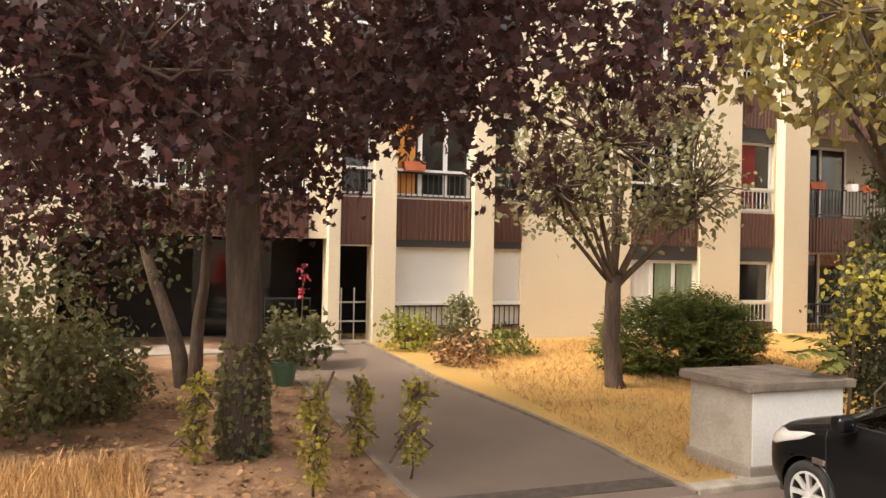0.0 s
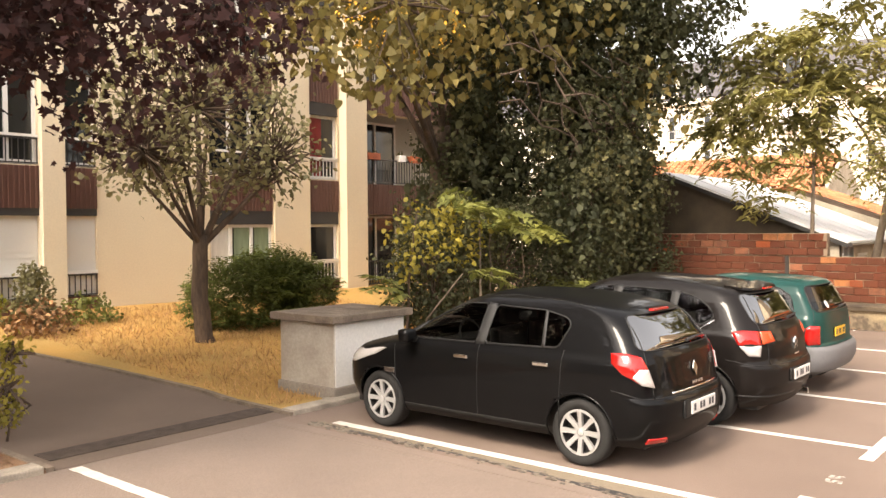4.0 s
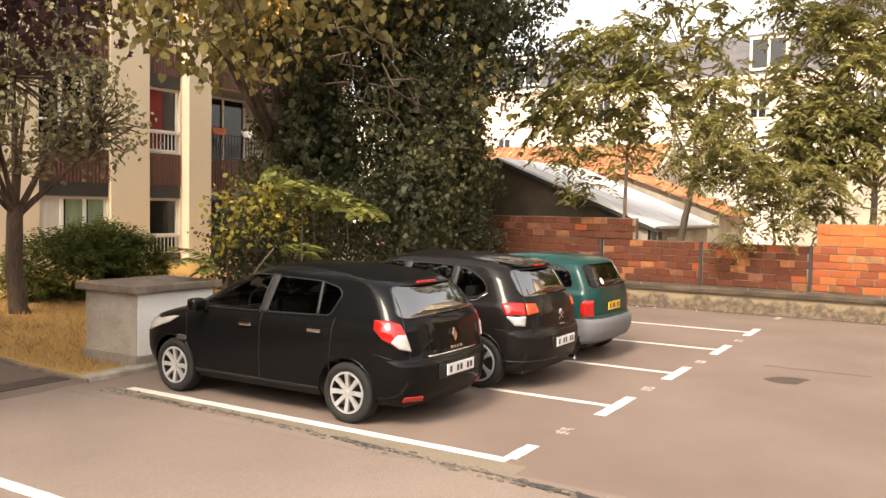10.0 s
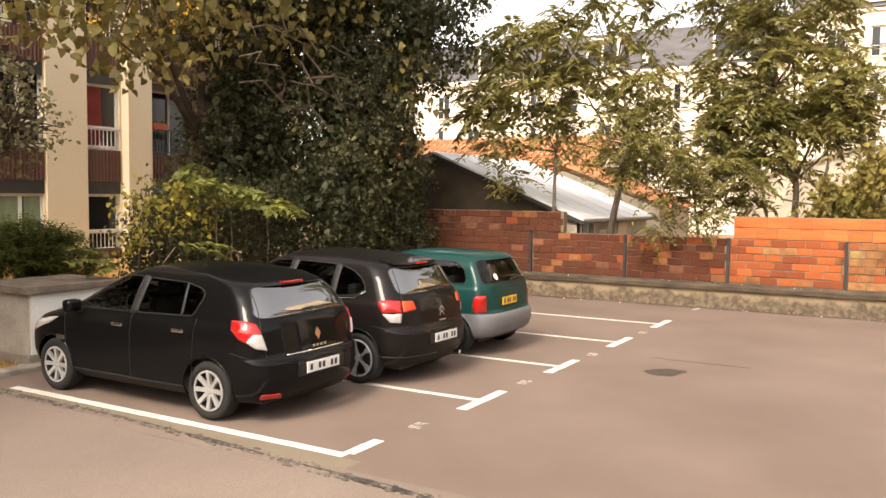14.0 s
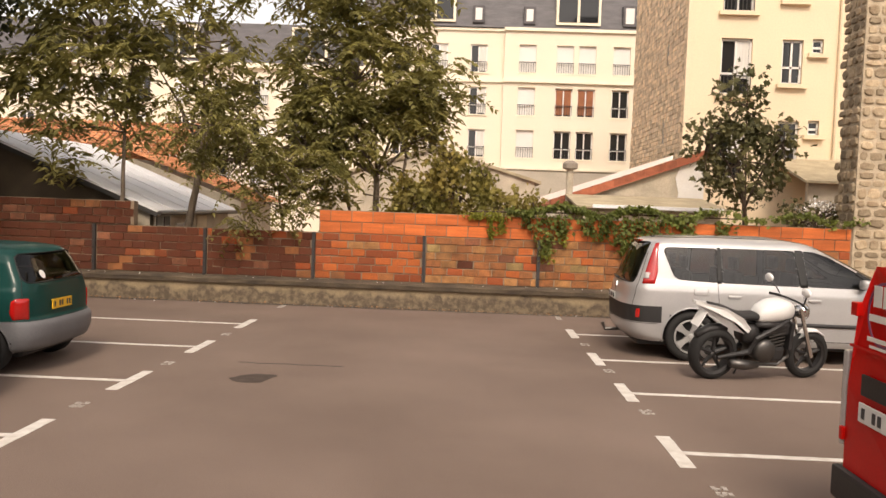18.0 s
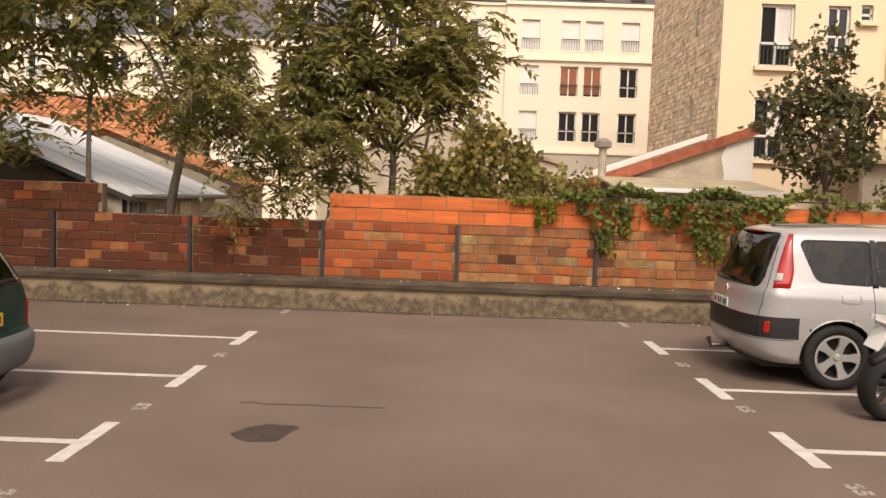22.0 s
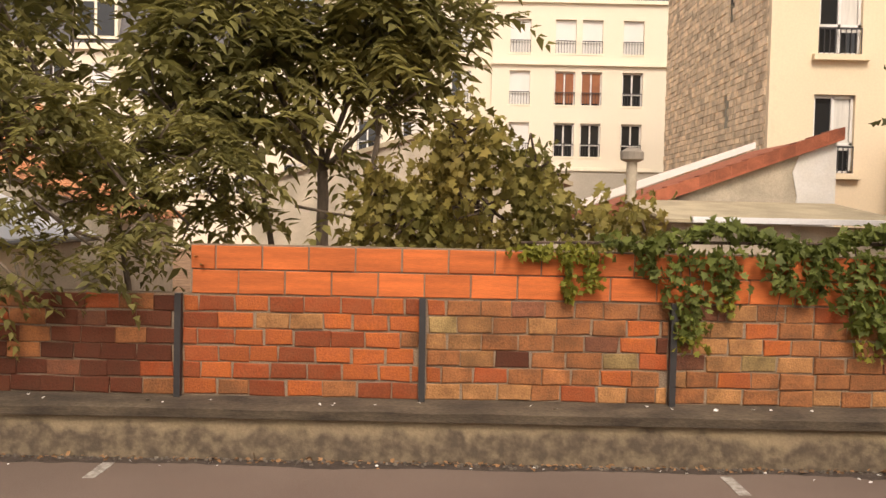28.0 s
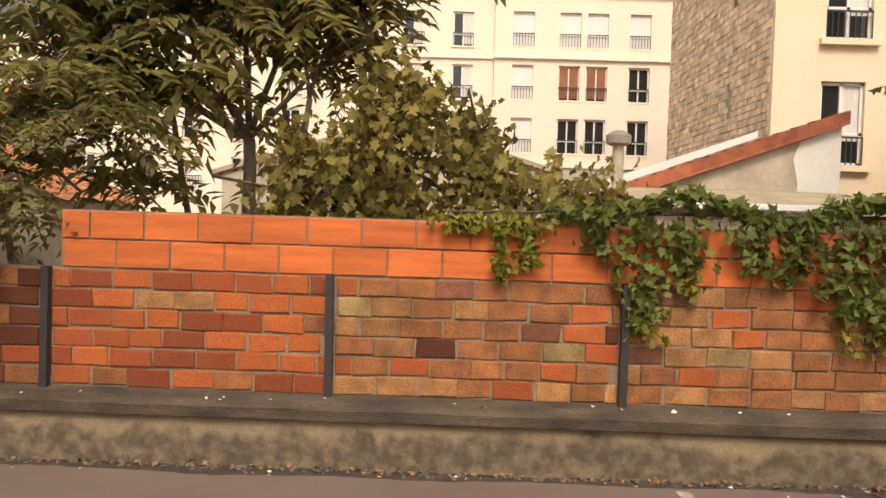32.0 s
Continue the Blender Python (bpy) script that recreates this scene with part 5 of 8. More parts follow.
        zs = np.interp(np.linspace(0, arc[-1], 84), arc, self.z)
        ps = np.concatenate([np.linspace(0, 0.3, 26)[:-1], np.linspace(0.3, 0.7, 116)[:-1], np.linspace(0.7, 1, 30)])
        tests = [(face, poly) for face, poly in holes]
        out = collections.defaultdict(lambda: ([], []))
        for side in (1, -1):
            grid = [[self.wrap(p, z, side) for p in ps] for z in zs]
            for row, z in zip(grid, zs):
                for i, v in enumerate(row):
                    for wx in self.wheels:
                        d = Vector((v.x - wx, v.z - self.r))
                        if abs(v.y) > 0.45 and abs(d.length - self.rw) < 0.024 and z < self.r + self.rw + 0.03:
                            d = d.normalized() * self.rw
                            row[i] = self.flank(wx + d.x, self.r + d.y, side)
            for j in range(len(zs) - 1):
                for i in range(len(ps) - 1):
                    q = (grid[j][i], grid[j][i + 1], grid[j + 1][i + 1], grid[j + 1][i])
                    c = (q[0] + q[1] + q[2] + q[3]) / 4
                    if any((c.x - wx) ** 2 + (c.z - self.r) ** 2 < self.rw ** 2 for wx in self.wheels) and abs(c.y) > 0.45:
                        continue
                    pm = (ps[i] + ps[i + 1]) / 2
                    skip = False
                    for face, poly in tests:
                        if face == 'tail' and pm < 0.3 or face == 'nose' and pm > 0.7:
                            u = abs(c.y)
                        elif face == 'side' and 0.1 < pm < 0.93:
                            u = c.x
                        else:
                            continue
                        if inside_poly(u, c.z, poly):
                            skip = True
                            break
                    if skip:
                        continue
                    key = next((k for k, r in enumerate(regions) if r[1](c, pm)), -1)
                    two = key >= 0 and regions[key][0].endswith("door")
                    V, F = out[(key, side if two else 0)]
                    o = len(V)
                    V += q
                    F.append((o, o + 1, o + 2, o + 3) if side > 0 else (o + 3, o + 2, o + 1, o))
        made = {}
        for (key, side), (V, F) in sorted(out.items()):
            nm, m, lb = ("body", paint, "") if key < 0 else (regions[key][0], regions[key][2], regions[key][3])
            bm = bmesh.new()
            vs = [bm.verts.new(v) for v in V]
            for f in F:
                bm.faces.new([vs[i] for i in f])
            bmesh.ops.remove_doubles(bm, verts=bm.verts, dist=0.0015)
            made[(nm, side)] = part(nm, bm, m, car, lb, smooth=True)
        return made

    def panel(self, name, face, poly, side, material, parent, lift=0.004, label="", skirt=0.012, rings=5, dome=0.0):
        """A pane or lens hugging the skin, with its edge turned in."""
        cu, cz = sum(p[0] for p in poly) / len(poly), sum(p[1] for p in poly) / len(poly)
        n = len(poly)
        V, F = [self.on(face, cu, cz, side, lift + dome)], []
        for k in range(1, rings + 1):
            t = k / rings
            V += [self.on(face, cu + (u - cu) * t, cz + (z - cz) * t, side, lift + dome * (1 - t ** 3)) for u, z in poly]
        V += [self.on(face, u, z, side, lift - skirt) for u, z in poly]
        F += [(0, 1 + i, 1 + (i + 1) % n) for i in range(n)]
        for k in range(rings if skirt else rings - 1):
            o = 1 + k * n
            F += [(o + i, o + n + i, o + n + (i + 1) % n, o + (i + 1) % n) for i in range(n)]
        bm = bmesh.new()
        vs = [bm.verts.new(v) for v in V]
        for f in F:
            bm.faces.new([vs[i] for i in f])
        bmesh.ops.recalc_face_normals(bm, faces=bm.faces)
        return part(name, bm, material, parent, label, smooth=True)

    def strip(self, name, face, pts, side, material, parent, r=0.004, closed=False, label="", lift=0.0):
        """A seam, moulding or seal running along points of the skin."""
        P = []
        pts = list(pts) + ([pts[0]] if closed else [])
        for (u0, z0), (u1, z1) in zip(pts, pts[1:]):
            m = max(1, int(math.hypot(u1 - u0, z1 - z0) / 0.06)) if face != 'wrap' else 4
            P += [self.on(face, u0 + (u1 - u0) * k / m, z0 + (z1 - z0) * k / m, side, lift or 0.0005) for k in range(m)]
        P.append(self.on(face, pts[-1][0], pts[-1][1], side, lift or 0.0005))
        return part(name, tube(P, [r] * len(P), 6), material, parent, label, smooth=True)


def inside_poly(x, y, poly):
    hit = False
    for (xa, ya), (xb, yb) in zip(poly, poly[1:] + poly[:1]):
        if (ya > y) != (yb > y) and x < (xb - xa) * (y - ya) / (yb - ya) + xa:
            hit = not hit
    return hit


def rounded(poly, r=0.05, k=4):
    """The polygon with its corners rounded off."""
    out = []
    n = len(poly)
    for i in range(n):
        a, b, c = (Vector(poly[j % n]) for j in (i - 1, i, i + 1))
        d0, d1 = a - b, c - b
        f0, f1 = min(r, d0.length * 0.45) / d0.length, min(r, d1.length * 0.45) / d1.length
        p, q = b + d0 * f0, b + d1 * f1
        for s in range(k + 1):
            t = s / k
            v = p * (1 - t) ** 2 + b * 2 * t * (1 - t) + q * t * t
            out.append((v.x, v.y))
    return out


def wheel(parent, x, y, r, w, spokes, style=0, rim_m="alloy"):
    """A wheel lying along y: tyre, rim with spokes, hub. y is its outer face; it reaches inwards."""
    s = 1 if y > 0 else -1
    z = r
    at = lambda bm: bmesh.ops.transform(bm, matrix=Matrix.Translation((x, y, z)) @ Matrix.Diagonal((1, s, 1, 1)), verts=bm.verts)
    ri = r * (0.685 if style != 1 else 0.73)
    bm = lathe([(ri, -w), (r * 0.93, -w), (r, -w + 0.03), (r, -0.035), (r * 0.965, -0.012), (r * 0.85, 0.0), (ri, -0.012), (ri, -w)], 32, 'y')
    at(bm)
    bmesh.ops.recalc_face_normals(bm, faces=bm.faces)
    wh = part("wheel", bm, M["rubber"], parent, "black rubber tyre on its rim", smooth=True)
    bm = lathe([(ri * 0.99, -w * 0.9), (ri * 0.99, -0.012), (ri * 0.93, -0.006), (ri * 0.88, -0.02), (ri * 0.86, -0.09), (0.0, -0.10)], 32, 'y')
    at(bm)
    bmesh.ops.recalc_face_normals(bm, faces=bm.faces)
    part("rim", bm, M["steel"] if style == 2 else M["plastic"], wh, smooth=False)
    bm = lathe([(ri * 1.0, -0.03), (ri * 1.0, -0.006), (ri * 0.90, -0.004), (ri * 0.90, -0.03), (ri, -0.03)], 32, 'y')
    at(bm)
    bmesh.ops.recalc_face_normals(bm, faces=bm.faces)
    part("rim_edge", bm, M["steel"] if style == 2 else M[rim_m], wh)
    for k in range(spokes):
        a = 2 * math.pi * k / spokes
        b0, b1 = (0.22, 0.19) if style == 0 else (0.34, 0.40) if style == 3 else (0.14, 0.30) if style == 1 else (0.10, 0.12)
        pts = [(0.14 * ri, -b0 * 0.5 * ri), (0.55 * ri, -b0 * 0.42 * ri), (0.93 * ri, -b1 * 0.62 * ri), (0.93 * ri, b1 * 0.62 * ri), (0.55 * ri, b0 * 0.42 * ri), (0.14 * ri, b0 * 0.5 * ri)]
        bm = poly_prism([(p * math.cos(a) - q * math.sin(a), -0.055 + 0.03 * p / ri, p * math.sin(a) + q * math.cos(a)) for p, q in pts], (0, 0.03, 0))
        at(bm)
        bmesh.ops.recalc_face_normals(bm, faces=bm.faces)
        part("spoke", bm, M["steel"] if style == 2 else M[rim_m], wh)
    bm = lathe([(0.17 * ri, -0.06), (0.17 * ri, -0.012), (0.10 * ri, -0.006), (0.0, -0.006)], 16, 'y')
    at(bm)
    part("hub_cap", bm, M["alloy"] if style != 2 else M["steel"], wh)
    return wh


def plate(parent, x, y, z, w=0.50, h=0.105, m="plate_white", bars=7, tilt=0.0, badge=True):
    """A number plate on the tail, facing -x, its writing as plain bars."""
    p = part("number_plate", box(x - 0.012, x, y - w / 2, y + w / 2, z - h / 2, z + h / 2, 0.003), M[m], parent, "number plate with dark bars")
    for i in range(bars):
        if i in (2, 5):
            continue
        c = y - w * 0.38 + w * 0.76 * i / (bars - 1)
        part("plate_bar", box(x - 0.0145, x - 0.0118, c - w * 0.038, c + w * 0.038, z - h * 0.28, z + h * 0.28), M["ink"], p)
    return p


def seats(parent, xs, width, z0, h, m="seat_cloth"):
    for x in xs:
        for y in (-width, width):
            part("seat", box(x - 0.12, x + 0.02, y - 0.24, y + 0.24, z0, z0 + h, 0.05), M[m], parent)
            part("headrest", box(x - 0.10, x - 0.01, y - 0.13, y + 0.13, z0 + h + 0.02, z0 + h + 0.2, 0.04), M[m], parent)


def cabin(parent, L, w, z, dash_x, seat_x):
    part("cabin_floor", box(0.35, dash_x, -w, w, z - 0.5, z - 0.42), M["plastic"], parent)
    part("dashboard", box(dash_x - 0.35, dash_x, -w, w, z - 0.42, z + 0.02, 0.05), M["plastic"], parent)
    seats(parent, seat_x, w * 0.5, z - 0.42, 0.62)
    st = lathe([(0.175, -0.012), (0.19, 0.0), (0.175, 0.012), (0.16, 0.0), (0.175, -0.012)], 20, 'x')
    bmesh.ops.transform(st, matrix=pose(dash_x - 0.48, w * 0.5, z + 0.06, 0, 20, 0), verts=st.verts)
    part("steering_wheel", st, M["plastic"], parent)


def rb(bm):
    bmesh.ops.recalc_face_normals(bm, faces=bm.faces)
    return bm


def hatchback(name, m, s, paint, label):
    """A car from its spec, its tail at local x = 0 and its nose towards +x."""
    car = empty(name, m, label=label, category="car")
    H = Hull(s["L"], s["tail"], s["nose"], s["half"], s["d_tail"], s["d_nose"], s["wheels"], s["arch"], s["r"], s.get("n", 2.9))
    side = [rounded(q, s.get("round", 0.05)) for q in s["side"]]
    rear, front = rounded(s["rear"], 0.09), rounded(s["front"], 0.06)
    halved = lambda q: [(max(u, -0.01), z) for u, z in q]
    zb, zlow, belt = s["bumper"], s["door_low"], s["belt"]
    regions = [("bumper_insert", lambda c, p: "insert" in s and s["insert"][0] < c.z < s["insert"][1] and p < 0.308, M["plastic"], "black bumper insert"),
               ("rear_bumper", lambda c, p: c.z < zb and p < 0.36 and c.x < s["wheels"][0], s.get("bumper_m", paint), s.get("bumper_label", "")),
               ("front_bumper", lambda c, p: c.z < zb and c.x > s["wheels"][1] + s["arch"] * 0.8, s.get("bumper_m", paint), s.get("bumper_label", "")),
               ("tailgate", lambda c, p: p < s["gate"] and zb <= c.z < s["roof_z"], paint, ""),
               ("bonnet", lambda c, p: c.x > s["scuttle"] and zb + .12 < c.z and p > 0.72 and c.z < s["scuttle_z"], paint, "")]
    for x0, x1 in s["doors"]:
        regions.append(("side_door", (lambda x0, x1: lambda c, p: x0 < c.x < x1 and zlow < c.z < belt and 0.2 < p < 0.85)(x0, x1), paint, ""))
    H.skin(car, paint, [('side', q) for q in side] + [('tail', halved(rear)), ('nose', halved(front))], regions)
    part("underbody", box(0.25, s["L"] - 0.25, -0.6, 0.6, 0.17, 0.40, 0.02), M["plastic"], car)
    for wx in s["wheels"]:
        for sd in (-1, 1):
            part("wheel_well", poly_prism([(wx + (s["arch"] + .03) * math.cos(a), sd * 0.56, s["r"] + (s["arch"] + .03) * math.sin(a)) for a in [2 * math.pi * k / 24 for k in range(24)] if math.sin(a) > -0.35], (0, sd * 0.02, 0)), M["seal"], car)
            arc = [math.pi * (-0.10 + 1.2 * k / 20) for k in range(21)]
            H.strip("arch_lip", 'side', [(wx + s["arch"] * math.cos(a), max(s["tail"][0][0], s["r"] + s["arch"] * math.sin(a))) for a in arc], sd, s.get("lip_m", paint), car, 0.010)
    for sd in (1, -1):
        for q in side:
            w = H.panel("side_window", 'side', q, sd, M[s.get("glass", "car_glass")], car, 0.001, skirt=0)
            w.visible_shadow = False
            H.strip("window_seal", 'side', q, sd, M["seal"], w, 0.007, True)
        for q in s.get("pillars", ()):
            H.panel("door_pillar", 'side', q, sd, M["seal"], car, 0.009)
        for x, z in s["handles"]:
            y = H.flank(x, z).y
            part("door_handle", box(x - 0.085, x + 0.085, *sorted((sd * (y - 0.012), sd * (y + 0.026))), z - 0.018, z + 0.018, 0.010), M[s.get("handle_m", "chrome")], car, "door handle")
        for x0, x1, zt in s["seams"]:
            H.strip("door_seam", 'side', [(x0, zlow), (x1, zt)], sd, M["seal"], car, 0.0035)
        H.strip("sill_seam", 'side', [(s["wheels"][0] + s["arch"], zlow), (s["wheels"][1] - s["arch"], zlow)], sd, M["seal"], car, 0.004)
        H.strip("tailgate_seam", 'wrap', [(s["gate"], zb), (s["gate"], (zb + belt) / 2), (s["gate"] + .02, belt), (s["gate"] + .02, s["roof_z"] - .04)], sd, M["seal"], car, 0.004)
        H.strip("bumper_seam", 'wrap', [(0, zb), (.1, zb), (.2, zb), (.3, zb + s.get("bumper_rise", 0))], sd, M["seal"], car, 0.004)
        for poly, mm, lb, lift in s["tails"]:
            H.panel("tail_lamp", 'wrap', rounded(poly, s.get("lamp_round", 0.02)), sd, M[mm], car, lift, lb, skirt=0.03, dome=0.006)
        H.panel("headlamp", 'wrap', rounded(s["head"], 0.02), sd, M["lamp_clear"], car, 0.008, "clear headlamp", skirt=0.03)
        x, z = s["mirror"]
        y = H.flank(x, z - .05).y
        mr = box(x - 0.06, x + 0.07, *sorted((sd * (y + 0.03), sd * (y + 0.20))), z - 0.05, z + 0.08, 0.04)
        part("wing_mirror", mr, s.get("mirror_m", paint), car, smooth=True)
        part("mirror_arm", box(x - 0.02, x + 0.04, *sorted((sd * (y - 0.02), sd * (y + 0.05))), z - 0.06, z - 0.02, 0.01), M["plastic"], car)
    for nm, face, q, g in (("rear_window", 'tail', rear, s.get("rear_glass", "tinted_glass")), ("windscreen", 'nose', front, "car_glass")):
        w = H.panel(nm, face, q, 1, M[g], car, 0.002, rings=8, skirt=0)
        w.visible_shadow = False
        H.strip("window_seal", face, q, 1, M["seal"], w, 0.007, True)
    for wx in s["wheels"]:
        for sd in (-1, 1):
            wheel(car, wx, sd * s["track"], s["r"], 0.19, s["spokes"], s["wstyle"], s.get("rim", "alloy"))
    part("roof_lining", box(s["tail"][-3][1] * 0.5 + .25, s["nose"][-3][1] + .1, -s["cab_w"] + .08, s["cab_w"] - .08, s["roof_z"] - .035, s["roof_z"] - .015, .005), M["seat_cloth"], car)
    cabin(car, s["L"], s["cab_w"], s["cab_z"], s["dash"], s["seats"])
    z = s["wiper"]
    part("wiper", tube([H.end(0.02, z, False) + Vector((-.03, 0, .01)), H.end(-0.2, z + .015) + Vector((-.035, 0, .01)), H.end(-0.42, z + .01) + Vector((-.02, 0, .01))][::-1] if s.get("wipe", 1) > 0 else
                     [H.end(-0.02, z, False) + Vector((-.03, 0, .01)), H.end(0.2, z + .015) + Vector((-.035, 0, .01)), H.end(0.42, z + .01) + Vector((-.02, 0, .01))][::-1], [.006, .011, .016], 6), M["plastic"], car, "black wiper")
    return car, H


turned = lambda x, y, a=180: pose(x, y, 0, 0, 0, a)
clio = dict(
    L=3.95, tail=[(.21, .10), (.30, .03), (.42, .0), (.58, .0), (.615, .015), (.63, .05), (.80, .085), (.95, .115), (.985, .14), (1.10, .215), (1.20, .30), (1.27, .385), (1.315, .49), (1.35, .66), (1.395, .98), (1.43, 1.35), (1.445, 1.72)],
    nose=[(.21, 3.82), (.40, 3.93), (.60, 3.93), (.72, 3.86), (.80, 3.72), (.88, 3.40), (.95, 3.08), (1.0, 2.97), (1.29, 2.36), (1.36, 2.17), (1.405, 2.02), (1.435, 1.88), (1.445, 1.76)],
    half=[(.21, .77), (.28, .825), (.45, .845), (.62, .85), (.80, .845), (.90, .83), (.945, .80), (.99, .785), (1.20, .70), (1.32, .635), (1.37, .59), (1.405, .50), (1.433, .34), (1.445, .04)],
    d_tail=[(.21, .42), (.6, .42), (.75, .36), (1.0, .32), (1.3, .30), (1.445, .25)], d_nose=[(.21, .85), (.75, .85), (.95, .62), (1.0, .5), (1.4, .3), (1.445, .2)],
    wheels=(.76, 3.14), arch=.335, r=.288, bumper=.625, door_low=.30, belt=.93, roof_z=1.30, gate=.155, scuttle=2.98, scuttle_z=.965,
    side=[[(1.00, .985), (1.80, .965), (1.75, 1.31), (1.20, 1.29), (.97, 1.245), (.90, 1.19)], [(1.90, .965), (2.84, .955), (2.62, 1.09), (2.30, 1.245), (2.08, 1.315), (1.85, 1.318)]],
    pillars=[[(1.13, .98), (1.165, .98), (1.20, 1.292), (1.17, 1.29)], [(1.80, .95), (1.90, .95), (1.85, 1.325), (1.75, 1.32)], [(2.84, .94), (2.97, .94), (2.64, 1.10), (2.60, 1.08)]],
    rear=[(-.70, 1.0), (.70, 1.0), (.56, 1.275), (-.56, 1.275)], front=[(-.66, 1.0), (.66, 1.0), (.54, 1.33), (-.54, 1.33)],
    handles=((1.14, .84), (2.04, .83)), seams=((.97, .93, .97), (1.86, 1.85, .96), (2.90, 2.93, .93)), doors=((.95, 1.86), (1.86, 2.91)), mirror=(2.66, .97),
    tails=[([(.150, .715), (.20, .74), (.275, .825), (.302, .90), (.303, .985), (.25, .985), (.195, .955), (.168, .87)], "lamp_red", "red tail lamp lens", .010),
           ([(.150, .71), (.20, .738), (.235, .80), (.205, .865), (.168, .86)], "lamp_clear", "clear reversing lens", .019)],
    head=[(.80, .62), (.86, .66), (.84, .76), (.72, .83), (.73, .74)],
    track=.82, spokes=8, wstyle=0, lamp_round=.006, dash=2.80, seats=(1.05, 1.90), cab_w=.66, cab_z=.88, wiper=1.03, bumper_rise=.06)
car, H = hatchback("hatchback_car", turned(-1.18, 1.25) @ Matrix.Diagonal((0.975, 1, 1, 1)), clio, M["black_paint"], "glossy black five-door hatchback parked nose-in beside the white line")
plate(car, -0.004, 0.0, 0.50)
part("plate_recess", rb(box(-0.006, 0.03, -0.36, 0.36, 0.42, 0.575, 0.03)), M["seal"], car)
H.strip("tailgate_moulding", 'tail', [(-.45, .645), (.45, .645)], 1, M["chrome"], car, .010, label="bright strip", lift=.004)
for s in (1, -1):
    H.panel("reflector", 'wrap', rounded([(.10, .245), (.19, .25), (.185, .30), (.11, .295)], .01), s, M["lamp_red"], car, .01, "red bumper reflector")
    y = H.flank(2.98, .60).y
    part("side_badge", box(2.92, 3.06, *sorted((s * (y - .005), s * (y + .012))), 0.585, 0.635, .006), M["chrome"], car)
    H.strip("roof_seam", 'side', [(.70, 1.325), (1.0, 1.37), (1.6, 1.40), (2.1, 1.375)], s, M["seal"], car, .004)
part("badge", poly_prism([(0.085, 0, 0.865), (0.075, 0.043, 0.80), (0.065, 0, 0.735), (0.075, -0.043, 0.80)], (-0.012, 0, 0)), M["chrome"], car, "plain diamond-shaped chrome badge")
for k in range(4):
    part("lettering_bar", box(0.045, 0.066, -0.11 + .058 * k, -0.07 + .058 * k, 0.678, 0.704), M["chrome"], car)
part("brake_lamp", box(.385, .44, -.15, .15, 1.285, 1.308, .008), M["lamp_red"], car, "red high brake lamp")

c3 = dict(
    L=3.90, tail=[(.22, .12), (.30, .05), (.42, .0), (.60, .0), (.64, .02), (.66, .05), (.85, .075), (.98, .12), (1.02, .15), (1.20, .26), (1.32, .35), (1.37, .44), (1.41, .64), (1.455, 1.0), (1.487, 1.4), (1.50, 1.72)],
    nose=[(.22, 3.76), (.40, 3.88), (.60, 3.89), (.75, 3.82), (.85, 3.65), (.93, 3.38), (1.0, 3.08), (1.05, 2.98), (1.34, 2.40), (1.42, 2.2), (1.46, 2.05), (1.49, 1.88), (1.50, 1.76)],
    half=[(.22, .78), (.28, .83), (.45, .855), (.65, .86), (.82, .855), (.93, .84), (.975, .81), (1.02, .795), (1.24, .72), (1.37, .65), (1.425, .60), (1.463, .50), (1.488, .34), (1.50, .04)],
    d_tail=[(.22, .46), (.6, .46), (.8, .42), (1.02, .40), (1.35, .36), (1.50, .28)], d_nose=[(.22, .9), (.75, .9), (1.0, .65), (1.05, .5), (1.45, .3), (1.50, .2)],
    n=2.6, wheels=(.72, 3.14), arch=.345, r=.300, bumper=.645, door_low=.31, belt=.965, roof_z=1.35, gate=.135, scuttle=3.0, scuttle_z=1.02,
    side=[[(.64, 1.10), (.78, 1.02), (1.08, 1.00), (1.06, 1.345), (.86, 1.29), (.72, 1.21)], [(1.16, 1.0), (1.80, .995), (1.74, 1.375), (1.14, 1.355)], [(1.90, .995), (2.86, .985), (2.64, 1.13), (2.32, 1.295), (2.08, 1.37), (1.84, 1.378)]],
    pillars=[[(1.80, .98), (1.90, .98), (1.84, 1.385), (1.74, 1.385)], [(1.08, .985), (1.16, .985), (1.14, 1.362), (1.06, 1.352)], [(2.86, .97), (2.99, .97), (2.66, 1.14), (2.62, 1.12)]],
    rear=[(-.64, 1.04), (.64, 1.04), (.58, 1.33), (-.58, 1.33)], front=[(-.68, 1.05), (.68, 1.05), (.55, 1.40), (-.55, 1.40)],
    handles=((1.24, .865), (2.06, .855)), seams=((1.06, 1.10, 1.0), (1.86, 1.85, .99), (2.92, 2.95, .96)), doors=((1.08, 1.86), (1.86, 2.93)), mirror=(2.68, 1.0),
    tails=[([(.165, .845), (.262, .845), (.280, .97), (.23, .985), (.165, .975)], "lamp_red", "red tail lamp lens", .010),
           ([(.172, .73), (.222, .74), (.260, .838), (.165, .838)], "lamp_clear", "clear lower lens", .010),
           ([(.098, .87), (.157, .85), (.159, .972), (.108, .965)], "lamp_orange", "orange-red lens on the tailgate", .010)],
    head=[(.80, .66), (.86, .70), (.84, .80), (.72, .88), (.73, .78)],
    track=.83, spokes=5, wstyle=1, lamp_round=.006, dash=2.82, seats=(1.05, 1.92), cab_w=.67, cab_z=.92, wiper=1.06, bumper_rise=.05)
M["dark_paint"] = car_mat("dark_brown_car_paint", (0.008, 0.0065, 0.006))
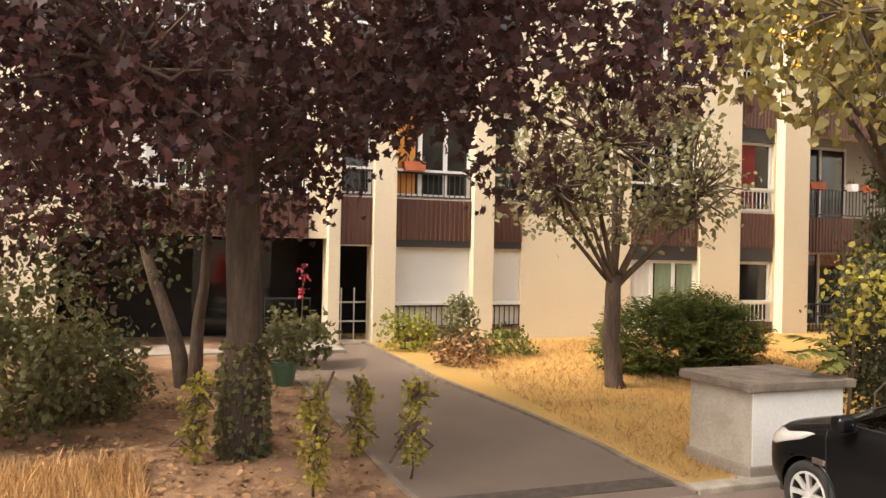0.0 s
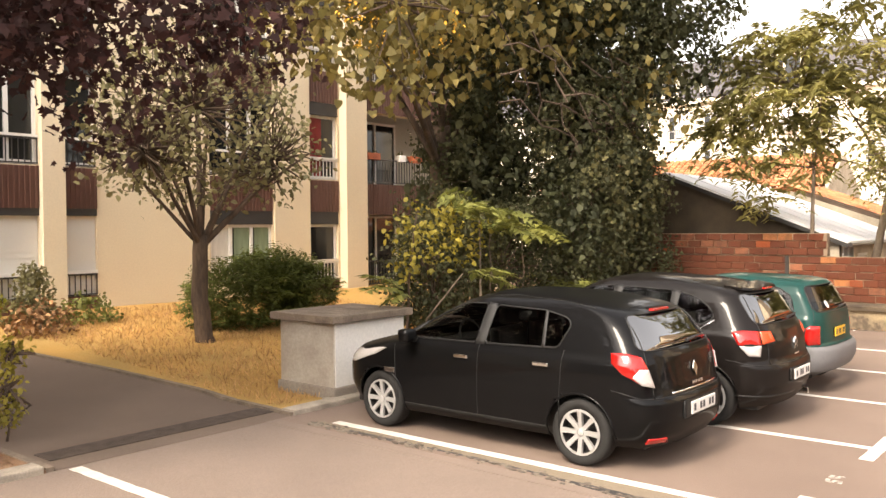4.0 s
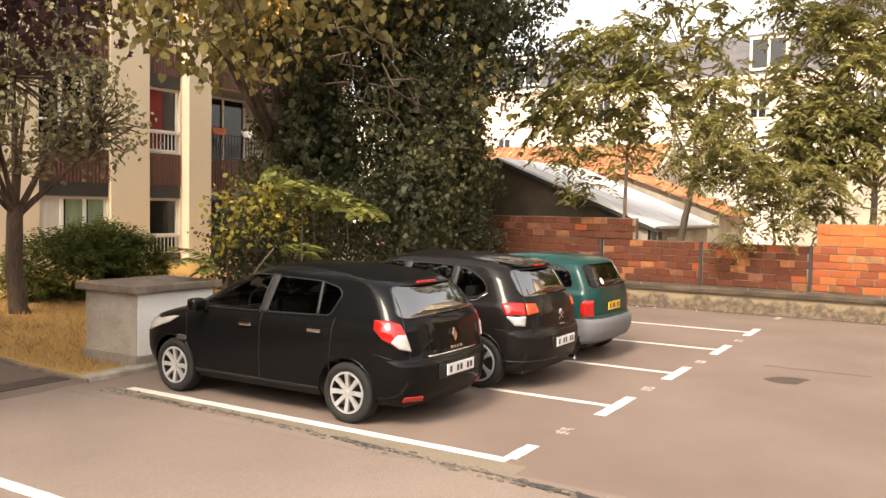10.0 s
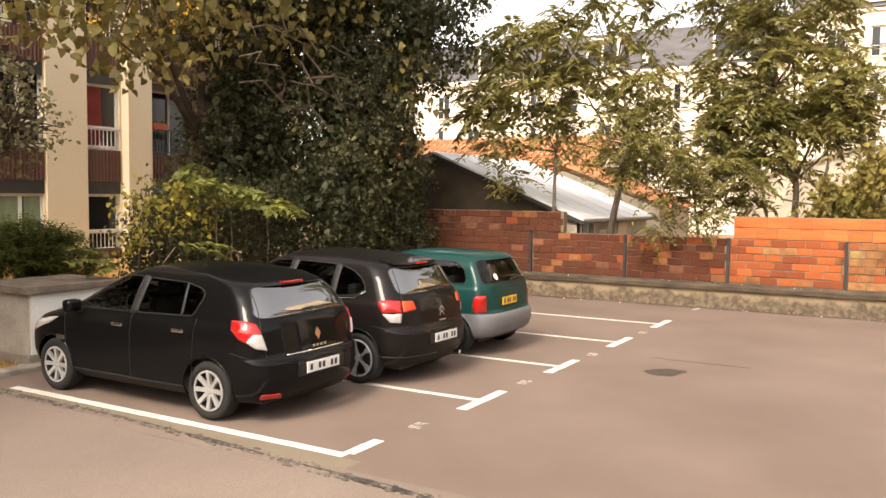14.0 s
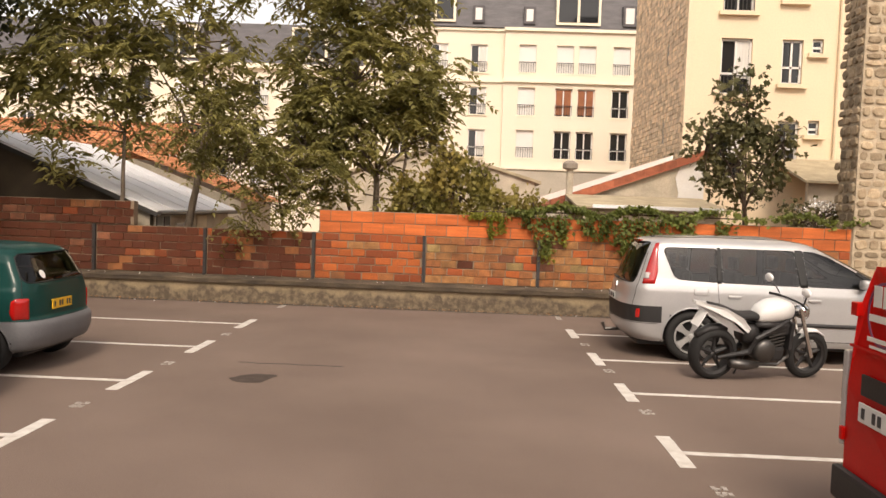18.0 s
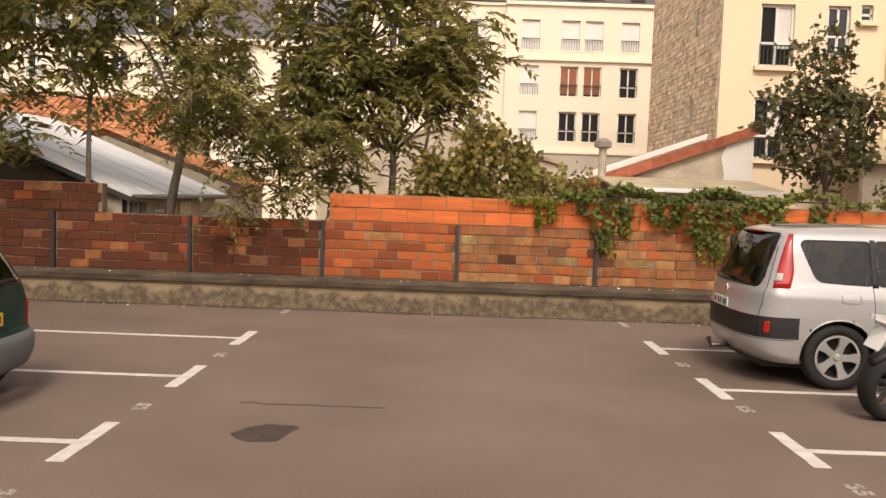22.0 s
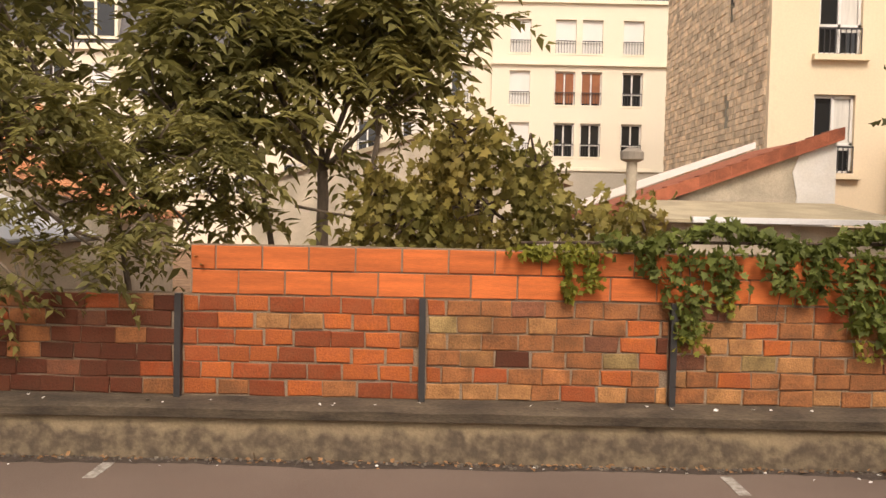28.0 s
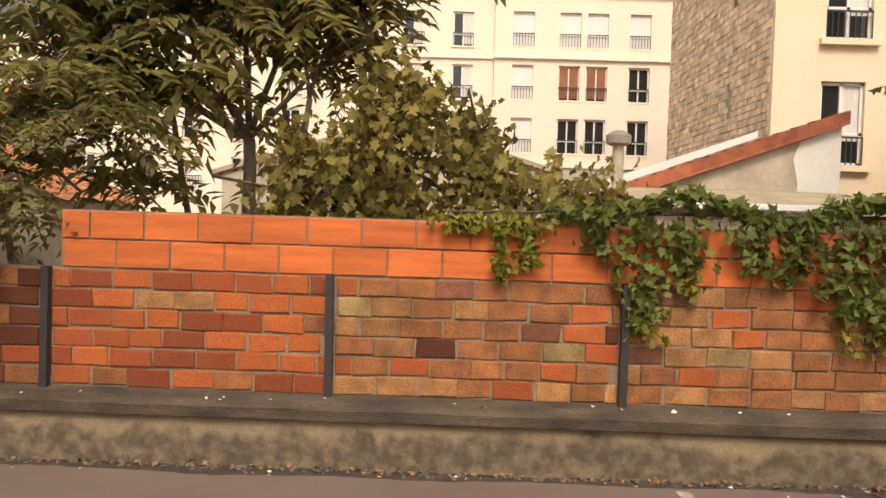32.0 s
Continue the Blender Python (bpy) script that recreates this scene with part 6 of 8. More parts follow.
car, H = hatchback("hatchback_car", turned(-0.96, 3.30) @ Matrix.Diagonal((0.97, 1, 1, 1)), c3, M["dark_paint"], "dark brown-black rounded hatchback parked in the second bay")
plate(car, -0.004, 0.0, 0.52)
part("plate_recess", rb(box(-0.006, 0.03, -0.32, 0.32, 0.45, 0.59, 0.03)), M["seal"], car)
for z in (0.83, 0.78):
    part("chevron_badge", poly_prism([(0.055, -0.055, z - 0.03), (0.055, 0, z + 0.02), (0.055, 0.055, z - 0.03), (0.055, 0.055, z - 0.01), (0.055, 0, z + 0.045), (0.055, -0.055, z - 0.01)], (0.02, 0, 0)), M["chrome"], car, "plain chrome badge shape")
part("lettering_bar", box(0.045, 0.066, -0.07, 0.07, 0.70, 0.715), M["chrome"], car)
part("tailpipe", tube([(0.06, -0.45, 0.235), (0.3, -0.45, 0.25)], [0.03, 0.03], 10), M["chrome"], car, "chrome tailpipe")
for s in (1, -1):
    H.strip("window_moulding", 'side', [(.64, 1.075), (.78, .99), (1.1, .97), (2.9, .955)], s, M["chrome"], car, .006, label="thin bright strip")
    H.strip("sill_crease", 'wrap', [(.02, .335), (.15, .335), (.28, .345)], s, M["seal"], car, .010)
part("spoiler", rb(poly_prism([(.64, -.50, 1.392), (.46, -.47, 1.368), (.39, -.36, 1.358), (.36, 0, 1.356), (.39, .36, 1.358), (.46, .47, 1.368), (.64, .50, 1.392)], (0.01, 0, 0.024))), M["dark_paint"], car)
part("brake_lamp", box(.345, .38, -.12, .12, 1.358, 1.38, .006), M["lamp_red"], car, "red high brake lamp")

twingo = dict(
    L=3.40, tail=[(.24, .12), (.28, .02), (.40, -.03), (.54, -.03), (.575, .0), (.60, .05), (.80, .06), (.97, .085), (1.0, .10), (1.28, .25), (1.34, .32), (1.375, .55), (1.395, .9), (1.405, 1.25)],
    nose=[(.24, 3.28), (.40, 3.38), (.56, 3.38), (.70, 3.28), (.80, 3.08), (.88, 2.82), (.95, 2.66), (1.22, 2.08), (1.31, 1.88), (1.36, 1.72), (1.395, 1.45), (1.405, 1.30)],
    half=[(.24, .76), (.28, .80), (.42, .815), (.62, .81), (.80, .805), (.90, .79), (.94, .765), (1.20, .68), (1.29, .63), (1.345, .56), (1.38, .42), (1.395, .28), (1.405, .04)],
    d_tail=[(.24, .30), (.58, .30), (.7, .24), (1.0, .22), (1.405, .2)], d_nose=[(.24, .7), (.75, .7), (.95, .45), (1.36, .3), (1.405, .2)],
    wheels=(.58, 2.90), arch=.32, r=.275, bumper=.585, bumper_m=M["grey_plastic"], bumper_label="grey plastic bumper", lip_m=M["grey_plastic"], door_low=.30, belt=.90, roof_z=1.30, gate=.20, scuttle=2.70, scuttle_z=.93,
    side=[[(.40, .99), (1.16, .955), (1.12, 1.285), (.62, 1.27), (.46, 1.18)], [(1.26, .945), (2.42, .93), (2.18, 1.07), (1.86, 1.25), (1.72, 1.285), (1.22, 1.29)]],
    pillars=[[(1.16, .93), (1.26, .93), (1.22, 1.30), (1.12, 1.30)]],
    rear=[(-.68, .985), (.68, .985), (.59, 1.29), (-.59, 1.29)], front=[(-.66, .97), (.66, .97), (.55, 1.28), (-.55, 1.28)], rear_glass="car_glass",
    handles=((1.36, .82),), handle_m="plastic", seams=((1.22, 1.22, .94), (2.42, 2.46, .92)), doors=((1.22, 2.45),), mirror=(2.2, .95),
    tails=[([(.170, .60), (.26, .60), (.288, .68), (.285, .80), (.26, .83), (.175, .825)], "lamp_red", "upright red tail lamp", .012)], lamp_round=.008,
    head=[(.80, .62), (.88, .64), (.86, .74), (.76, .76)],
    track=.79, spokes=10, wstyle=2, dash=2.28, seats=(0.8, 1.45), cab_w=.62, cab_z=.86, wiper=1.01)
car, H = hatchback("hatchback_car", turned(-1.05, 5.42), twingo, M["green_paint"], "small teal-green hatchback with grey plastic bumpers, third in the row")
plate(car, 0.05, 0.10, 0.73, 0.44, 0.11, "plate_yellow")
p = part("sticker", lathe([(0.05, 0.0), (0.05, 0.004), (0.0, 0.004)], 14, 'x'), M["white_frame"], car, "round pale sticker")
p.matrix_basis = Matrix.Translation(H.on('tail', .38, 1.06, 1, .02)) @ pose(0, 0, 0, 0, 28, 0)

espace = dict(
    L=4.66, tail=[(.25, .16), (.32, .06), (.42, .01), (.60, .0), (.74, .0), (.80, .02), (.98, .05), (1.02, .07), (1.52, .26), (1.60, .33), (1.645, .45), (1.68, .8), (1.70, 1.3), (1.71, 1.9)],
    nose=[(.25, 4.5), (.42, 4.63), (.65, 4.63), (.80, 4.54), (.92, 4.35), (1.02, 4.02), (1.10, 3.76), (1.16, 3.6), (1.50, 2.90), (1.60, 2.68), (1.65, 2.5), (1.69, 2.2), (1.71, 2.0)],
    half=[(.25, .84), (.32, .885), (.50, .91), (.75, .92), (.95, .91), (1.04, .885), (1.09, .865), (1.40, .78), (1.56, .725), (1.62, .68), (1.665, .58), (1.695, .40), (1.71, .04)],
    d_tail=[(.25, .45), (.75, .45), (1.0, .36), (1.55, .26), (1.71, .2)], d_nose=[(.25, 1.0), (.85, 1.0), (1.1, .7), (1.6, .4), (1.71, .2)],
    n=3.0, wheels=(.92, 3.75), arch=.39, r=.34, bumper=.50, door_low=.34, belt=1.045, roof_z=1.60, gate=.175, scuttle=3.62, scuttle_z=1.12,
    side=[[(.72, 1.11), (1.24, 1.085), (1.24, 1.535), (.57, 1.53), (.53, 1.49), (.66, 1.16)], [(1.30, 1.085), (2.34, 1.075), (2.28, 1.54), (1.29, 1.54)], [(2.44, 1.075), (3.42, 1.07), (3.12, 1.27), (2.74, 1.47), (2.54, 1.53), (2.38, 1.54)]],
    pillars=[[(1.24, 1.07), (1.30, 1.07), (1.29, 1.55), (1.24, 1.55)], [(2.34, 1.06), (2.44, 1.06), (2.38, 1.55), (2.28, 1.55)], [(3.42, 1.05), (3.56, 1.05), (3.14, 1.29), (3.10, 1.26)]],
    rear=[(-.70, 1.03), (.70, 1.03), (.62, 1.59), (-.62, 1.59)], front=[(-.74, 1.14), (.74, 1.14), (.62, 1.57), (-.62, 1.57)], rear_glass="car_glass",
    handles=((1.46, .90), (2.52, .89)), handle_m="silver_paint", seams=((1.30, 1.24, 1.09), (2.38, 2.38, 1.08), (3.48, 3.52, 1.05)), doors=((1.28, 2.38), (2.38, 3.50)), mirror=(3.15, 1.12), mirror_m=M["silver_paint"],
    tails=[([(.225, 1.03), (.296, 1.035), (.298, 1.20), (.285, 1.40), (.262, 1.58), (.232, 1.58), (.228, 1.30)], "lamp_red", "tall red tail lamp", .012), ([(.228, 1.10), (.262, 1.10), (.262, 1.18), (.228, 1.18)], "lamp_clear", "clear reversing lens", .024)], lamp_round=.008,
    head=[(.80, .74), (.87, .78), (.85, .90), (.74, .96), (.73, .84)],
    track=.89, spokes=5, wstyle=3, insert=(.50, .74), dash=3.30, seats=(0.95, 1.65, 2.45), cab_w=.72, cab_z=1.02, wiper=1.04, wipe=-1)
car, H = hatchback("minivan_car", pose(5.64, 8.20, 0), espace, M["silver_paint"], "silver people carrier with dark side windows parked on the other row")
plate(car, -0.012, 0.0, 0.80, 0.46, 0.10)
for s in (1, -1):
    H.panel("reflector", 'wrap', rounded([(.205, .57), (.228, .57), (.230, .69), (.207, .69)], .01), s, M["lamp_red"], car, .016, "red bumper reflector")
    H.strip("side_moulding", 'side', [(1.38, .56), (2.4, .56), (3.32, .56)], s, M["plastic"], car, .028, label="black rubbing strip")
    H.strip("roof_seam", 'side', [(.5, 1.655), (1.2, 1.68), (2.2, 1.675), (2.7, 1.60)], s, M["seal"], car, .006)
H.panel("fuel_flap", 'side', rounded([(.92, .90), (1.12, .90), (1.12, 1.0), (.92, 1.0)], .03), -1, M["silver_paint"], car, .003)
part("tow_ball", tube([(0.2, 0, 0.30), (-0.10, 0, 0.28), (-0.14, 0, 0.38)], [0.03, 0.025, 0.03], 8), M["steel"], car, "dark tow ball")
part("badge", poly_prism([(0.06, 0, 0.99), (0.05, 0.04, 0.93), (0.04, 0, 0.87), (0.05, -0.04, 0.93)], (-0.02, 0, 0)), M["chrome"], car, "plain diamond-shaped chrome badge")
part("brake_lamp", box(.30, .35, -.2, .2, 1.585, 1.61, .008), M["lamp_red"], car, "red high brake lamp")


# ---- red van ----
van = empty("delivery_van", pose(5.86, 0.26, 0), label="red delivery van with white lettering bars, rear doors towards the lot", category="van")
S = Shell(4.1, [(0, 1.0), (.02, 1.50), (.07, 1.70), (.16, 1.78), (.4, 1.82), (2.4, 1.82), (2.8, 1.80), (3.5, 1.10), (4.0, .85), (4.1, .6)], [(0, .92), (.04, 1.05), (3.4, 1.0), (4.1, .5)],
          [(0, .80), (.03, .85), (.12, .89), (3.2, .89), (3.8, .78), (4.1, .5)], (.75, 3.4), .34, .24, .20, 0.03)
S.body([[(2.86, 3.2), (3.42, 3.1), (3.45, 5), (2.84, 5)], [(2.2, 2.08), (3.2, 2.06), (2.75, 2.9), (2.2, 2.9)]], M["red_paint"], van)
part("underbody", box(0.1, 4.0, -0.7, 0.7, 0.2, 0.5), M["plastic"], van)
for sd in (1, -1):
    w = S.patch("side_window", [(2.2, 2.08), (3.2, 2.06), (2.75, 2.9), (2.2, 2.9)], sd, M["car_glass"], van, 0.001)
    S.gasket("window_seal", [(2.2, 2.08), (3.2, 2.06), (2.75, 2.9), (2.2, 2.9)], sd, M["seal"], w)
S.patch("windscreen", [(2.86, 3.2), (3.42, 3.1), (3.45, 5), (2.84, 5)], 1, M["car_glass"], van, 0.001, both=True)
for s in (1, -1):
    d = part("rear_door", poly_prism([(-0.03, s * 0.012, 0.50), (-0.03, s * 0.80, 0.50), (-0.03, s * 0.80, 1.0), (-0.02, s * 0.74, 1.45), (0.03, s * 0.66, 1.72), (0.03, s * 0.012, 1.74), (-0.02, s * 0.012, 1.45), (-0.03, s * 0.012, 1.0)], (0.03, 0, 0)), M["red_paint"], van)
    part("door_hinge", box(-0.04, 0.03, *sorted((s * 0.72, s * 0.80)), 1.42, 1.50, 0.008), M["red_paint"], d)
    part("door_hinge", box(-0.05, 0.02, *sorted((s * 0.80, s * 0.84)), 0.66, 0.74, 0.008), M["red_paint"], d)
    part("tail_lamp", box(-0.03, 0.10, *sorted((s * 0.815, s * 0.885)), 0.62, 1.20, 0.015), M["lamp_clear" if s > 0 else "lamp_red"], van)
    for x in (.75, 3.4):
        wheel(van, x, s * 0.86, .31, 0.2, 8, 2)
part("plate_recess", box(-0.045, -0.032, -0.07, 0.60, 0.98, 1.10), M["plastic"], van, "black strip above the plate")
plate(van, -0.036, 0.36, 0.88, 0.50, 0.11)
part("door_handle", box(-0.075, -0.034, -0.30, -0.06, 0.93, 0.99, 0.012), M["plastic"], van, "black door handle")
part("bumper", box(-0.07, 0.2, -0.88, 0.88, 0.30, 0.50, 0.03), M["plastic"], van, "black bumper")
part("crease", box(-0.040, -0.033, 0.03, 0.78, 1.235, 1.25), M["red_paint"], van)
for y0, y1, z0, z1 in ((0.44, 0.53, 1.50, 1.62), (0.33, 0.42, 1.50, 1.62)):
    part("logo_shape", box(-0.0375, -0.034, y0, y1, z0, z1), M["white_frame"], van, "plain white logo shape")
bm = bmesh.new()
for k in range(28):
    a, b = 2 * math.pi * k / 28, 2 * math.pi * (k + 1) / 28
    poly_prism([(-0.026, 0.42 + r * math.cos(t), 1.46 + r * math.sin(t)) for r, t in ((0.185, a), (0.185, b), (0.17, b), (0.17, a))], (-0.006, 0, 0), bm=bm)
part("logo_ring", bm, M["ring_blue"], van, "faint blue logo ring")
part("logo_bar", box(-0.0375, -0.034, 0.27, 0.57, 1.415, 1.455), M["white_frame"], van)
part("lettering_bar", box(-0.0375, -0.034, 0.28, 0.58, 1.30, 1.325), M["white_frame"], van)
part("lettering_bar", box(-0.0375, -0.034, 0.33, 0.55, 1.262, 1.278), M["white_frame"], van)
for z in (1.56, 1.46, 1.36, 1.20):
    part("lettering_bar", box(-0.0375, -0.034, -0.30, -0.05, z, z + 0.05), M["white_frame"], van)

# ---- motorcycle ----
M["bike_white"] = mat("white_bike_paint", (0.70, 0.695, 0.68), rough=0.3, var=0.03, bump=0.0, coat=0.6)
mo = empty("motorcycle", pose(6.46, 6.22, 0, 0, 0, 14) @ Matrix.Diagonal((0.94, 1, 1, 1)), label="white and black naked motorcycle leaning on its side stand", category="motorcycle")
lean = Euler((radians(9), 0, 0)).to_matrix().to_4x4()


def mpt(name, bm, m, label="", smooth=False, parent=None):
    bmesh.ops.transform(bm, matrix=lean, verts=bm.verts)
    bmesh.ops.recalc_face_normals(bm, faces=bm.faces)
    return part(name, bm, M[m], parent or mo, label, smooth)


def bike_wheel(x, w, r=0.305):
    bm = lathe([(r * .76, -w), (r * .90, -w * 1.05), (r * .985, -w * .5), (r, 0), (r * .985, w * .5), (r * .90, w * 1.05), (r * .76, w), (r * .76, -w)], 32, 'y')
    bmesh.ops.translate(bm, verts=bm.verts, vec=(x, 0, r))
    wh = mpt("wheel", bm, "rubber", "black motorcycle tyre", True)
    bm = lathe([(r * .77, -w * .9), (r * .77, w * .9), (r * .66, w * .7), (r * .66, -w * .7), (r * .77, -w * .9)], 32, 'y')
    bmesh.ops.translate(bm, verts=bm.verts, vec=(x, 0, r))
    mpt("rim", bm, "plastic", parent=wh)
    for k in range(5):
        a = 2 * math.pi * k / 5 + 0.3
        bm = tube([(x + 0.03 * math.cos(a), 0, r + 0.03 * math.sin(a)), (x + r * .70 * math.cos(a), 0, r + r * .70 * math.sin(a))], [0.028, 0.020], 6)
        mpt("spoke", bm, "plastic", parent=wh)
    bm = lathe([(0.11, w + .012), (0.11, w + .018), (0.06, w + .018), (0.06, w + .012), (0.11, w + .012)], 24, 'y')
    bmesh.ops.translate(bm, verts=bm.verts, vec=(x, 0, r))
    mpt("brake_disc", bm, "alloy", parent=wh)
    return wh


bike_wheel(0.05, 0.088, 0.325)
bike_wheel(1.42, 0.058)
bm = lathe([(0.0, -0.21), (0.12, -0.21), (0.145, -0.17), (0.145, 0.17), (0.12, 0.21), (0.0, 0.21)], 20, 'y')
bmesh.ops.translate(bm, verts=bm.verts, vec=(0.68, 0, 0.40))
mpt("crankcase", bm, "steel", "dark metal crankcase", True)
mpt("gearbox", box(0.66, 0.98, -0.16, 0.16, 0.26, 0.46, 0.05), "plastic")
for k in range(6):
    bm = box(0.74, 0.98, -0.17, 0.17, 0.0, 0.022, 0.006)
    bmesh.ops.transform(bm, matrix=pose(0, 0, 0.25 + 0.045 * k, 0, -14, 0), verts=bm.verts)
    mpt("cooling_fin", bm, "steel")
mpt("engine_head", box(0.72, 1.0, -0.17, 0.17, 0.60, 0.76, 0.04), "plastic")
mpt("radiator", box(1.0, 1.05, -0.19, 0.19, 0.42, 0.76, 0.01), "plastic")
for s in (1, -1):
    mpt("fork_leg", tube([(1.42, s * 0.10, 0.30), (1.16, s * 0.10, 0.92)], [0.028, 0.024], 10), "chrome", "bright fork leg")
    mpt("frame_beam", tube([(1.12, s * 0.06, 0.86), (0.86, s * 0.15, 0.72), (0.55, s * 0.15, 0.55), (0.48, s * 0.12, 0.36)], [0.03, 0.035, 0.035, 0.03], 8), "plastic")
    mpt("swingarm", tube([(0.52, s * 0.11, 0.38), (0.05, s * 0.12, 0.305)], [0.035, 0.025], 8), "plastic")
    mpt("mirror_stalk", tube([(1.08, s * 0.25, 1.02), (1.04, s * 0.32, 1.12), (0.98, s * 0.36, 1.17)], [0.009, 0.008, 0.008], 6), "plastic")
    bm = lathe([(0.0, -0.02), (0.05, -0.018), (0.062, 0.0), (0.05, 0.02), (0.0, 0.022)], 14, 'x')
    bmesh.ops.transform(bm, matrix=Matrix.Translation((0.98, s * 0.38, 1.19)) @ Matrix.Diagonal((1, 1.35, 0.9, 1)), verts=bm.verts)
    mpt("mirror", bm, "bike_white", "oval white-backed mirror", True)
    mpt("grip", tube([(1.08, s * 0.22, 1.0), (1.02, s * 0.38, 0.99)], [0.017, 0.017], 8), "rubber")
mpt("handlebar", tube([(1.07, -0.26, 1.0), (1.13, -0.1, 0.99), (1.13, 0.1, 0.99), (1.07, 0.26, 1.0)], [0.013] * 4, 8), "plastic")
bm = lathe([(0.0, -0.11), (0.07, -0.09), (0.095, 0.0), (0.098, 0.04), (0.0, 0.05)], 18, 'x')
bmesh.ops.translate(bm, verts=bm.verts, vec=(1.26, 0, 0.86))
mpt("headlamp", bm, "chrome", "round chrome headlamp", True)


def shell_of(sections):
    """A closed hull through oval sections (x, half-width, bottom, top)."""
    bm = bmesh.new()
    rings = [[bm.verts.new((x, w * math.copysign(abs(math.cos(a)) ** 0.7, math.cos(a)), (b + t) / 2 + (t - b) / 2 * math.copysign(abs(math.sin(a)) ** 0.75, math.sin(a)))) for a in [2 * math.pi * k / 14 for k in range(14)]] for x, w, b, t in sections]
    for r0, r1 in zip(rings, rings[1:]):
        for k in range(14):
            bm.faces.new((r0[k], r0[(k + 1) % 14], r1[(k + 1) % 14], r1[k]))
    bm.faces.new(rings[0][::-1]), bm.faces.new(rings[-1])
    return bm


mpt("fuel_tank", shell_of([(0.56, 0.08, 0.74, 0.84), (0.62, 0.14, 0.73, 0.93), (0.74, 0.175, 0.73, 1.0), (0.90, 0.185, 0.75, 1.025), (1.02, 0.165, 0.78, 1.0), (1.09, 0.09, 0.82, 0.93)]), "bike_white", "glossy white fuel tank", True)
mpt("tank_panel", shell_of([(0.56, 0.12, 0.66, 0.75), (0.70, 0.165, 0.66, 0.77), (0.86, 0.15, 0.70, 0.78)]), "plastic", "black panel under the tank", True)
mpt("seat", shell_of([(-0.10, 0.05, 0.93, 0.97), (0.10, 0.10, 0.85, 0.93), (0.36, 0.13, 0.76, 0.84), (0.58, 0.11, 0.75, 0.85)]), "plastic", "black saddle", True)
for s in (1, -1):
    blade = poly_prism([(-0.30, s * 0.035, 0.985), (-0.30, s * 0.035, 0.945), (-0.02, s * 0.115, 0.86), (0.22, s * 0.145, 0.755), (0.46, s * 0.13, 0.60), (0.50, s * 0.13, 0.63), (0.34, s * 0.145, 0.80), (0.10, s * 0.125, 0.915)], (0, s * -0.018, 0))
    mpt("tail_fairing", blade, "bike_white", "sharp white tail fairing")
    under = poly_prism([(-0.24, s * 0.03, 0.93), (-0.10, s * 0.07, 0.80), (0.18, s * 0.11, 0.66), (0.40, s * 0.11, 0.60), (0.20, s * 0.125, 0.745), (-0.02, s * 0.10, 0.85)], (0, s * -0.012, 0))
    mpt("tail_panel", under, "silver_paint", "silver panel under the tail")
mpt("plate_holder", poly_prism([(-0.26, -0.09, 0.68), (-0.26, 0.09, 0.68), (-0.16, 0.09, 0.86), (-0.16, -0.09, 0.86)], (0.012, 0, 0)), "plate_white", "small plate with its number left off")
mpt("rear_mudguard", shell_of([(-0.22, 0.05, 0.52, 0.60), (-0.05, 0.07, 0.60, 0.68), (0.18, 0.07, 0.60, 0.70)]), "plastic", smooth=True)
mpt("front_mudguard", shell_of([(1.22, 0.05, 0.46, 0.52), (1.36, 0.065, 0.60, 0.64), (1.50, 0.065, 0.60, 0.635), (1.62, 0.05, 0.53, 0.57)]), "bike_white", smooth=True)
mpt("exhaust_silencer", tube([(0.62, -0.14, 0.22), (0.42, -0.15, 0.22), (0.22, -0.16, 0.25)], [0.04, 0.065, 0.05], 12), "steel", "short dark exhaust silencer", True)
mpt("exhaust_pipe", tube([(1.02, -0.10, 0.55), (1.05, -0.12, 0.32), (0.90, -0.13, 0.22), (0.6, -0.16, 0.24)], [0.025] * 4, 8), "steel")
mpt("sub_cover", shell_of([(0.40, 0.13, 0.48, 0.70), (0.50, 0.15, 0.46, 0.72), (0.58, 0.14, 0.5, 0.70)]), "plastic", "black side cover", True)
part("side_stand", tube([(0.60, 0.10, 0.26), (0.56, 0.24, 0.0)], [0.014, 0.012], 6), M["steel"], mo)


# ---- plants ----
LEAF = dict(
    oval=[(0, 0), (.3, .32), (.7, .30), (1, 0), (.7, -.30), (.3, -.32)],
    slim=[(0, 0), (.35, .16), (1, 0), (.35, -.16)],
    lobed=[(0, 0), (.08, .48), (.36, .26), (.56, .52), (.68, .18), (1, 0), (.68, -.18), (.56, -.52), (.36, -.26), (.08, -.48)],
    heart=[(0, 0), (-.06, .34), (.2, .48), (.6, .34), (1, 0), (.6, -.34), (.2, -.48), (-.06, -.34)],
    blade=[(0, .03), (.5, .035), (1, 0), (.5, -.035), (0, -.03)],
)


def unit(v):
    return v / np.maximum(np.linalg.norm(v, axis=-1, keepdims=True), 1e-9)


def leaves(name, base, way, length, shape, material, parent, wide=1.0, gen=None, curl=0.12, label="", facing=0.6):
    """Many leaves as one mesh. base, way: arrays of points and directions; facing: how far the blades face the sky."""
    gen = gen or np.random.default_rng(1)
    n = len(base)
    d = unit(way)
    nrm = unit(gen.normal(size=(n, 3)) + np.array([0, 0, 2.2 * facing]))
    s = unit(np.cross(d, nrm))
    nn = np.cross(s, d)
    T = np.array(LEAF[shape])
    L = length * gen.uniform(0.6, 1.25, n)
    bend = -curl * T[:, 0] ** 2 * 1.5 + 0.35 * np.abs(T[:, 1])
